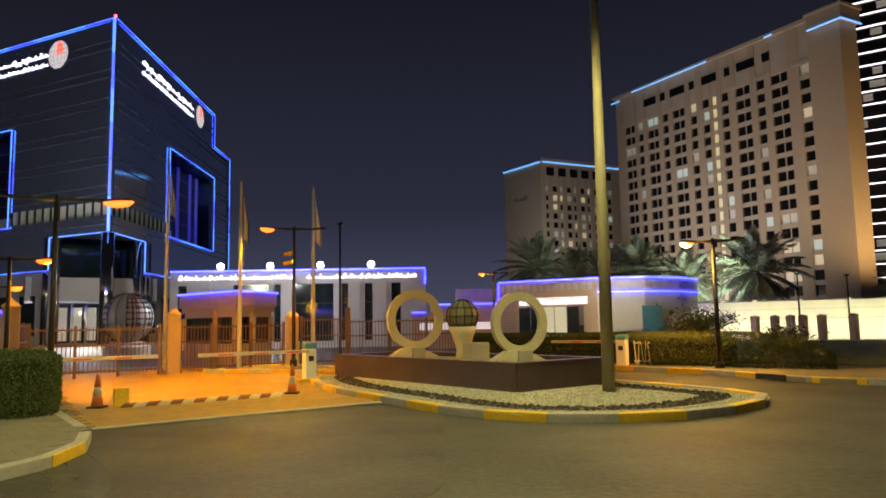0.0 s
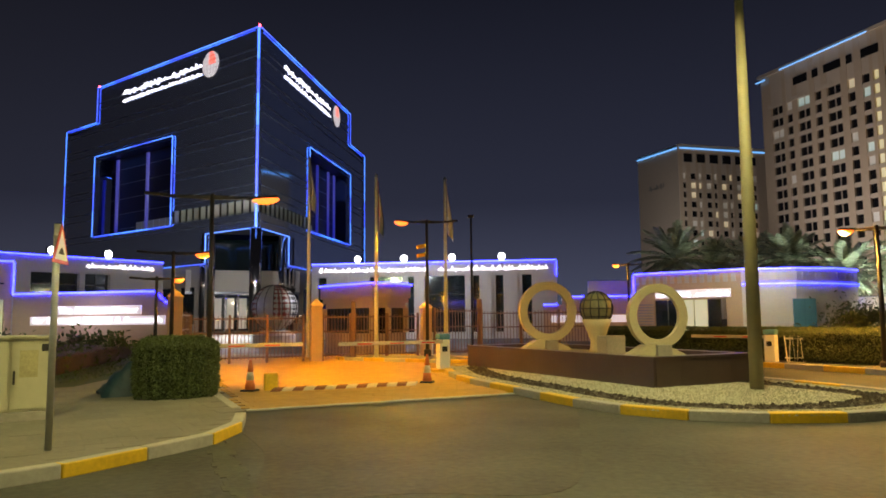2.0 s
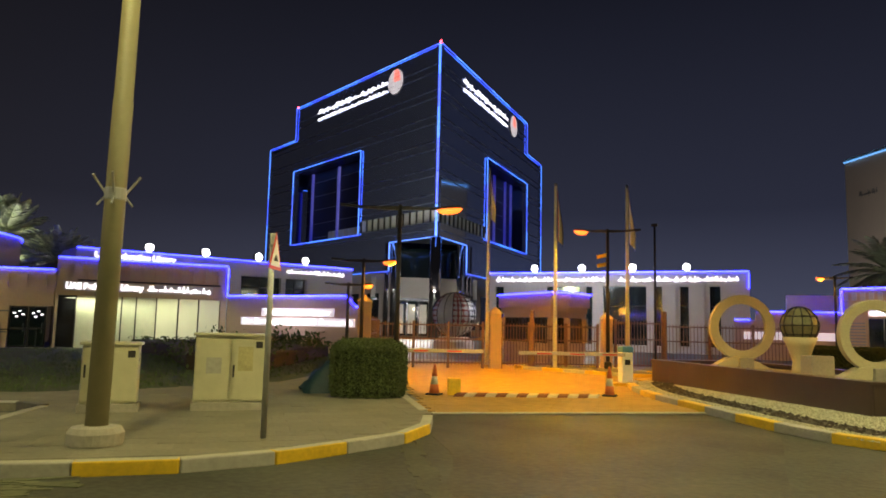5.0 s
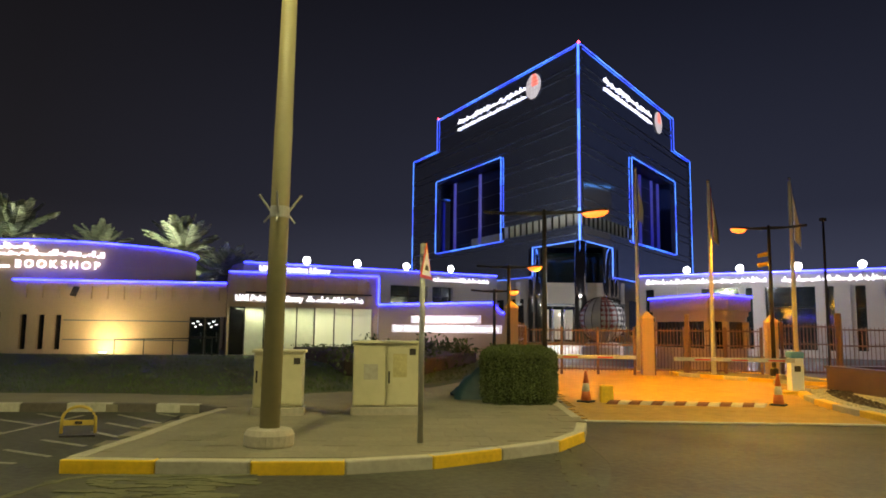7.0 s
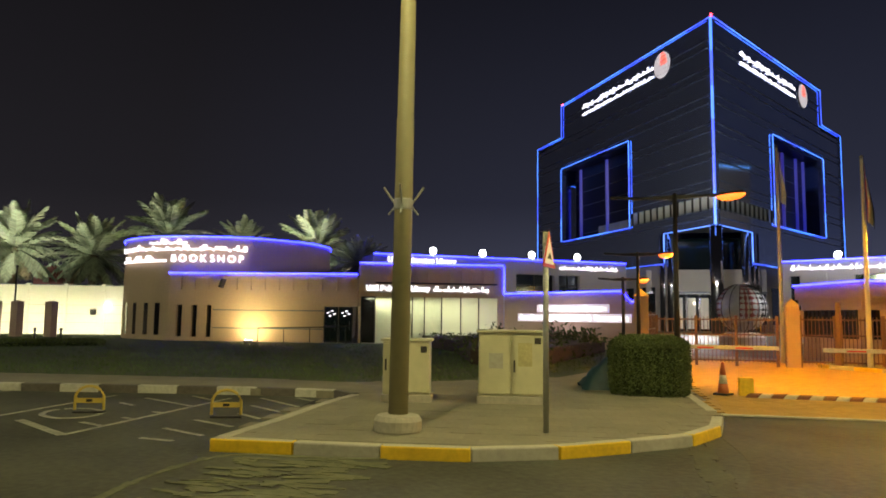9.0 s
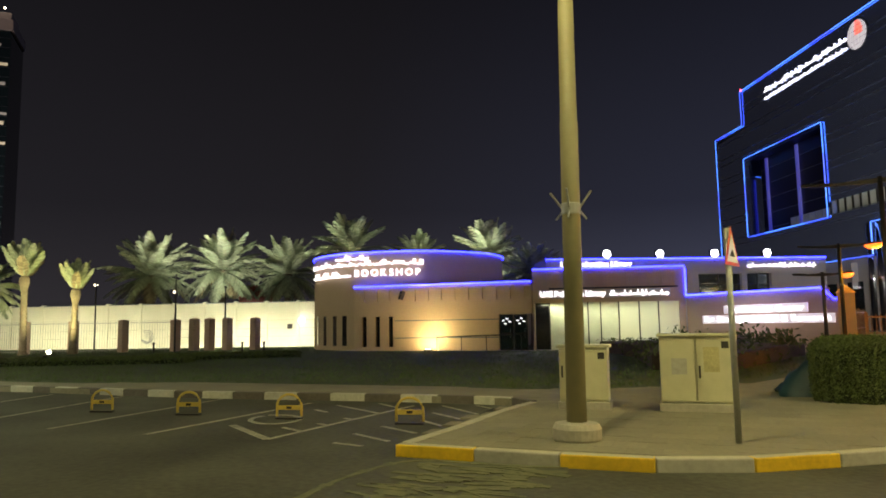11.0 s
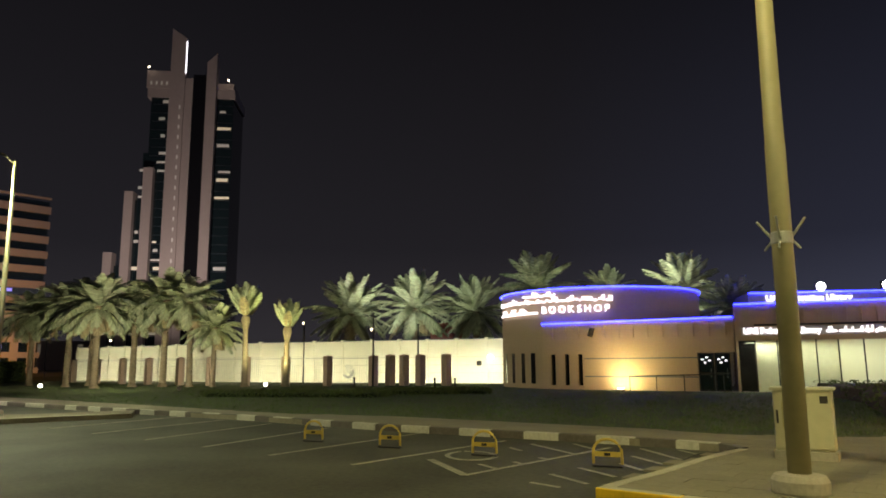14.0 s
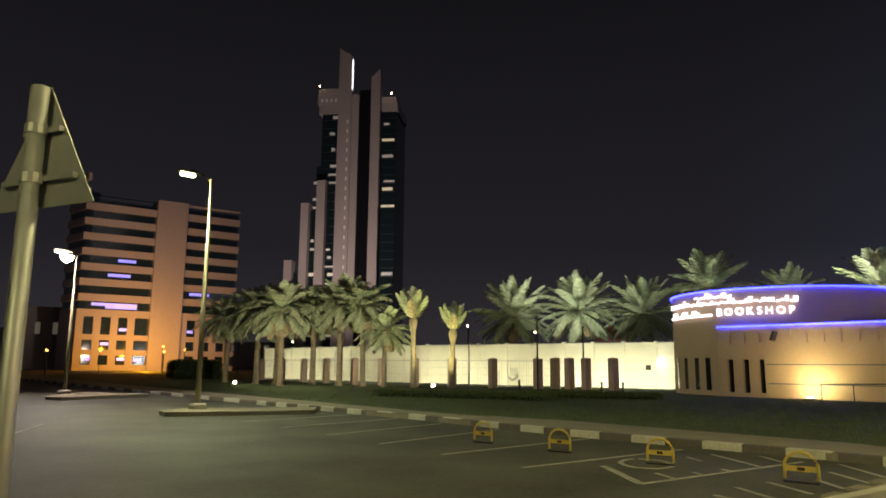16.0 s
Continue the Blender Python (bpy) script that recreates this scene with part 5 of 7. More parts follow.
# unseen lamps added to brighten the far facades in place of city light
lamp("facade_light", "SPOT", (20, 150, 3), 54000, (1.0, 0.87, 0.76), (62, 166, 34), 1.5, 95, 0.9)
lamp("facade_light", "SPOT", (75, 118, 3), 26000, (1.0, 0.66, 0.3), (80, 141, 30), 1.0, 75, 0.9)
lamp("facade_light", "SPOT", (97, 126, 3), 30000, (1.0, 0.6, 0.2), (80, 141, 30), 1.0, 80, 0.9)
lamp("facade_light", "SPOT", (25, 205, 3), 36000, (0.95, 0.85, 0.75), (40, 250, 34), 1.5, 95, 0.9)
lamp("facade_light", "SPOT", (-235, -50, 3), 150000, (1.0, 0.8, 0.7), (-300, -44, 70), 1.5, 85, 0.9)
lamp("facade_light", "SPOT", (-140, -60, 4), 20000, (1.0, 0.78, 0.66), (-178, -70, 24), 1.5, 95, 0.9)
lamp("facade_light", "POINT", (-163, -68, 4), 10000, SODIUM, size=0.5)
# ---- gate, fence and guardhouse ----
GATE, GN = wall_frame((-19.04, 19.49), (-14.17, 22.7))


def pillar(at, h, w, label="rose rendered gate pillar with a pointed cap", group="gate pillars", material=None, peak=0.28):
    th = thing("gate_pillar", pose(at[0], at[1], 0, 0, 0, 32), label, "pillar", group=group)
    part("shaft", Geo().box(-w / 2, w / 2, -w / 2, w / 2, 0, h - 0.2), material or M_WALL_PINK, th, bevel=0.015)
    part("cap", Geo().add([(-w / 2 - 0.04, -w / 2 - 0.04, h - 0.2), (w / 2 + 0.04, -w / 2 - 0.04, h - 0.2), (w / 2 + 0.04, w / 2 + 0.04, h - 0.2), (-w / 2 - 0.04, w / 2 + 0.04, h - 0.2), (0, 0, h - 0.2 + peak)], [(3, 2, 1, 0), (0, 1, 4), (1, 2, 4), (2, 3, 4), (3, 0, 4)]), material or M_WALL_PINK, th)
    return th


def railing(name, a, b, z0, z1, label, step=0.14, posts=3, material=None, category="fence"):
    """A railing with its posts, rails and separate bars."""
    m, n = wall_frame(a, b)
    th = thing(name, m, label, category)
    mt = material or M_IRON
    for z in (z0 + 0.05, (z0 + z1) / 2 + 0.15, z1 - 0.12):
        part("rail", Geo().box(0, n, -0.025, 0.025, z, z + 0.05), mt, th)
    for i in range(posts):
        x = n * i / max(1, posts - 1)
        part("post", Geo().box(x - 0.045, x + 0.045, -0.045, 0.045, 0.0, z1 + 0.05), mt, th)
    k = int(n / step)
    me = Geo().box(-0.011, 0.011, -0.011, 0.011, z0, z1).mesh("bar", mt)
    for i in range(1, k):
        ob = part("bar", me, None, th)
        ob.location = (n * i / k, 0, 0)
    return th


for at, h, w in [((-19.15, 19.42), 2.62, 0.5), ((-15.0, 22.15), 2.3, 0.42), ((-11.3, 24.55), 2.2, 0.38)]:
    pillar(at, h, w)
railing("sliding_gate", (-18.7, 19.7), (-15.4, 21.9), 0.15, 1.72, "brown iron sliding gate on a rail", 0.13, 4, category="gate")
railing("swing_gate", (-14.8, 22.3), (-13.9, 22.9), 0.15, 1.75, "narrow brown iron swing gate", 0.12, 2, category="gate")
railing("swing_gate", (-13.75, 23.0), (-11.6, 24.35), 0.15, 1.75, "brown iron swing gate beside the guardhouse", 0.12, 3, category="gate")
railing("iron_fence", (-11.0, 24.8), (-9.4, 26.0), 0.15, 1.95, "brown iron fence at the drive", 0.13, 2)
railing("iron_fence", (-9.3, 26.2), (-4.6, 28.6), 0.15, 1.85, "brown iron fence behind the fountain", 0.14, 4)
railing("iron_fence", (-22.5, 26.0), (-19.4, 19.7), 0.15, 1.9, "brown iron fence beside the sign wall", 0.14, 4)
part_post = thing("gate_post", pose(-13.8, 22.95, 0), "tall brown iron gate post", "post")
part("shaft", Geo().box(-0.07, 0.07, -0.07, 0.07, 0, 2.25), M_IRON, part_post, bevel=0.01)
gp2 = thing("gate_post", pose(-9.35, 26.1, 0), "tall brown iron gate post", "post")
part("shaft", Geo().box(-0.1, 0.1, -0.1, 0.1, 0, 2.35), M_IRON, gp2, bevel=0.01)

GH = [(-17.0, 28.5), (-14.0, 26.1), (-13.45, 26.7), (-13.1, 28.4), (-14.8, 30.6), (-16.9, 30.5)]
gh = thing("guardhouse", Matrix.Identity(4), "rose guardhouse with a flat roof edged in blue light", "guardhouse")
part("base_wall", Geo().prism(GH, 0, 0.95), M_WALL_PINK, gh)
part("head_wall", Geo().prism(GH, 2.05, 2.5), M_WALL_PINK, gh)
gc = Vector((sum(p[0] for p in GH) / 6, sum(p[1] for p in GH) / 6))
def grow(poly, k):
    return [tuple(gc + (Vector(p) - gc) * k) for p in poly]
part("roof", Geo().prism(grow(GH, 1.13), 2.5, 3.1), M_WALL_PINK, gh)
part("lower_fascia", Geo().prism(grow(GH, 1.07), 2.28, 2.498), M_WALL_PINK, gh)
part("glazing", Geo().prism(grow(GH, 0.94), 0.95, 2.05), M_GLASS_BLACK, gh)
for i, p in enumerate(GH):
    part("corner_pier", Geo().box(p[0] - 0.11, p[0] + 0.11, p[1] - 0.11, p[1] + 0.11, 0.95, 2.05), M_WALL_PINK, gh)
rf = grow(GH, 1.145)
for a, b in zip(rf, rf[1:] + rf[:1]):
    m, n = wall_frame(a, b)
    ob = part("light_strip", Geo().box(0, n, -0.06, 0.0, 3.06, 3.14).box(0, n, -0.075, -0.061, 3.085, 3.115, 1), [E_BLUE, E_CORE], gh)
    ob.matrix_local = m
m, n = wall_frame(GH[0], GH[1])
for k in range(12):
    ob = part("window_bar", Geo().box(0.2 + k * 0.3, 0.235 + k * 0.3, -0.05, 0.0, 0.95, 2.05), M_DARK, gh)
    ob.matrix_local = m

# ---- barriers, cones, hump ----
def barrier(at, ang, reach, label, body=None):
    th = thing("boom_barrier", pose(at[0], at[1], 0.01, 0, 0, ang), label, "barrier")
    part("plinth", Geo().box(-0.42, 0.32, -0.3, 0.3, 0, 0.1), M_KERB_Y, th, "yellow painted plinth", bevel=0.01)
    part("cabinet", Geo().box(-0.17, 0.17, -0.15, 0.15, 0.1, 0.95), M_WHITE, th, bevel=0.03)
    part("lid", Geo().box(-0.19, 0.19, -0.17, 0.17, 0.95, 1.12), M_BLUE, th, "blue-grey lid", bevel=0.05)
    part("cabinet_sign", Geo().box(-0.08, 0.08, -0.16, -0.151, 0.6, 0.75), M_BLACK, th)
    boom = part("boom", Geo().box(-reach, -0.1, -0.26, -0.2, 0.84, 0.94), M_KERB_W, th, "worn white boom with red bands", bevel=0.01)
    k = 0.35
    while k < reach - 0.3:
        part("red_band", Geo().box(-k - 0.42, -k, -0.264, -0.196, 0.862, 0.9), M_RED, boom)
        k += 0.95
    return th


barrier((-9.24, 17.55), 33.2, 3.2, "white barrier cabinet with its boom lowered over the drive")
b2_ = barrier((-15.5, 13.7), 213.2, 3.3, "barrier cabinet behind the hedge with boom lowered")
barrier((0.6, 20.8), -35.0, 2.5, "white barrier cabinet at the reception drive")
ex = thing("folding_gate", pose(0.95, 20.9, 0.12, 0, 0, -20), "small white folding lattice gate", "gate")
for k in range(6):
    part("lattice_bar", Geo().obox(pose(0.1 + k * 0.11, 0, 0.4, 0, 4 if k % 2 else -4, 0), 0.03, 0.03, 0.8), M_WHITE, ex)
for z in (0.1, 0.7):
    part("lattice_rail", Geo().box(0.05, 0.72, -0.02, 0.02, z, z + 0.04), M_WHITE, ex)


def cone(at, base_h=0.12):
    th = thing("traffic_cone", pose(at[0], at[1], 0.02) @ Matrix.Diagonal((0.78, 0.78, 1, 1)), "worn orange and white rubber traffic cone", "cone", group="traffic cones")
    part("foot", Geo().box(-0.2, 0.2, -0.2, 0.2, 0, 0.05), M_BLACK, th, bevel=0.015)
    part("body", Geo().lathe([(0.15, 0.05), (0.115, 0.25)], 20), M_ORANGE, th, smooth=True)
    part("white_band", Geo().lathe([(0.117, 0.25), (0.085, 0.43)], 20), M_KERB_W, th, smooth=True)
    part("tip", Geo().lathe([(0.085, 0.43), (0.035, 0.68), (0.02, 0.7)], 20), M_ORANGE, th, smooth=True)
    return th


cone((-12.43, 11.66))
cone((-8.93, 13.96))
blk = thing("concrete_block", pose(-12.05, 11.95, 0.012, 0, 0, 30), "small yellow painted concrete block beside a cone", "block")
part("block_body", Geo().box(-0.17, 0.13, -0.13, 0.13, 0, 0.4), M_KERB_Y, blk, bevel=0.03)

HUMP, HUN = wall_frame((-11.95, 11.85), (-9.1, 13.6))
hump = thing("speed_hump", HUMP @ pose(0, 0, 0.012), "rubber speed hump in cream and brown segments", "speed hump")
seg = Geo()
prof = [(-0.34, 0.0), (-0.2, 0.06), (0, 0.085), (0.2, 0.06), (0.34, 0.0)]
sw_ = HUN / 14
seg.add([(0.01 + y * 0.45, y, z) for y, z in prof] + [(sw_ - 0.01 + y * 0.45, y, z) for y, z in prof], [(0, 5, 6, 1), (1, 6, 7, 2), (2, 7, 8, 3), (3, 8, 9, 4), (0, 1, 2, 3, 4), (9, 8, 7, 6, 5), (0, 4, 9, 5)])
sm = [seg.mesh("segment", M_BROWN), seg.mesh("segment", M_KERB_W)]
for i in range(14):
    ob = part("segment", sm[i % 2], None, hump)
    ob.location = (i * sw_, 0, 0)

# ---- fountain with ring sculptures ----
FX = Vector((-0.605, 0.796))
FY = Vector((0.758, 0.652))
BAS = pose(-3.77, 12.32, 0.1, 0, 0, math.degrees(math.atan2(FX.y, FX.x)))
bas = thing("fountain_basin", BAS, "low rectangular basin clad in dark brown granite", "fountain")
BL, BW, BH = 8.15, 2.95, 0.64
g = Geo()
slab_n = 9
for i in range(slab_n):
    part("granite_slab", Geo().box(i * BL / slab_n + 0.0015, (i + 1) * BL / slab_n - 0.0015, -0.05, 0.0, 0, BH - 0.06), M_GRANITE, bas)
    part("granite_slab", Geo().box(i * BL / slab_n + 0.0015, (i + 1) * BL / slab_n - 0.0015, -BW, -BW + 0.05, 0, BH - 0.06), M_GRANITE, bas)
for i in range(4):
    part("granite_slab", Geo().box(-0.02, 0.03, -(i + 1) * BW / 4 + 0.0015, -i * BW / 4 - (0.052 if i == 0 else 0.0015), 0, BH - 0.06), M_GRANITE, bas)
    part("granite_slab", Geo().box(BL - 0.03, BL + 0.02, -(i + 1) * BW / 4 + 0.0015, -i * BW / 4 - (0.052 if i == 0 else 0.0015), 0, BH - 0.06), M_GRANITE, bas)
part("core", Geo().box(0.04, BL - 0.04, -BW + 0.06, -0.06, 0, BH - 0.22), M_CONCRETE, bas)
part("coping", Geo().box(-0.04, BL + 0.04, -0.32, 0.03, BH - 0.06, BH).box(-0.04, BL + 0.04, -BW - 0.03, -BW + 0.32, BH - 0.06, BH).box(-0.04, 0.32, -BW + 0.32, -0.32, BH - 0.06, BH).box(BL - 0.32, BL + 0.04, -BW + 0.32, -0.32, BH - 0.06, BH), M_GRANITE, bas, "polished granite coping")
part("pebble_bed", Geo().box(0.33, BL - 0.33, -BW + 0.33, -0.33, BH - 0.3, BH - 0.12), M_GRAVEL, bas, "pale pebbles inside the basin")


def ring_sculpture(s, r_out, zc):
    th = thing("ring_sculpture", BAS @ pose(s, -BW / 2, BH - 0.12, 0, 0, -13), "cream stone ring sculpture on a flared foot", "sculpture", group="ring sculptures")
    n, r_in, t = 56, r_out * 0.72, 0.17
    g = Geo()
    rows = []
    for k in range(n):
        a = 2 * math.pi * k / n
        c, q = math.cos(a), math.sin(a)
        rows += [(-t / 2, r_out * c, zc + r_out * q), (t / 2, r_out * c, zc + r_out * q), (t / 2 * 0.7, r_in * c, zc + r_in * q), (-t / 2 * 0.7, r_in * c, zc + r_in * q)]
    faces = []
    for k in range(n):
        for j in range(4):
            a, b = k * 4 + j, k * 4 + (j + 1) % 4
            c, d = ((k + 1) % n) * 4 + (j + 1) % 4, ((k + 1) % n) * 4 + j
            faces.append((a, b, c, d))
    g.add(rows, faces)
    part("ring", g, M_STONE_RING, th, bevel=0.012)
    # flared tail of the letter-like foot
    zb = zc - r_out
    f = Geo()
    f.add([(-0.2, 0.95, 0), (0.2, 0.95, 0), (0.2, 0.2, 0), (-0.2, 0.2, 0), (-0.15, 0.42, 0.3), (0.15, 0.42, 0.3), (0.15, 0.1, 0.36), (-0.15, 0.1, 0.36)], [(3, 2, 1, 0), (4, 5, 6, 7), (0, 1, 5, 4), (1, 2, 6, 5), (2, 3, 7, 6), (3, 0, 4, 7)])
    part("foot", f, M_STONE_RING, th, bevel=0.02)
    f = Geo()
    f.add([(-0.2, -0.75, 0), (0.2, -0.75, 0), (0.2, -0.1, 0), (-0.2, -0.1, 0), (-0.15, -0.35, 0.2), (0.15, -0.35, 0.2), (0.15, -0.05, 0.26), (-0.15, -0.05, 0.26)], [(0, 1, 2, 3), (7, 6, 5, 4), (4, 5, 1, 0), (5, 6, 2, 1), (6, 7, 3, 2), (7, 4, 0, 3)])
    part("foot", f, M_STONE_RING, th, bevel=0.02)
    part("block", Geo().box(-0.25, 0.25, -0.22, 0.16, 0, 0.3), M_CONCRETE, th, bevel=0.015)
    return th


ring_sculpture(1.42, 0.76, 0.97)
ring_sculpture(5.92, 0.88, 1.12)
gl = thing("globe_sculpture", BAS @ pose(3.66, -BW / 2, BH - 0.14), "stone globe with dark grid bands on a flared pedestal", "sculpture")
part("pedestal", Geo().lathe([(0.24, 0.0), (0.19, 0.2), (0.18, 0.35), (0.3, 0.7), (0.4, 0.92)], 24), M_STONE_RING, gl, smooth=True)
part("plaque_block", Geo().box(-0.75, -0.35, -0.3, 0.3, 0, 0.5), M_CONCRETE, gl, bevel=0.02)
prof = [(0.42 * math.cos(radians(a)), 1.2 + 0.44 * math.sin(radians(a))) for a in range(-88, 89, 11)]
part("ball", Geo().lathe(prof, 32), M_PATINA, gl, smooth=True)
for i in range(6):
    pts = [(0.43 * math.cos(radians(a)) * math.cos(radians(30 * i)), 0.43 * math.cos(radians(a)) * math.sin(radians(30 * i)), 1.2 + 0.45 * math.sin(radians(a))) for a in range(0, 361, 12)]
    part("meridian", Geo().tube(pts, 0.016, 6, cap=False), M_DARK, gl)
for z in (-0.22, 0.0, 0.22):
    rr = math.sqrt(0.435 ** 2 - (z * 0.95) ** 2)
    part("parallel", Geo().tube([(rr * math.cos(radians(a)), rr * math.sin(radians(a)), 1.2 + z) for a in range(0, 361, 12)], 0.016, 6, cap=False), M_DARK, gl)

# great globe in the forecourt
big = thing("globe_monument", pose(-24.0, 38.2, 0), "large paned globe with dark meridians in the forecourt", "sculpture")
part("base", Geo().lathe([(1.3, 0), (1.3, 0.6), (0.9, 0.9)], 24), M_WALL_GREY, big)
prof = [(1.42 * math.cos(radians(a)), 2.3 + 1.42 * math.sin(radians(a))) for a in range(-88, 89, 8)]
part("ball", Geo().lathe(prof, 36), M_GLOBE, big, smooth=True)
for a0, mt in ((-70, M_MAROON), (-25, M_DARK), (20, M_MAROON), (110, M_MAROON), (200, M_MAROON)):
    pg = Geo()
    for k in range(8):
        e0, e1 = radians(-30 + 13.5 * k), radians(-30 + 13.5 * (k + 1))
        for q in range(3):
            b0, b1 = radians(a0 + 44 * q / 3), radians(a0 + 44 * (q + 1) / 3)
            pg.add([(1.428 * math.cos(e) * math.cos(b), 1.428 * math.cos(e) * math.sin(b), 2.3 + 1.428 * math.sin(e)) for e, b in ((e0, b0), (e0, b1), (e1, b1), (e1, b0))], [(0, 1, 2, 3)])
    part("coloured_panel", pg, mt, big, "tinted globe panel")
for i in range(8):
    pts = [(1.44 * math.cos(radians(a)) * math.cos(radians(22.5 * i - 2)), 1.44 * math.cos(radians(a)) * math.sin(radians(22.5 * i - 2)), 2.3 + 1.44 * math.sin(radians(a))) for a in range(0, 361, 10)]
    part("meridian", Geo().tube(pts, 0.022, 6, cap=False), M_DARK, big)

# ---- street lamps ----
def twin_lamp(at, h, ang, arm, label, z=0.0):
    """A post with two slim arms; one carries a lit sodium head."""
    th = thing("street_lamp", pose(at[0], at[1], z, 0, 0, ang), label, "street lamp")
    part("base", Geo().lathe([(0.14, 0), (0.14, 0.25), (0.08, 0.3)], 12), M_DARK, th)
    part("post", Geo().tube([(0, 0, 0.2), (0, 0, h + 0.1)], [0.075, 0.055], 12), M_DARK, th, smooth=True)
    for sgn in (-1, 1):
        a = part("arm", Geo().add([(sgn * 0.02, -0.04, h - 0.05), (sgn * 0.02, 0.04, h - 0.05), (sgn * arm * 0.55, -0.03, h - 0.02), (sgn * arm * 0.55, 0.03, h - 0.02), (sgn * 0.02, -0.04, h + 0.06), (sgn * 0.02, 0.04, h + 0.06), (sgn * arm * 0.55, -0.03, h + 0.04), (sgn * arm * 0.55, 0.03, h + 0.04)], [(0, 1, 3, 2), (4, 6, 7, 5), (0, 2, 6, 4), (1, 5, 7, 3), (2, 3, 7, 6), (0, 4, 5, 1)]), M_DARK, th)
        head = part("head", Geo().obox(pose(sgn * arm * 0.78, 0, h + 0.04, 0, -5 * sgn, 0), arm * 0.5, 0.2, 0.07), M_DARK, th, bevel=0.025)
        if sgn > 0:
            bowl = part("lens", Geo().lathe([(0.02, -0.1), (0.16, -0.08), (0.24, -0.03), (0.25, 0.0), (0.02, 0.01)], 20), E_SODIUM, head, "glowing orange lens", smooth=True)
            bowl.matrix_local = pose(arm * 0.84, 0, h + 0.005, 0, -5, 0) @ Matrix.Diagonal((min(1.45, arm * 0.9), 0.8, 1.5, 1))
    return th


twin_lamp((-14.78, 14.04), 4.85, 26, 1.65, "dark twin-arm street lamp with a lit sodium head")
isle_lamp = twin_lamp((-11.1, 23.9), 5.25, 196, 1.2, "dark twin-arm street lamp on the gate island", 0.1)
for z in (3.95, 4.3):
    part("arrow_plate", Geo().obox(pose(0.22, -0.06, z, 0, 12, 0), 0.36, 0.03, 0.14), M_KERB_Y, isle_lamp, "small yellow arrow plate", bevel=0.01)
twin_lamp((-19.0, 19.0), 3.9, 28, 1.15, "short dark twin-arm lamp behind the pillar")
twin_lamp((2.95, 18.5), 3.95, 160, 0.9, "dark lamp post beside the hedge")
twin_lamp((-2.6, 37.2), 4.4, 190, 0.8, "far dark lamp post with orange head")
twin_lamp((-20.4, 20.2), 3.1, 25, 0.9, "unlit short twin-arm lamp")


def mast(at, h, r0, r1, lean, label, arm_to, lens, base=True, z=0.13, head_h=None):
    """A tall tapered street lamp with an arm and a lamp head."""
    th = thing("street_lamp", pose(at[0], at[1], z, *lean), label, "street lamp")
    if base:
        part("footing", Geo().lathe([(0.29, 0), (0.31, 0.04), (0.31, 0.16), (0.27, 0.22), (0.1, 0.24)], 24), M_CONCRETE, th, "round concrete footing", smooth=False)
    part("post", Geo().tube([(0, 0, 0.0), (0, 0, h * 0.42), (0, 0, h * 0.421), (0, 0, h)], [r0, r0 * 0.92, r0 * 0.88, r1], 18), M_POLE, th, smooth=True)
    ax, ay = arm_to
    part("arm", Geo().tube([(0, 0, h - 0.15), (ax * 0.35, ay * 0.35, h + 0.12), (ax * 0.8, ay * 0.8, h + 0.2)], [r1, 0.04, 0.035], 10), M_POLE, th, smooth=True)
    ang = math.degrees(math.atan2(ay, ax))
    head = part("head", Geo().obox(pose(ax, ay, h + 0.2, 0, -6, ang), 0.65, 0.28, 0.13), M_POLE, th, "flat street lamp head", bevel=0.04)
    part("lens", Geo().obox(pose(ax, ay, h + 0.09, 0, -6, ang), 0.52, 0.26, 0.14), lens, head, "glowing lens", bevel=0.05)
    return th


pa = mast((-1.81, 12.2), 10.0, 0.135, 0.07, (0, 0.27, 0), "tall buff steel street lamp standing in the gravel", (-0.8, -2.4), E_MERC, base=False)
pb = mast((-12.5, 2.82), 9.8, 0.128, 0.08, (-0.35, 0.3, 0), "tall buff steel street lamp on a round concrete footing", (1.4, -2.1), E_MERC)
for ang in (40, 130, 220, 310):
    m = pose(0.1 * math.cos(radians(ang)), 0.1 * math.sin(radians(ang)), 2.95, 0, 0, ang)
    part("bracket_prong", Geo().tube([m @ Vector((0, 0, 0.0)), m @ Vector((0.17, 0, 0.24))], 0.015, 6), M_STEEL, pb)
    part("bracket_prong", Geo().tube([m @ Vector((0, 0, 0.0)), m @ Vector((0.1, 0, -0.13))], 0.013, 6), M_STEEL, pb)
part("bracket_band", Geo().lathe([(0.118, 2.88), (0.128, 2.9), (0.128, 3.02), (0.118, 3.04)], 18), M_STEEL, pb)
# unseen mast, added to carry the lamp behind the viewer
mast((5.6, -7.2), 9.8, 0.128, 0.08, (0, 0, 0), "unseen buff steel street lamp added across the road", (-0.4, -2.2), E_MERC, z=0.0)
mast((-29.7, -11.35), 8.05, 0.095, 0.052, (0, 0, 0), "tall street lamp in the car park with a greenish head", (0.3, -0.75), E_MERC, z=0.1)
lm3 = mast((-40.9, -21.75), 7.0, 0.09, 0.05, (0, 0, 0), "tall street lamp with a blazing white head", (0.45, -0.6), E_LAMP_W, z=0.1)
part("lens_bowl", Geo().lathe([(0.05, -0.3), (0.26, -0.15), (0.34, 0.05), (0.1, 0.1)], 14, at=(0.3, -0.35, 6.85)), E_LAMP_W, lm3, "blazing white lens bowl", smooth=True)
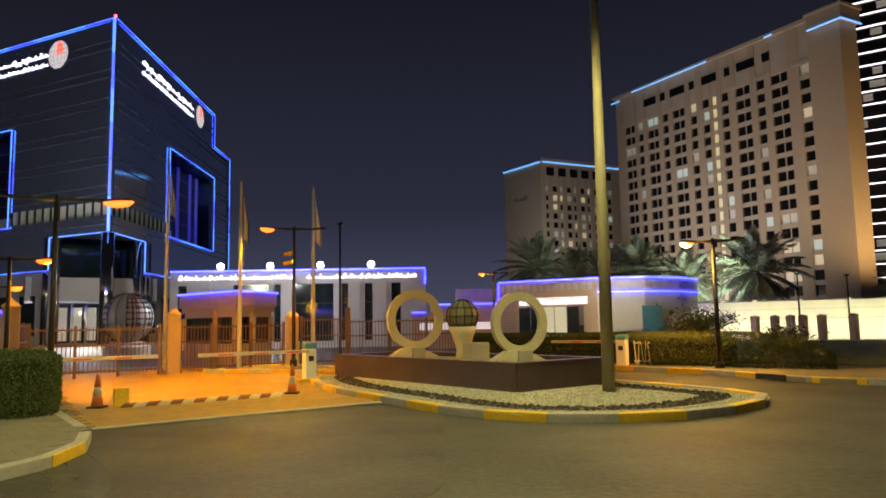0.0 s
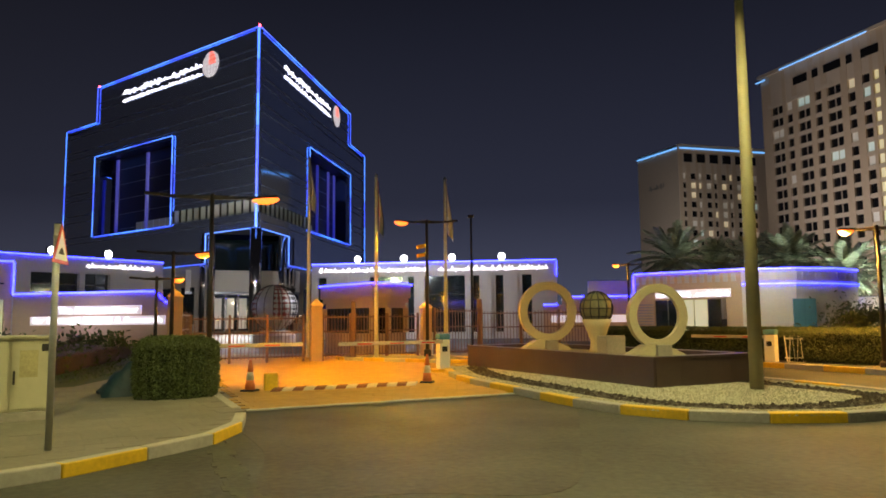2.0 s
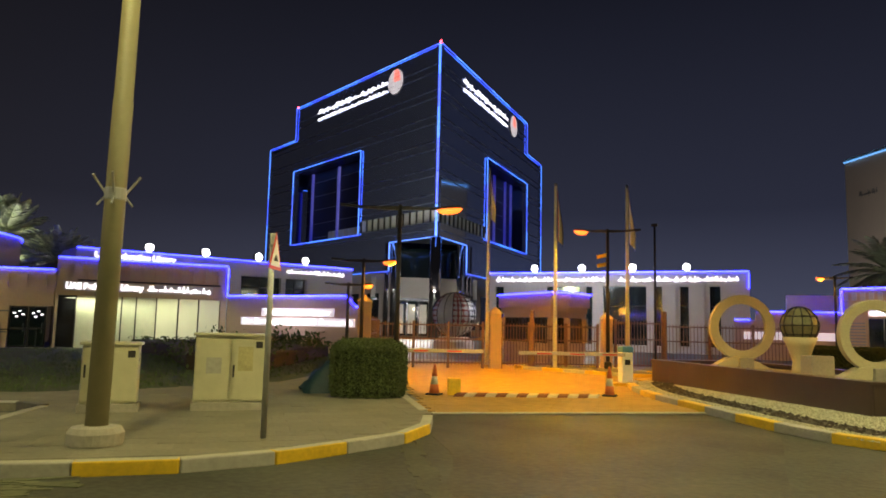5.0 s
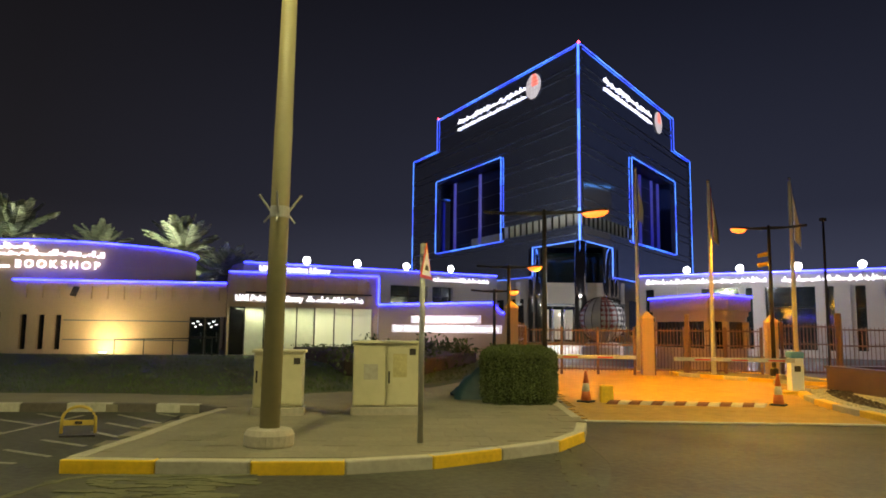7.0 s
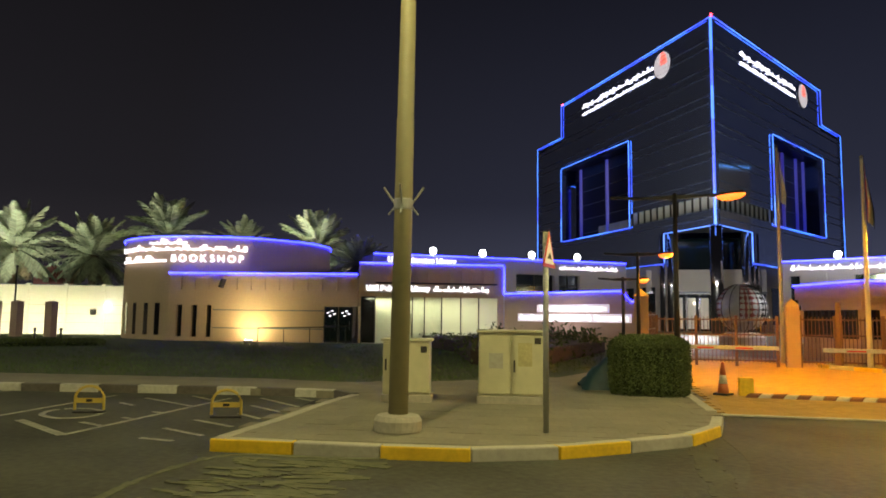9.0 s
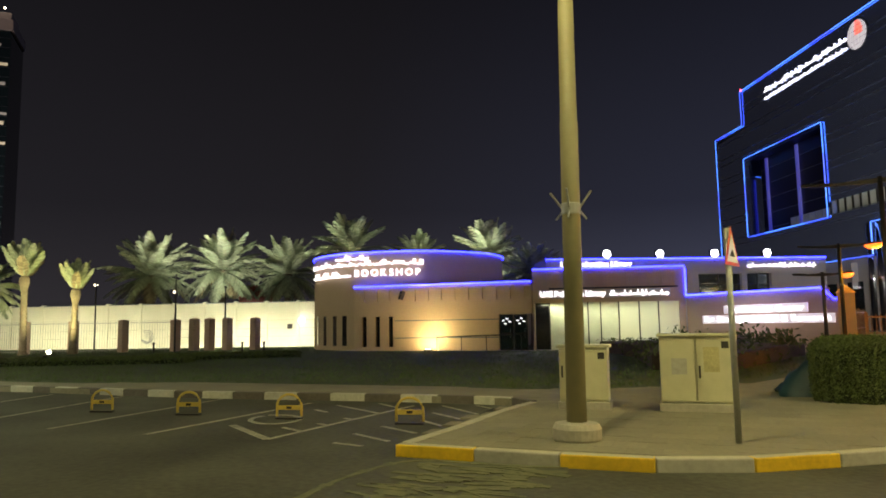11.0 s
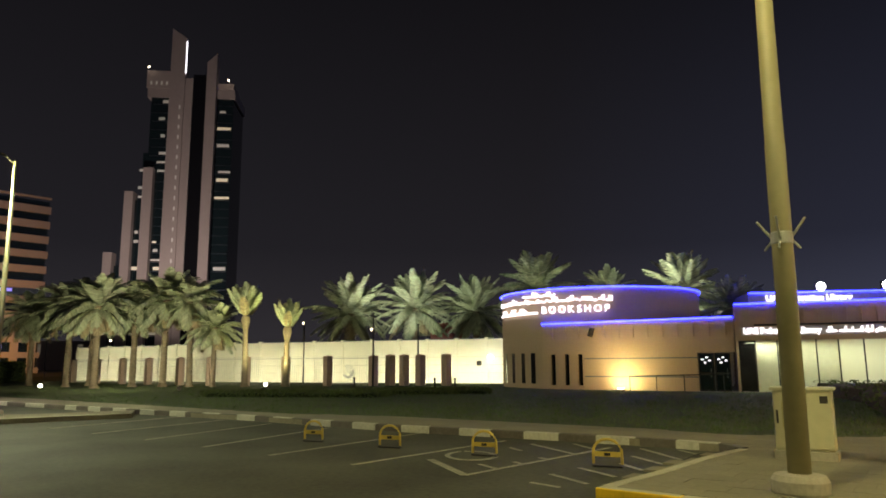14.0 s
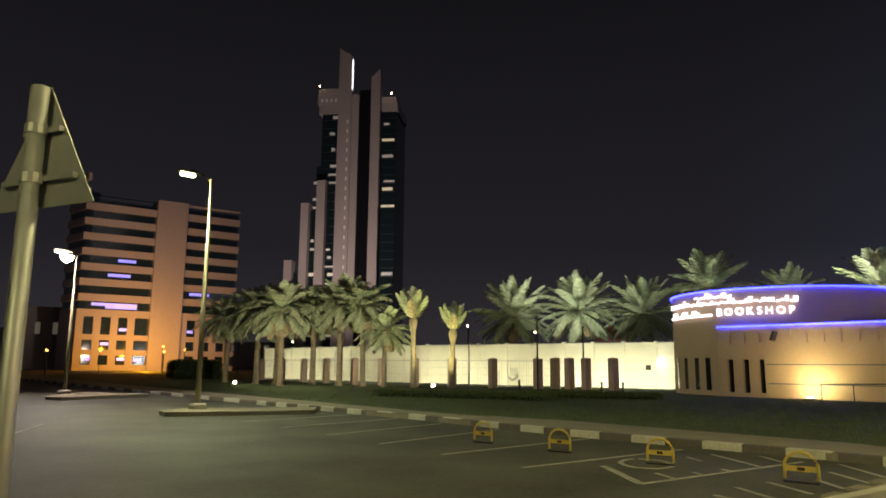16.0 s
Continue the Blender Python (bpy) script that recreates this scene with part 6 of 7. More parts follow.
for i, poly in enumerate([[(-27.8, -11.7), (-29.5, -7.35), (-31.4, -7.6), (-30.5, -9.8), (-30.2, -11.9), (-28.6, -12.2)], [(-41.0, -17.8), (-41.8, -17.9), (-43.4, -22.4), (-37.5, -20.8), (-36.8, -19.7)]]):
    solo("parking_island", Geo().prism(poly, 0, 0.14), M_PAVE, label="narrow concrete island under a lamp", category="traffic island", kind="structure")

# ---- on the pavement ----
def cabinet(m, w, d, h, label, doors=2):
    th = thing("utility_cabinet", m, label, "utility cabinet")
    part("plinth", Geo().box(-w / 2 - 0.03, w / 2 + 0.03, -d / 2 - 0.03, d / 2 + 0.03, 0, 0.14), M_CONCRETE, th, bevel=0.01)
    part("body", Geo().box(-w / 2, w / 2, -d / 2, d / 2, 0.14, h - 0.05), M_CABINET, th, bevel=0.012)
    part("roof", Geo().box(-w / 2 - 0.04, w / 2 + 0.04, -d / 2 - 0.05, d / 2 + 0.04, h - 0.05, h), M_CABINET, th, bevel=0.012)
    dw = w / doors
    for i in range(doors):
        x0 = -w / 2 + i * dw
        dr = part("door", Geo().box(x0 + 0.012, x0 + dw - 0.012, -d / 2 - 0.022, -d / 2 - 0.002, 0.18, h - 0.09), M_CABINET, th, bevel=0.006)
        if i == doors - 1:
            part("handle", Geo().box(x0 + 0.04, x0 + 0.07, -d / 2 - 0.05, -d / 2 - 0.022, 0.55, 0.75), M_DARK, dr, "dark lever handle")
            part("warning_plate", Geo().box(x0 + dw - 0.16, x0 + dw - 0.05, -d / 2 - 0.027, -d / 2 - 0.022, h - 0.24, h - 0.13), M_DARK, dr)
            part("faded_notice", Geo().box(x0 + 0.12, x0 + 0.36, -d / 2 - 0.026, -d / 2 - 0.022, h - 0.62, h - 0.22), M_NOTICE, dr, "faded yellow notice")
        elif doors > 1:
            part("faded_notice", Geo().box(x0 + 0.18, x0 + 0.42, -d / 2 - 0.026, -d / 2 - 0.022, h - 0.66, h - 0.4), M_KERB_G, dr, "faded grey notice")
    for z in (0.35, h - 0.3):
        part("hinge", Geo().tube([(-w / 2 + 0.005, -d / 2 - 0.02, z), (-w / 2 + 0.005, -d / 2 - 0.02, z + 0.1)], 0.012, 8), M_STEEL, th)
    for k in range(5):
        part("vent_slot", Geo().box(w / 2, w / 2 + 0.004, -0.1, 0.1, h - 0.3 + k * 0.03, h - 0.288 + k * 0.03), M_DARK, th)
    return th


m, n = wall_frame((-13.93, 5.74), (-13.1, 6.52))
cabinet(m @ pose(n / 2, 0.22, 0.13), n - 0.02, 0.42, 1.27, "cream two-door utility cabinet on a concrete plinth")
m, n = wall_frame((-15.1, 4.62), (-14.56, 5.15))
cabinet(m @ pose(n / 2, 0.2, 0.13), n + 0.06, 0.45, 1.1, "cream single-door utility cabinet behind the lamp", 1)


def warning_sign(at, z, face, label, h=2.62, side=0.6, r=0.038, bare=False):
    th = thing("road_sign", pose(at[0], at[1], z, 0, 0, face), label, "road sign")
    part("post", Geo().tube([(0, 0, 0), (0, 0, h)], r, 14), M_STEEL, th, smooth=True)
    s, hh = side / 2, side * 0.82
    zb = h + 0.02 - hh
    g = Geo()
    tri = [(-s, zb), (s, zb), (0, zb + hh)]
    g.add([(x, -0.05, z) for x, z in tri] + [(x, -0.044, z) for x, z in tri], [(0, 1, 2), (5, 4, 3), (0, 3, 4, 1), (1, 4, 5, 2), (2, 5, 3, 0)])
    plate = part("plate", g, M_RED if not bare else M_STEEL, th, "red-bordered triangular warning plate" if not bare else "bare grey triangular plate")
    k = 0.74
    cz = zb + hh / 3
    tri2 = [(x * k, cz + (z - cz) * k) for x, z in tri]
    part("plate_field", Geo().add([(x, -0.053, z) for x, z in tri2], [(0, 1, 2)]), M_WHITE, plate, "white field")
    part("plate_symbol", Geo().add([(-0.11, -0.055, zb + 0.11), (0.11, -0.055, zb + 0.11), (0.06, -0.055, zb + 0.16), (0, -0.055, zb + 0.2), (-0.06, -0.055, zb + 0.16)], [(0, 1, 2, 3, 4)]), M_BLACK, plate, "black hump symbol")
    tri3 = [(x, z) for x, z in tri]
    part("plate_back", Geo().add([(x, -0.0435, z) for x, z in tri3], [(2, 1, 0)]), M_STEEL, plate, "bare grey metal back")
    for dz in (0.1, 0.3):
        wdt = s * (1 - dz / hh) * 0.85
        part("back_rail", Geo().box(-wdt, wdt, -0.043, -0.02, zb + dz, zb + dz + 0.022), M_STEEL, plate)
        part("clamp", Geo().tube([(0, 0, zb + dz - 0.01), (0, 0, zb + dz + 0.03)], r + 0.006, 14), M_STEEL, plate)
    return th


warning_sign((-11.22, 4.24), 0.13, 113, "red and white triangular hump warning sign on a grey post")
warning_sign((-8.048, -4.76), 0.0, 245, "triangular road sign seen from its bare metal back", 2.72, 0.62, 0.036, True)


def u_bar(at, ang):
    th = thing("parking_barrier", pose(at[0], at[1], 0.0, 0, 0, ang), "yellow fold-down steel parking barrier", "parking barrier", group="parking barriers")
    pts = [(-0.225, 0, 0.05), (-0.225, 0, 0.23)] + [(-0.225 * math.cos(radians(a)), 0, 0.23 + 0.2 * math.sin(radians(a))) for a in range(15, 180, 15)] + [(0.225, 0, 0.23), (0.225, 0, 0.05)]
    part("hoop", Geo().tube(pts, 0.023, 10), M_YELLOW, th, smooth=True)
    part("plate", Geo().box(-0.2, 0.2, -0.012, 0.012, 0.16, 0.24), M_YELLOW, th, "yellow cross plate", bevel=0.006)
    part("reflector", Geo().box(-0.05, 0.05, -0.018, -0.0125, 0.178, 0.222), M_DARK, th)
    part("base", Geo().box(-0.24, 0.24, -0.05, 0.05, 0, 0.03), M_DARK, th, bevel=0.008)
    return th


for x, y in [(-20.95, -2.20), (-19.38, -0.81), (-17.7, 0.62), (-15.86, 2.09)]:
    u_bar((x, y), 52)

# ---- flags ----
def flagpole(at, h, z, material, colours, label, drop):
    th = thing("flagpole", pose(at[0], at[1], z), label, "flagpole")
    part("pole", Geo().tube([(0, 0, 0), (0, 0, h)], [0.09, 0.05], 12), material, th, smooth=True)
    part("finial", Geo().lathe([(0.03, h), (0.07, h + 0.06), (0.02, h + 0.13)], 10), M_STEEL, th, smooth=True)
    fl_ = part("flag", flag_cloth(h, drop, colours), [M_RED, M_GREEN, M_WHITE, M_BLACK], th, "limp hanging flag")
    return th


def flag_cloth(h, drop, cols):
    g = Geo()
    n, rows = 12, 16
    rnd = random.Random(int(h * 100))
    for r in range(rows + 1):
        f = r / rows
        w = 0.08 + 0.26 * min(1, f * 1.6)
        for k in range(n + 1):
            u = k / n
            g.v.append((0.07 + u * w * 0.8, 0.09 * math.sin(u * 9 + f * 2) * (0.4 + f), h - 0.15 - drop * f - 0.35 * u * drop * (1 - 0.4 * f)))
    for r in range(rows):
        for k in range(n):
            a = r * (n + 1) + k
            g.f.append((a, a + 1, a + n + 2, a + n + 1))
            g.m.append(cols[min(len(cols) - 1, int(k / n * len(cols)))])
    return g


flagpole((-16.3, 24.6), 8.3, 0.0, M_WHITE, [2, 2], "tall white flagpole with a limp flag behind the pillar", 1.9)
flagpole((-12.96, 23.2), 7.0, 0.1, M_WHITE, [0, 2, 3], "white flagpole with a limp striped flag", 1.9)
flagpole((-10.55, 24.9), 7.1, 0.1, M_WHITE, [2, 2], "white flagpole with a limp white flag", 2.0)

# ---- hedges ----
def hedge(name, poly, z0, z1, count, label, seed, leaf=0.05, round_top=0.12, low_end=None, core=None, core_mat=None):
    """A clipped hedge: a core coloured dark for inner shade and a skin of small leaves."""
    rnd = random.Random(seed)
    th = thing(name, Matrix.Identity(4), label, "hedge")
    c = Vector((sum(p[0] for p in poly) / len(poly), sum(p[1] for p in poly) / len(poly)))
    def sc(k):
        return [tuple(c + (Vector(p) - c) * k) for p in poly]
    part("core", Geo().prism(core or sc(0.93), z0, z1 - 0.1), core_mat or M_HEDGE_SHADE, th, bevel=0.1, segs=3)
    edges = list(zip(poly, poly[1:] + poly[:1]))
    lens = [math.hypot(b[0] - a[0], b[1] - a[1]) * (z1 - z0) for a, b in edges]
    xs_, ys_ = [p[0] for p in poly], [p[1] for p in poly]
    area = abs(sum(a[0] * b[1] - b[0] * a[1] for a, b in edges)) / 2
    total = sum(lens) + area
    g = Geo()
    def inside(x, y):
        r = False
        for a, b in edges:
            if (a[1] > y) != (b[1] > y) and x < (b[0] - a[0]) * (y - a[1]) / (b[1] - a[1]) + a[0]:
                r = not r
        return r
    for i in range(count):
        q = rnd.uniform(0, total)
        if q < area:
            while True:
                x, y = rnd.uniform(min(xs_), max(xs_)), rnd.uniform(min(ys_), max(ys_))
                if inside(x, y):
                    break
            d = min(abs((b[0] - a[0]) * (a[1] - y) - (a[0] - x) * (b[1] - a[1])) / max(0.01, math.hypot(b[0] - a[0], b[1] - a[1])) for a, b in edges)
            p = Vector((x, y, z1 - round_top * max(0, 1 - d / 0.25) ** 2 + rnd.gauss(0, 0.02)))
        else:
            q -= area
            for (a, b), ln in zip(edges, lens):
                if q < ln:
                    break
                q -= ln
            u, v = rnd.random(), rnd.random()
            out = Vector((b[1] - a[1], a[0] - b[0])).normalized()
            bulge = 0.03 * math.sin(u * 9 + seed) + rnd.gauss(0, 0.02) - round_top * max(0, (v - 0.85) / 0.15) ** 2 - 0.05 * max(0, (0.2 - v) / 0.2)
            mid_ = Vector((a[0] + (b[0] - a[0]) * u, a[1] + (b[1] - a[1]) * u))
            if (mid_ + out - c).length < (mid_ - out - c).length:
                out = -out
            mid_ += out * bulge
            p = Vector((mid_.x, mid_.y, z0 + (z1 - z0) * v))
        if low_end:
            q = min(1.0, math.hypot(p.x - low_end[0], p.y - low_end[1]) / low_end[2])
            p.z = z0 + (p.z - z0) * (0.3 + 0.7 * math.sin(q * math.pi / 2) ** 0.8)
        d1 = Vector((rnd.gauss(0, 1), rnd.gauss(0, 1), rnd.gauss(0, 1))).normalized()
        d2 = d1.orthogonal().normalized()
        s = leaf * rnd.uniform(0.6, 1.3)
        g.add([p - d1 * s, p + d2 * s * 0.45, p + d1 * s, p - d2 * s * 0.45], [(0, 1, 2, 3)])
    tagged(part("leaves", g, M_LEAF, th), kind="stuff")
    return th


hedge("box_hedge", [(-13.35, 8.86), (-12.95, 8.84), (-12.42, 9.12), (-12.12, 9.5), (-12.3, 10.0), (-13.0, 10.3), (-13.6, 10.05), (-13.62, 9.3)], 0.15, 1.26, 30000, "square clipped green hedge on the pavement", 2, 0.024, 0.2)
hedge("long_hedge", [(0.8, 21.6), (1.5, 20.2), (4.6, 17.4), (5.6, 16.9), (6.0, 18.2), (5.0, 19.6), (2.0, 22.6), (-4.0, 28.0), (-4.5, 27.2)], 0.13, 1.14, 52000, "long clipped green hedge beside the reception drive", 3, 0.034, 0.3, (5.7, 17.2, 3.2), [(1.0, 21.6), (1.6, 20.5), (3.6, 18.7), (3.9, 19.9), (1.8, 22.2), (-3.9, 27.5), (-4.2, 27.2)])
hedge("low_hedge", [(-20.9, 12.4), (-18.8, 13.6), (-23.4, 24.0), (-31.6, 24.6), (-33.6, 21.2), (-27.0, 17.5)], 0.1, 0.74, 900, "dark raised soil bed with sparse plants before the sign wall", 4, 0.08, core_mat=M_BANK)
hedge("low_hedge", [(-41.0, -6.5), (-37.2, 1.7), (-38.6, 2.3), (-42.6, -6.0)], 0.1, 0.4, 5000, "low strip of dark ground cover on the lawn", 5, 0.07)
hedge("low_hedge", [(-40.6, 0.6), (-39.3, 7.4), (-40.6, 7.8), (-42.2, 0.9)], 0.1, 0.38, 4000, "low strip of dark ground cover on the lawn", 6, 0.07)
def bush(at, rx, ry, h, count, label, seed, leaf=0.08, z=0.12):
    """A loose shrub: stems and a ragged crown of leaves."""
    rnd = random.Random(seed)
    th = thing("shrub", pose(at[0], at[1], z), label, "shrub")
    for k in range(7):
        a = rnd.uniform(0, 6.28)
        part("stem", Geo().tube([(0, 0, 0), (rx * 0.3 * math.cos(a), ry * 0.3 * math.sin(a), h * 0.45), (rx * 0.7 * math.cos(a), ry * 0.7 * math.sin(a), h * 0.8)], [0.03, 0.02, 0.008], 6), M_TRUNK, th)
    g = Geo()
    clumps = [(rnd.gauss(0, 0.45) * rx, rnd.gauss(0, 0.45) * ry, h * rnd.uniform(0.3, 0.95), rnd.uniform(0.15, 0.4)) for k in range(26)]
    for i in range(count):
        cx0, cy0, cz0, r = clumps[i % len(clumps)]
        p = Vector((cx0 + rnd.gauss(0, r), cy0 + rnd.gauss(0, r), max(0.05, cz0 + rnd.gauss(0, r * 0.6))))
        d1 = Vector((rnd.gauss(0, 1), rnd.gauss(0, 1), rnd.gauss(0.3, 1))).normalized()
        d2 = d1.orthogonal().normalized()
        s = leaf * rnd.uniform(0.6, 1.3)
        g.add([p - d1 * s, p + d2 * s * 0.4, p + d1 * s, p - d2 * s * 0.4], [(0, 1, 2, 3)])
    tagged(part("leaves", g, M_LEAF, th), kind="stuff")
    return th


bush((4.6, 24.6), 1.4, 1.0, 1.75, 3600, "loose bushy shrub behind the long hedge", 7)
bush((7.6, 24.2), 0.9, 0.8, 1.0, 1500, "small loose shrub behind the long hedge", 9)
for bx, by in [(-24.5, 22.6), (-26.3, 23.4), (-28.4, 22.0), (-22.2, 20.6)]:
    bush((bx, by), 0.5, 0.5, 0.4, 110, "sparse spiky plant in the dark bed", int(bx * -10), 0.12, 0.62)
hedge("shrub", [(-86, -34), (-78, -30), (-80, -26), (-88, -29)], 0.1, 2.0, 3000, "dark shrubs at the end of the lawn", 8, 0.16, 0.8)

# tarpaulin heap beside the clipped hedge
M_TARP = mat("teal_tarpaulin", (0.01, 0.035, 0.045), 0.55, grain=9, vary=0.3, bump=0.4, coarse=1.2)
tarp_frame, tarp_n = wall_frame((-14.17, 9.08), (-13.68, 9.55))
tarp = Geo()
tarp_rnd = random.Random(17)
for i in range(9):
    for j in range(7):
        u, v = i / 8, j / 6
        top = (0.08 + 0.7 * u ** 0.8) * math.sin(math.pi * min(1.0, 0.1 + 0.9 * v)) ** 0.6 if 0 < v < 1 else 0.0
        tarp.v.append((u * tarp_n + tarp_rnd.gauss(0, 0.015), v * 0.9 + tarp_rnd.gauss(0, 0.015), max(0.0, top + tarp_rnd.gauss(0, 0.02))))
for i in range(8):
    for j in range(6):
        a = i * 7 + j
        tarp.f.append((a, a + 7, a + 8, a + 1))
        tarp.m.append(0)
solo("tarpaulin", tarp, M_TARP, tarp_frame @ pose(0, 0, 0.14), "dark teal tarpaulin draped over a heap beside the hedge", "tarpaulin", smooth=True)

# ---- perimeter walls ----
def boundary(line, h, label, panel=2.6):
    th = thing("perimeter_wall", Matrix.Identity(4), label, "wall")
    for a, b in zip(line, line[1:]):
        m, n = wall_frame(a, b)
        k = max(1, round(n / panel))
        for i in range(k):
            ob = part("wall_panel", Geo().box(i * n / k + 0.01, (i + 1) * n / k - 0.01, 0, 0.25, 0, h), M_WALL_CREAM, th)
            ob.matrix_local = m
            ob = part("pilaster", Geo().box(i * n / k - 0.12, i * n / k + 0.12, -0.07, 0.3, 0, h + 0.12), M_WALL_CREAM, th)
            ob.matrix_local = m
        ob = part("coping", Geo().box(0, n, -0.05, 0.3, h, h + 0.06), M_LEDGE, th)
        ob.matrix_local = m
        for z in (0.9, 1.5, 2.1):
            ob = part("groove", Geo().box(0, n, -0.006, 0.0, z, z + 0.02), M_CONCRETE, th)
            ob.matrix_local = m
    return th


boundary([(-86.0, -23.0), (-70.5, -6.5), (-62.5, 4.6), (-55.5, 14.6)], 3.45, "floodlit cream perimeter wall with pilasters")
boundary([(11.6, 45.6), (14.9, 43.4), (22.0, 39.6), (46.0, 27.0)], 2.62, "floodlit cream perimeter wall with pilasters")


def fence_pillars(line, h, w, label):
    """Rose pillars with slender railings between them."""
    for i, p in enumerate(line):
        pillar(p, h + 0.1, w, label, "fence pillars", M_WALL_PINK, 0.1)
    for a, b in zip(line, line[1:]):
        m, n = wall_frame(a, b)
        th = thing("garden_railing", m, "slender grey railing between fence pillars", "fence", group="garden railings")
        for z in (0.25, h - 0.25):
            part("rail", Geo().box(0, n, -0.015, 0.015, z, z + 0.03), M_STEEL, th)
        g = Geo()
        k = int(n / 0.16)
        for i in range(1, k):
            g.box(n * i / k - 0.008, n * i / k + 0.008, -0.008, 0.008, 0.1, h - 0.05)
        tagged(part("railing_infill", g, M_STEEL, th), kind="stuff")


fence_pillars([(-76.0, -20.8), (-72.0, -17.9), (-68.5, -15.2), (-65.4, -12.7), (-62.6, -10.0), (-60.3, -7.6), (-58.2, -5.0), (-56.8, -2.25), (-55.6, 0.6), (-54.5, 3.65)], 2.25, 0.48, "square rose stone fence pillar")
for p in [(-54.9, 4.9), (-54.4, 5.8), (-54.1, 6.9), (-52.6, 8.4)]:
    pillar(p, 2.4, 0.5, "square rose stone fence pillar", "fence pillars", M_WALL_PINK, 0.1)
fence_pillars([(13.9, 41.2), (14.9, 40.7), (15.7, 40.35), (16.3, 40.05), (17.2, 39.6), (18.65, 38.8), (21.5, 37.2), (26.0, 34.8)], 1.75, 0.4, "square rose stone fence pillar")
for x, y in [(-60.0, 8.2), (-57.59, 12.37)]:
    ob = thing("wall_box", pose(x + 0.35, y - 0.25, 1.45, 0, 0, 54), "small dark box on the perimeter wall", "junction box")
    part("box_body", Geo().box(-0.18, 0.18, -0.12, 0.0, 0, 0.36), M_DARK, ob, bevel=0.01)
wl_ = thing("wall_light", pose(-56.6, 12.8, 1.9, 0, 0, 54), "blazing white light on the perimeter wall", "wall light")
part("lens", Geo().lathe([(0.05, 0), (0.2, 0.05), (0.2, 0.25), (0.05, 0.3)], 12), E_FLOOD, wl_)

we = thing("wall_emblem", pose(-63.55, 2.84, 1.0, 0, 0, 54.2), "faint round grey emblem on the perimeter wall", "emblem")
for k in range(4):
    r = 0.5 - 0.1 * k
    part("emblem_ring", Geo().tube([(r * math.cos(radians(a)), -0.02, r * math.sin(radians(a)) - 0.06 * k) for a in range(200, 500, 15)], 0.028, 6), M_STEEL, we)
for x, y in [(-48.7, 6.7), (-47.9, 7.8), (-53.2, 2.2)]:
    bo = thing("bollard", pose(x, y, 0.1), "short dark garden bollard on the lawn", "bollard", group="lawn bollards")
    part("shaft", Geo().tube([(0, 0, 0), (0, 0, 0.55)], 0.06, 10), M_DARK, bo, smooth=True)
    part("cap", Geo().lathe([(0.08, 0.55), (0.08, 0.62), (0.03, 0.66)], 12), M_DARK, bo)

# slim dark poles along the wall
for x, y, h in [(-57.5, -1.0, 4.6), (-53.6, 3.5, 5.0), (-54.4, 6.8, 4.3), (16.6, 41.0, 4.2), (19.0, 39.8, 4.0), (-9.9, 27.6, 6.0)]:
    th = thing("slim_pole", pose(x, y, 0.0), "slim dark metal pole", "pole", group="slim poles")
    part("shaft", Geo().tube([(0, 0, 0), (0, 0, h)], [0.06, 0.045], 10), M_DARK, th, smooth=True)
    part("cap", Geo().box(-0.12, 0.12, -0.06, 0.06, h, h + 0.12), M_DARK, th)

# ---- palms ----
def crown_mesh(seed, count, length, rise, droop, leaflets=26):
    """Fronds with rows of narrow leaflets, all in one mesh."""
    rnd = random.Random(seed)
    g = Geo()
    for i in range(count):
        az = i * 2.39996 + rnd.uniform(-0.2, 0.2)
        f = i / (count - 1)
        el = radians(rise[0] + (rise[1] - rise[0]) * f + rnd.uniform(-8, 8))
        ln = length * rnd.uniform(0.85, 1.1) * (0.8 + 0.2 * math.sin(math.pi * f))
        p = Vector((0, 0, 0))
        d = Vector((math.cos(az) * math.cos(el), math.sin(az) * math.cos(el), math.sin(el)))
        side0 = Vector((-math.sin(az), math.cos(az), 0))
        pts = []
        n = 9
        for k in range(n + 1):
            pts.append(p.copy())
            p = p + d * (ln / n)
            d = (d + Vector((0, 0, -droop * (0.6 + k / n) / n))).normalized()
        for k in range(n):
            w = 0.035 * (1 - k / n) + 0.008
            g.add([pts[k] - side0 * w, pts[k] + side0 * w, pts[k + 1] + side0 * w * 0.8, pts[k + 1] - side0 * w * 0.8], [(0, 1, 2, 3)], 1 if f < 0.06 else 0)
        for q in range(leaflets):
            u = 0.12 + 0.88 * q / (leaflets - 1)
            kk = min(n - 1, int(u * n))
            base = pts[kk].lerp(pts[kk + 1], u * n - kk)
            fwd = (pts[kk + 1] - pts[kk]).normalized()
            up = side0.cross(fwd)
            ll = 0.62 * length / 3 * math.sin(math.pi * min(1, 0.12 + 0.84 * u)) ** 0.7 + 0.06
            for sgn in (-1, 1):
                dirn = (side0 * sgn * 0.75 + fwd * 0.75 + up * rnd.uniform(0.0, 0.4)).normalized()
                tip = base + dirn * ll + Vector((0, 0, -0.12 * ll))
                wv = fwd * 0.058
                g.add([base - wv, base + wv, base.lerp(tip, 0.6) + wv * 0.8, tip, base.lerp(tip, 0.6) - wv * 0.8], [(0, 1, 2, 3, 4)], 1 if f < 0.05 else 0)
    return g.mesh("crown", [M_FROND, M_FROND_DRY])


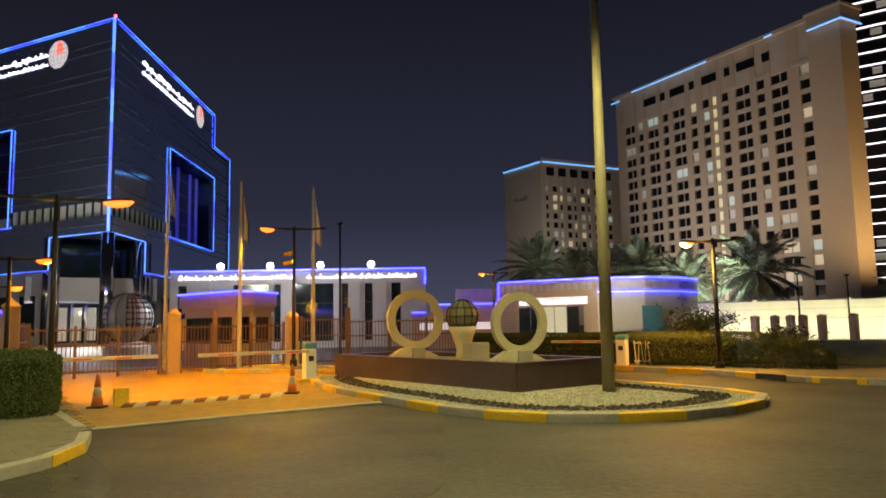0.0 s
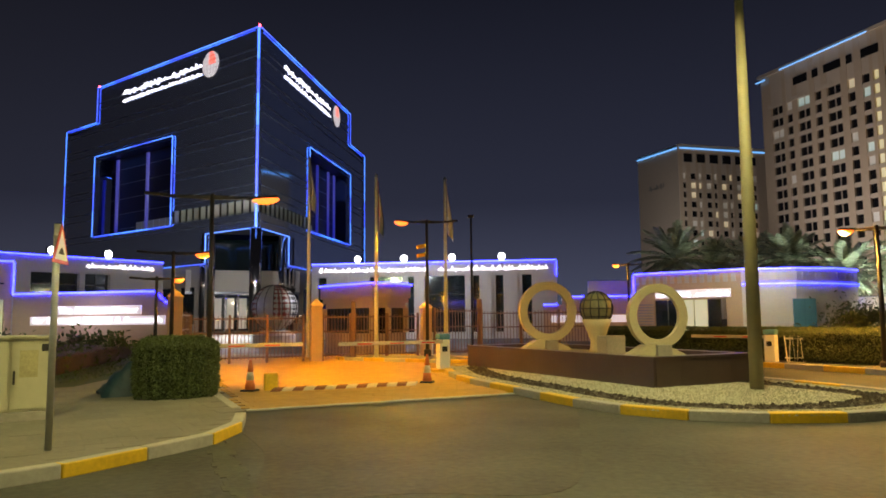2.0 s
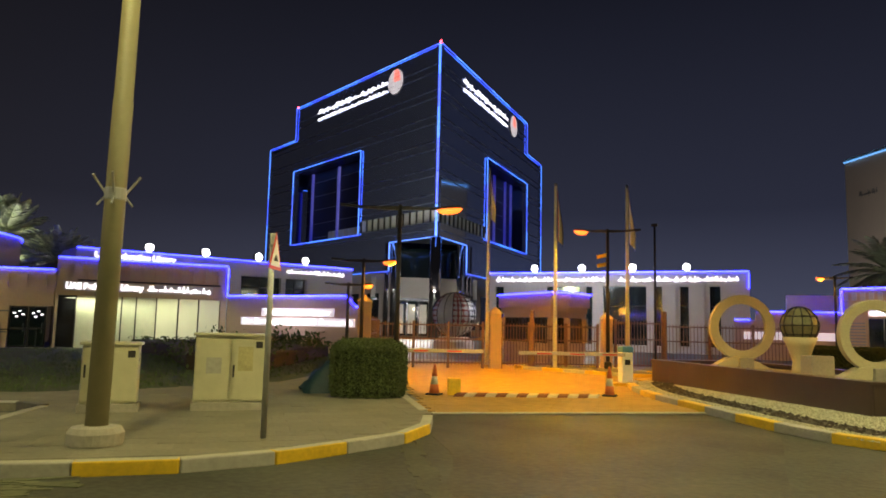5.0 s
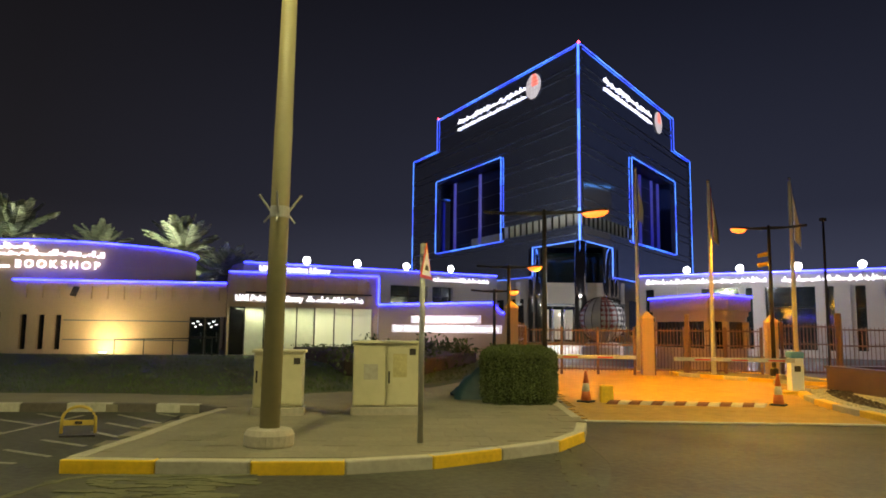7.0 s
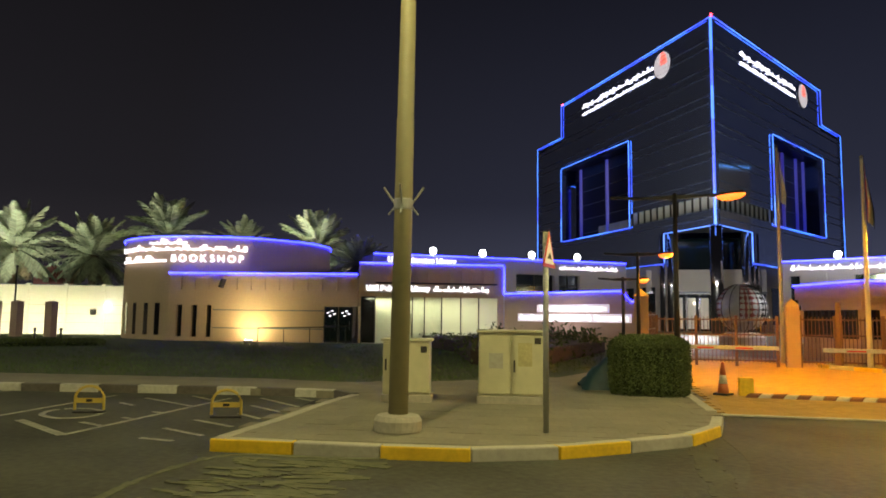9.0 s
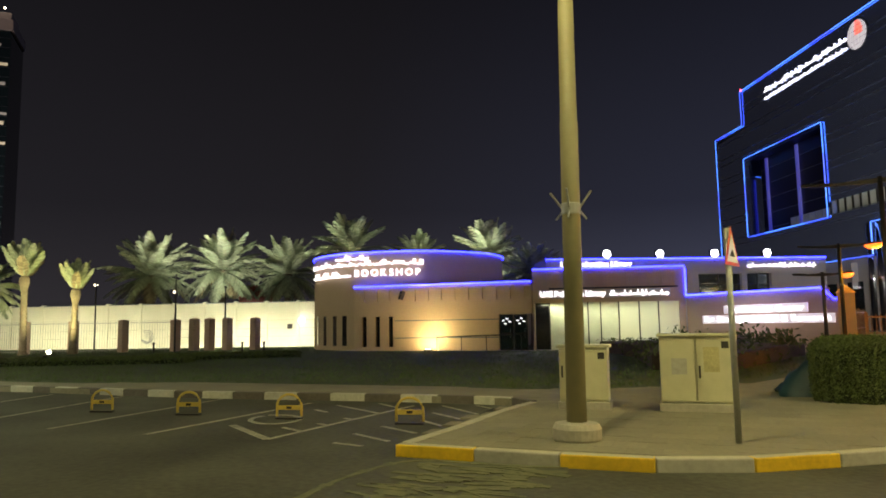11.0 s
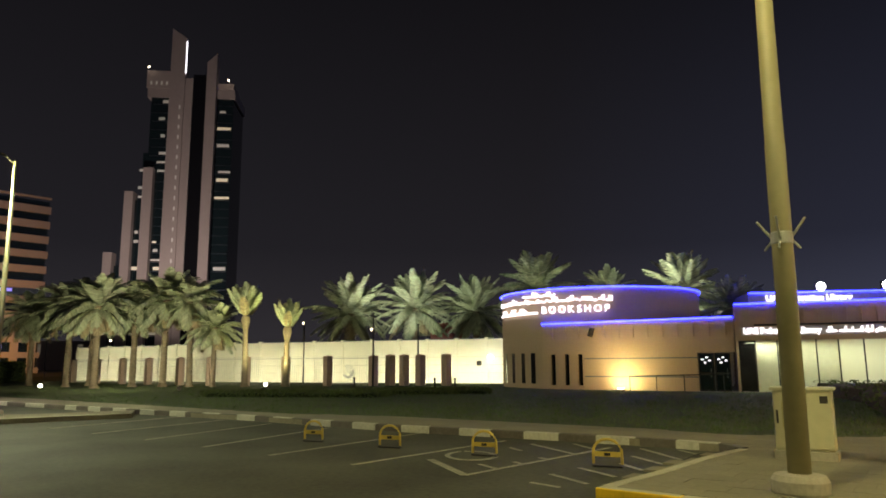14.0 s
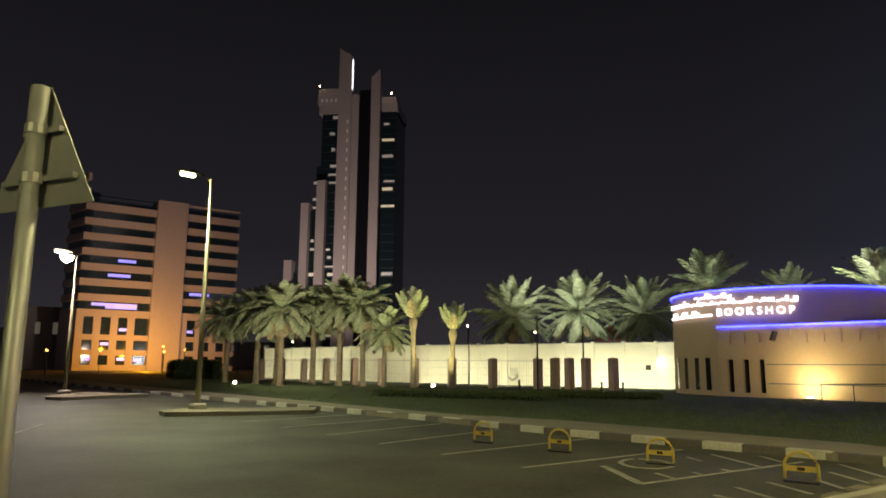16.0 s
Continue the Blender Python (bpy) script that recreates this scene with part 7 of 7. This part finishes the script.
CROWNS = {"full": [crown_mesh(s, 64, 3.7, (-40, 84), 0.85, 30) for s in (1, 2, 3)], "droop": [crown_mesh(s, 50, 2.6, (-38, 75), 1.25) for s in (4, 5)], "young": [crown_mesh(s, 38, 1.9, (55, 89), 0.25) for s in (6, 7)]}


def palm(at, h, kind, scale=1.0, label="date palm lit from below", z=0.1, lean=0):
    rnd = random.Random(int(at[0] * 7 + at[1] * 13))
    th = thing("palm_tree", pose(at[0], at[1], z, rnd.uniform(-2, 2), lean, rnd.uniform(0, 360)), label, "palm tree")
    r0 = {"full": 0.24 * scale, "droop": 0.165 * scale, "young": 0.18}[kind]
    g = Geo()
    n = max(6, int(h / 0.3))
    pts, rad = [], []
    for k in range(n + 1):
        zz = h * k / n
        base_r = r0 * (1.25 - 0.3 * k / n) * (1.35 if k == 0 else 1)
        pts += [(0, 0, zz), (0, 0, zz + 0.02)]
        rad += [base_r * 0.86, base_r * 1.08]
    g.tube(pts, rad, 12)
    part("trunk", g, M_TRUNK, th)
    part("boot", Geo().lathe([(r0 * 0.9, h - 0.7), (r0 * 1.7, h - 0.15), (r0 * 1.5, h + 0.15), (0.05, h + 0.35)], 12), M_TRUNK, th, "swollen crown shaft")
    cr = part("crown", CROWNS[kind][rnd.randrange(len(CROWNS[kind]))], None, th)
    cr.matrix_local = pose(0, 0, h + 0.1) @ Matrix.Diagonal((scale, scale, scale, 1))
    return th


# behind the wall and the bookshop
for at, h, s in [((-67.0, 3.4), 5.7, 1.1), ((-66.1, 9.0), 6.2, 1.1), ((-64.9, 14.1), 5.9, 1.05), ((-61.2, 18.6), 7.6, 1.03), ((-52.5, 27.1), 6.6, 1.0), ((-46.4, 26.6), 4.9, 0.7), ((-62.0, 25.5), 7.3, 0.85)]:
    palm(at, h, "full", s, "full-crowned date palm rising behind the wall", 0.0)
# before the wall
for at, h, k, s in [((-60.0, -12.9), 5.2, "droop", 1.0), ((-58.9, -10.7), 5.6, "droop", 1.05), ((-57.5, -14.8), 5.0, "droop", 1.0), ((-61.5, -17.6), 5.2, "droop", 1.0), ((-63.6, -16.5), 5.6, "droop", 1.1), ((-66.5, -21.5), 5.0, "droop", 1.0), ((-58.0, -8.8), 5.4, "droop", 0.95), ((-57.2, -7.2), 3.6, "droop", 0.8), ((-56.0, -5.0), 4.3, "young", 1.0), ((-55.2, -2.3), 3.5, "young", 0.85)]:
    palm(at, h + 0.35, k, s * 1.18, "slender date palm standing before the floodlit wall")
# beyond the reception
for at, h, s in [((2.9, 60.5), 6.2, 1.05), ((11.3, 56.8), 5.6, 0.95), ((14.1, 53.9), 4.4, 0.9), ((18.0, 50.3), 4.9, 1.1), ((9.0, 60.0), 5.2, 1.0), ((6.5, 62.0), 5.0, 1.0), ((33.0, 56.0), 3.6, 0.8)]:
    palm(at, h, "full", s, "date palm behind the reception building", 0.0)
palm((27.0, 41.5), 3.4, "young", 0.9, "young palm beside the perimeter wall", 0.0)

# red board behind the palms
rb = thing("red_hoarding", pose(-69.5, 12.6, 0, 0, 0, 64), "dim red hoarding behind the palms and the wall", "hoarding")
part("board", Geo().box(-1.6, 1.6, 0, 0.1, 3.0, 5.4), M_MAROON, rb)
for x in (-1.4, 1.4):
    part("post", Geo().box(x - 0.08, x + 0.08, 0.1, 0.26, 0, 5.3), M_STEEL, rb)

# drum sign
for k, (z, txt, sz) in enumerate([(4.52, "BOOKSHOP", 0.58)]):
    a0, a1 = -56, -20
    rr = DR + 0.12
    marks = [letters("letter", ch, sz, E_SIGN, drum, Matrix.Identity(4), 0.04) for ch in txt]
    spans = [(min(v.co.x for v in ob.data.vertices), max(v.co.x for v in ob.data.vertices)) for ob in marks]
    gap_ = (radians(a1 - a0) * rr - sum(hi - lo for lo, hi in spans)) / (len(txt) - 1)
    run = 0.0
    for ob, (lo, hi) in zip(marks, spans):
        a = a0 + math.degrees((run + (hi - lo) / 2) / rr)
        ob.matrix_local = pose(DC[0] + rr * math.cos(radians(a)), DC[1] + rr * math.sin(radians(a)), z, 0, 0, a + 90) @ pose(-(lo + hi) / 2, 0, 0, 90)
        run += hi - lo + gap_
for z0, z1, a0, a1, sd in [(4.52, 4.92, -97, -59, 3), (5.14, 5.46, -98, -18, 4), (5.5, 5.8, -70, -48, 5)]:
    rnd = random.Random(sd)
    a = a0
    while a < a1:
        w = rnd.uniform(0.7, 2.0)
        h = (z1 - z0)
        lo = z0 + (0 if sd == 3 else 0.3 * h * rnd.random())
        part("sign_stroke", arc_wall(Geo(), DC, DR + 0.16, a, min(a + w, a1), lo, lo + h * rnd.choice([0.28, 0.32, 0.6, 0.9]), 0.06, 3), E_SIGN, drum, "glowing white sign stroke")
        a += w + rnd.uniform(0.35, 0.8)
lamp_bracket = part("wall_bracket", Geo().obox(BF @ pose(3.2, -0.4, 3.3, 0, 20, 0), 0.12, 0.5, 0.5), M_DARK, drum)
lamp_bracket.parent = shop
lamp_bracket.matrix_parent_inverse = shop.matrix_world.inverted()
sp = thing("ground_spotlight", pose(-40.3, 15.0, 0.12, 0, 0, 45), "bright ground spotlight before the bookshop wall", "spotlight")
part("housing", Geo().box(-0.2, 0.2, -0.15, 0.15, 0, 0.12), M_DARK, sp, bevel=0.02)
part("lens", Geo().box(-0.16, 0.16, -0.1, 0.1, 0.12, 0.135), E_SPOT, sp)
for x, y in [(-51.0, -8.6), (-46.0, -3.6), (-56.5, -3.6), (-60.5, -18.9)]:
    fx_ = thing("ground_spotlight", pose(x, y, 0.12), "small dark ground spotlight on the lawn", "spotlight", group="lawn spotlights")
    part("housing", Geo().box(-0.18, 0.18, -0.12, 0.12, 0, 0.25), M_DARK, fx_, bevel=0.02)
    if x < -60 or x == -56.5:
        part("lens", Geo().box(0.18, 0.2, -0.11, 0.11, 0.05, 0.24), E_SPOT, fx_)
# ---- small scattered stuff ----
def inside_poly(x, y, poly):
    r = False
    for a, b in zip(poly, poly[1:] + poly[:1]):
        if (a[1] > y) != (b[1] > y) and x < (b[0] - a[0]) * (y - a[1]) / (b[1] - a[1]) + a[0]:
            r = not r
    return r


# grass, denser near the car park
rnd = random.Random(11)
g = Geo()
lawn_near = [(-62.0, -29.6), (-35.06, -8.1), (-27.8, -2.4), (-26.2, 0.0), (-23.4, 2.45), (-20.7, 4.95), (-18.7, 6.3), (-17.8, 7.6), (-17.2, 9.5), (-17.8, 15.5), (-22.5, 26.0), (-32.5, 26.0), (-37.0, 20.0), (-44.6, 12.6), (-56, 12.5), (-60, 4), (-68, -8), (-84, -26)]
while len(g.f) < 42000:
    x, y = rnd.uniform(-84, -17.5), rnd.uniform(-30, 26)
    if rnd.random() > 500 / ((x + 5.3) ** 2 + (y + 3) ** 2) or not inside_poly(x, y, lawn_near):
        continue
    for k in range(4):
        px, py = x + rnd.gauss(0, 0.06), y + rnd.gauss(0, 0.06)
        a = rnd.uniform(0, math.pi)
        h, w = rnd.uniform(0.04, 0.1), rnd.uniform(0.006, 0.014)
        dx, dy = math.cos(a) * w, math.sin(a) * w
        g.add([(px - dx, py - dy, 0.115), (px + dx, py + dy, 0.115), (px + rnd.gauss(0, 0.03), py + rnd.gauss(0, 0.03), 0.12 + h)], [(0, 1, 2)])
solo("lawn_grass", g, M_GRASS, label="short watered lawn grass", category="grass", kind="stuff")
g = Geo()
lawn2 = [(4.2, 21.0), (8.0, 17.7), (40.0, 8.4), (58, 22), (58, 30), (22, 39), (13, 42), (4.0, 29.5)]
while len(g.f) < 8000:
    x, y = rnd.uniform(4, 45), rnd.uniform(9, 42)
    if rnd.random() > 500 / ((x + 5.3) ** 2 + (y + 3) ** 2) or not inside_poly(x, y, lawn2):
        continue
    for k in range(4):
        px, py = x + rnd.gauss(0, 0.06), y + rnd.gauss(0, 0.06)
        a = rnd.uniform(0, math.pi)
        dx, dy = math.cos(a) * 0.01, math.sin(a) * 0.01
        g.add([(px - dx, py - dy, 0.145), (px + dx, py + dy, 0.145), (px + rnd.gauss(0, 0.03), py + rnd.gauss(0, 0.03), 0.15 + rnd.uniform(0.04, 0.1))], [(0, 1, 2)])
solo("lawn_grass", g, M_GRASS, label="short watered lawn grass", category="grass", kind="stuff")

# gravel and the dark planted strip of the island
isl = smooth_line(KERB_ISLAND, 0.3, True)[:-1]
in1, in2 = inset(isl, 0.66), inset(isl, 1.24)
g = Geo()
n = len(isl)
for i in range(n):
    j = (i + 1) % n
    g.add([(*in1[i], 0.118), (*in1[j], 0.118), (*in2[j], 0.118), (*in2[i], 0.118)], [(0, 1, 2, 3)])
solo("planting_strip", g, M_SOIL, label="dark curved strip of bare soil in the gravel", category="planting bed", kind="structure")
g = Geo()
for i in range(n):
    for k in range(14):
        u, v = rnd.random(), rnd.random()
        j = (i + 1) % n
        p = Vector(in1[i]).lerp(Vector(in1[j]), u).lerp(Vector(in2[i]).lerp(Vector(in2[j]), u), v)
        s, h = rnd.uniform(0.03, 0.07), rnd.uniform(0.015, 0.05)
        a = rnd.uniform(0, 6.28)
        c, q = math.cos(a) * s, math.sin(a) * s
        g.add([(p.x - c, p.y - q, 0.115), (p.x + q, p.y - c, 0.115), (p.x + c, p.y + q, 0.115), (p.x - q, p.y + c, 0.115), (p.x + rnd.gauss(0, 0.02), p.y, 0.115 + h)], [(0, 1, 4), (1, 2, 4), (2, 3, 4), (3, 0, 4)])
solo("soil_clods", g, M_SOIL, label="dark clods and dry stubs in the soil strip", category="soil", kind="stuff")
g = Geo()
basin_poly = [tuple((BAS @ Vector(p)).xy) for p in ((0, 0, 0), (BL, 0, 0), (BL, -BW, 0), (0, -BW, 0))]
count = 0
while count < 15000:
    x, y = rnd.uniform(-9.2, 1.2), rnd.uniform(8.3, 20)
    if not inside_poly(x, y, isl) or inside_poly(x, y, basin_poly) or rnd.random() > 150 / ((x + 5.3) ** 2 + (y + 3) ** 2):
        continue
    if inside_poly(x, y, in1) and not inside_poly(x, y, in2) and rnd.random() < 0.9:
        continue
    s = rnd.uniform(0.012, 0.028)
    a = rnd.uniform(0, 6.28)
    c, q = math.cos(a) * s, math.sin(a) * s * 0.8
    z = 0.108
    g.add([(x - c, y - q, z), (x + q, y - c, z), (x + c, y + q, z), (x - q, y + c, z), (x + c * 0.2, y, z + s * 0.9)], [(0, 1, 4), (1, 2, 4), (2, 3, 4), (3, 0, 4)])
    count += 1
solo("gravel", g, M_GRAVEL, label="pale loose gravel on the traffic island", category="gravel", kind="stuff")

# ---- paving pieces ----
def paving(parent, m, x0, x1, y0, y1, sx, sy, z, material, keep, name, near, gap=0.0025, bond=True, th=0.03):
    """Laid pieces in rows; those that near() picks are parts, the others one joined part."""
    me = Geo().box(-sx / 2 + gap, sx / 2 - gap, -sy / 2 + gap, sy / 2 - gap, -th, 0).mesh(name, material)
    far, made = Geo(), 0
    rr = random.Random(5)
    nx, ny = int((x1 - x0) / sx), int((y1 - y0) / sy)
    for j in range(ny):
        for i in range(nx):
            lx, ly = x0 + (i + (0.5 if bond and j % 2 else 0)) * sx, y0 + j * sy
            w = m @ Vector((lx, ly, 0))
            if not keep(w.x, w.y):
                continue
            zz = z + rr.uniform(-0.0012, 0.0012)
            if made < 300 and near(w.x, w.y):
                ob = part(name, me, None, parent)
                ob.matrix_local = m @ pose(lx, ly, zz, rr.uniform(-0.12, 0.12), rr.uniform(-0.12, 0.12), 0)
                made += 1
            else:
                p = [(m @ Vector((lx + a * (sx / 2 - gap), ly + b * (sy / 2 - gap), zz))) for a, b in ((-1, -1), (1, -1), (1, 1), (-1, 1))]
                q = [Vector((v.x, v.y, v.z - th)) for v in p]
                far.add(p + q, [(0, 1, 2, 3), (0, 4, 5, 1), (1, 5, 6, 2), (2, 6, 7, 3), (3, 7, 4, 0)])
    if far.f:
        tagged(part(name + "_field", far, material, parent), kind="stuff")


drive_poly = [(-11.3, 9.0), (-10.95, 8.78), (-6.75, 11.85), (-6.95, 12.6), (-8.05, 14.05), (-8.8, 16.2), (-9.3, 18.2), (-8.7, 21.0), (-7.2, 21.8), (-7.0, 28.5), (-21.5, 26.5), (-19.6, 19.2), (-15.3, 15.4), (-13.3, 12.2)]
isle_poly = smooth_line(ISLE, 0.4, True)[:-1]
paving(drive, DRIVE, -7.0, 9.0, 0.2, 17.0, 0.24, 0.24, 0.03, M_PAVER, lambda x, y: inside_poly(x, y, drive_poly) and not inside_poly(x, y, isle_poly), "paver", lambda x, y: y < 13.2)
slab_poly = [(-13.0, 11.3), (-12.45, 10.1), (-11.7, 9.0), (-11.05, 8.1), (-10.6, 7.4), (-10.25, 6.65), (-10.12, 5.95), (-10.13, 5.45), (-10.38, 4.6), (-10.74, 3.52), (-11.33, 2.67), (-11.98, 2.14), (-12.78, 1.53), (-13.4, 1.0), (-14.1, 1.5), (-14.75, 2.4), (-15.68, 3.6), (-16.4, 5.1), (-16.8, 5.3), (-17.8, 4.7), (-19.1, 3.6), (-21.25, 1.5), (-23.3, -0.4), (-27.2, -3.4), (-31.4, -7.2), (-34.6, -8.2), (-27.8, -2.7), (-26.2, -0.35), (-23.4, 2.15), (-20.7, 4.65), (-18.6, 6.0), (-17.6, 7.3), (-17.0, 9.2), (-16.5, 11.0), (-16.2, 14.2)]
SL = pose(-13.3, 0.8, 0, 0, 0, 41)
paving(pavement_left, SL, -22.0, 18.0, -14.0, 16.0, 0.4, 0.4, 0.142, M_PAVE, lambda x, y: inside_poly(x, y, slab_poly), "slab", lambda x, y: x > -15.2 and y < 8.6, 0.0012)

rnd = random.Random(21)
# worn pale gutter strip running out from the kerb
seam = smooth_line([(-9.85, 5.6), (-9.55, 5.1), (-8.8, 4.0), (-8.25, 3.2), (-7.6, 2.3)], 0.2)
g = Geo()
for a, b in zip(seam, seam[1:]):
    m, n = wall_frame(a, b)
    g.obox(m @ pose(n / 2, rnd.gauss(0, 0.02), 0.0035), n + 0.05, rnd.uniform(0.2, 0.34), 0.005)
solo("gutter_strip", g, M_SEAM, label="worn pale concrete strip in the asphalt", category="gutter", kind="structure")
# tar-sealed cracks
for pts in [[(-10.3, 6.5), (-9.55, 5.3), (-9.0, 4.4), (-8.14, 3.05), (-7.6, 2.2)]]:
    line = smooth_line(pts, 0.25)
    g = Geo()
    for a, b in zip(line, line[1:]):
        m, n = wall_frame(a, b)
        g.obox(m @ pose(n / 2, rnd.gauss(0, 0.02), 0.002), n + 0.03, rnd.uniform(0.012, 0.028), 0.004)
    solo("sealed_crack", g, M_STAIN, label="dark sealed crack in the asphalt", category="crack", group="road cracks", kind="structure")
# flat black patch in the corner of the last bay, gully in the right kerb
solo("black_patch", Geo().prism([(-15.45, 3.3), (-15.9, 3.25), (-16.9, 4.35), (-17.0, 4.75), (-16.6, 4.95), (-16.3, 4.6)], 0.0, 0.007), M_BLACK, label="flat black patch in the corner of the last bay", category="asphalt patch", kind="structure")
gy = thing("kerb_gully", pose(3.05, 15.35, 0.0, 0, 0, -66), "dark opening of a gully in the kerb", "drain")
part("mouth", Geo().box(-0.45, 0.45, -0.06, 0.0, 0.02, 0.165), M_BLACK, gy)
# stray lights far off beyond the wall and the car park
for x, y, z, mt in [(-95, -38, 3, E_AMBER), (-110, -44, 4, E_AMBER), (-120, -58, 3.5, E_AMBER), (-90, -50, 3, E_AMBER), (-105, -64, 4, E_AMBER), (-130, -48, 4, E_AMBER), (-100, -30, 5, E_FAR), (-115, -26, 5, E_FAR), (-85, 0, 6, E_FAR), (-88, 8, 5.5, E_FAR), (35, 52, 4.5, E_FAR)]:
    th = thing("far_lamp", pose(x, y, 0), "small far street lamp", "street lamp", group="far lamps")
    part("post", Geo().tube([(0, 0, 0), (0, 0, z)], 0.06, 6), M_DARK, th)
    part("lens", Geo().lathe([(0.03, z), (0.16, z + 0.08), (0.16, z + 0.2), (0.03, z + 0.28)], 8), mt, th)
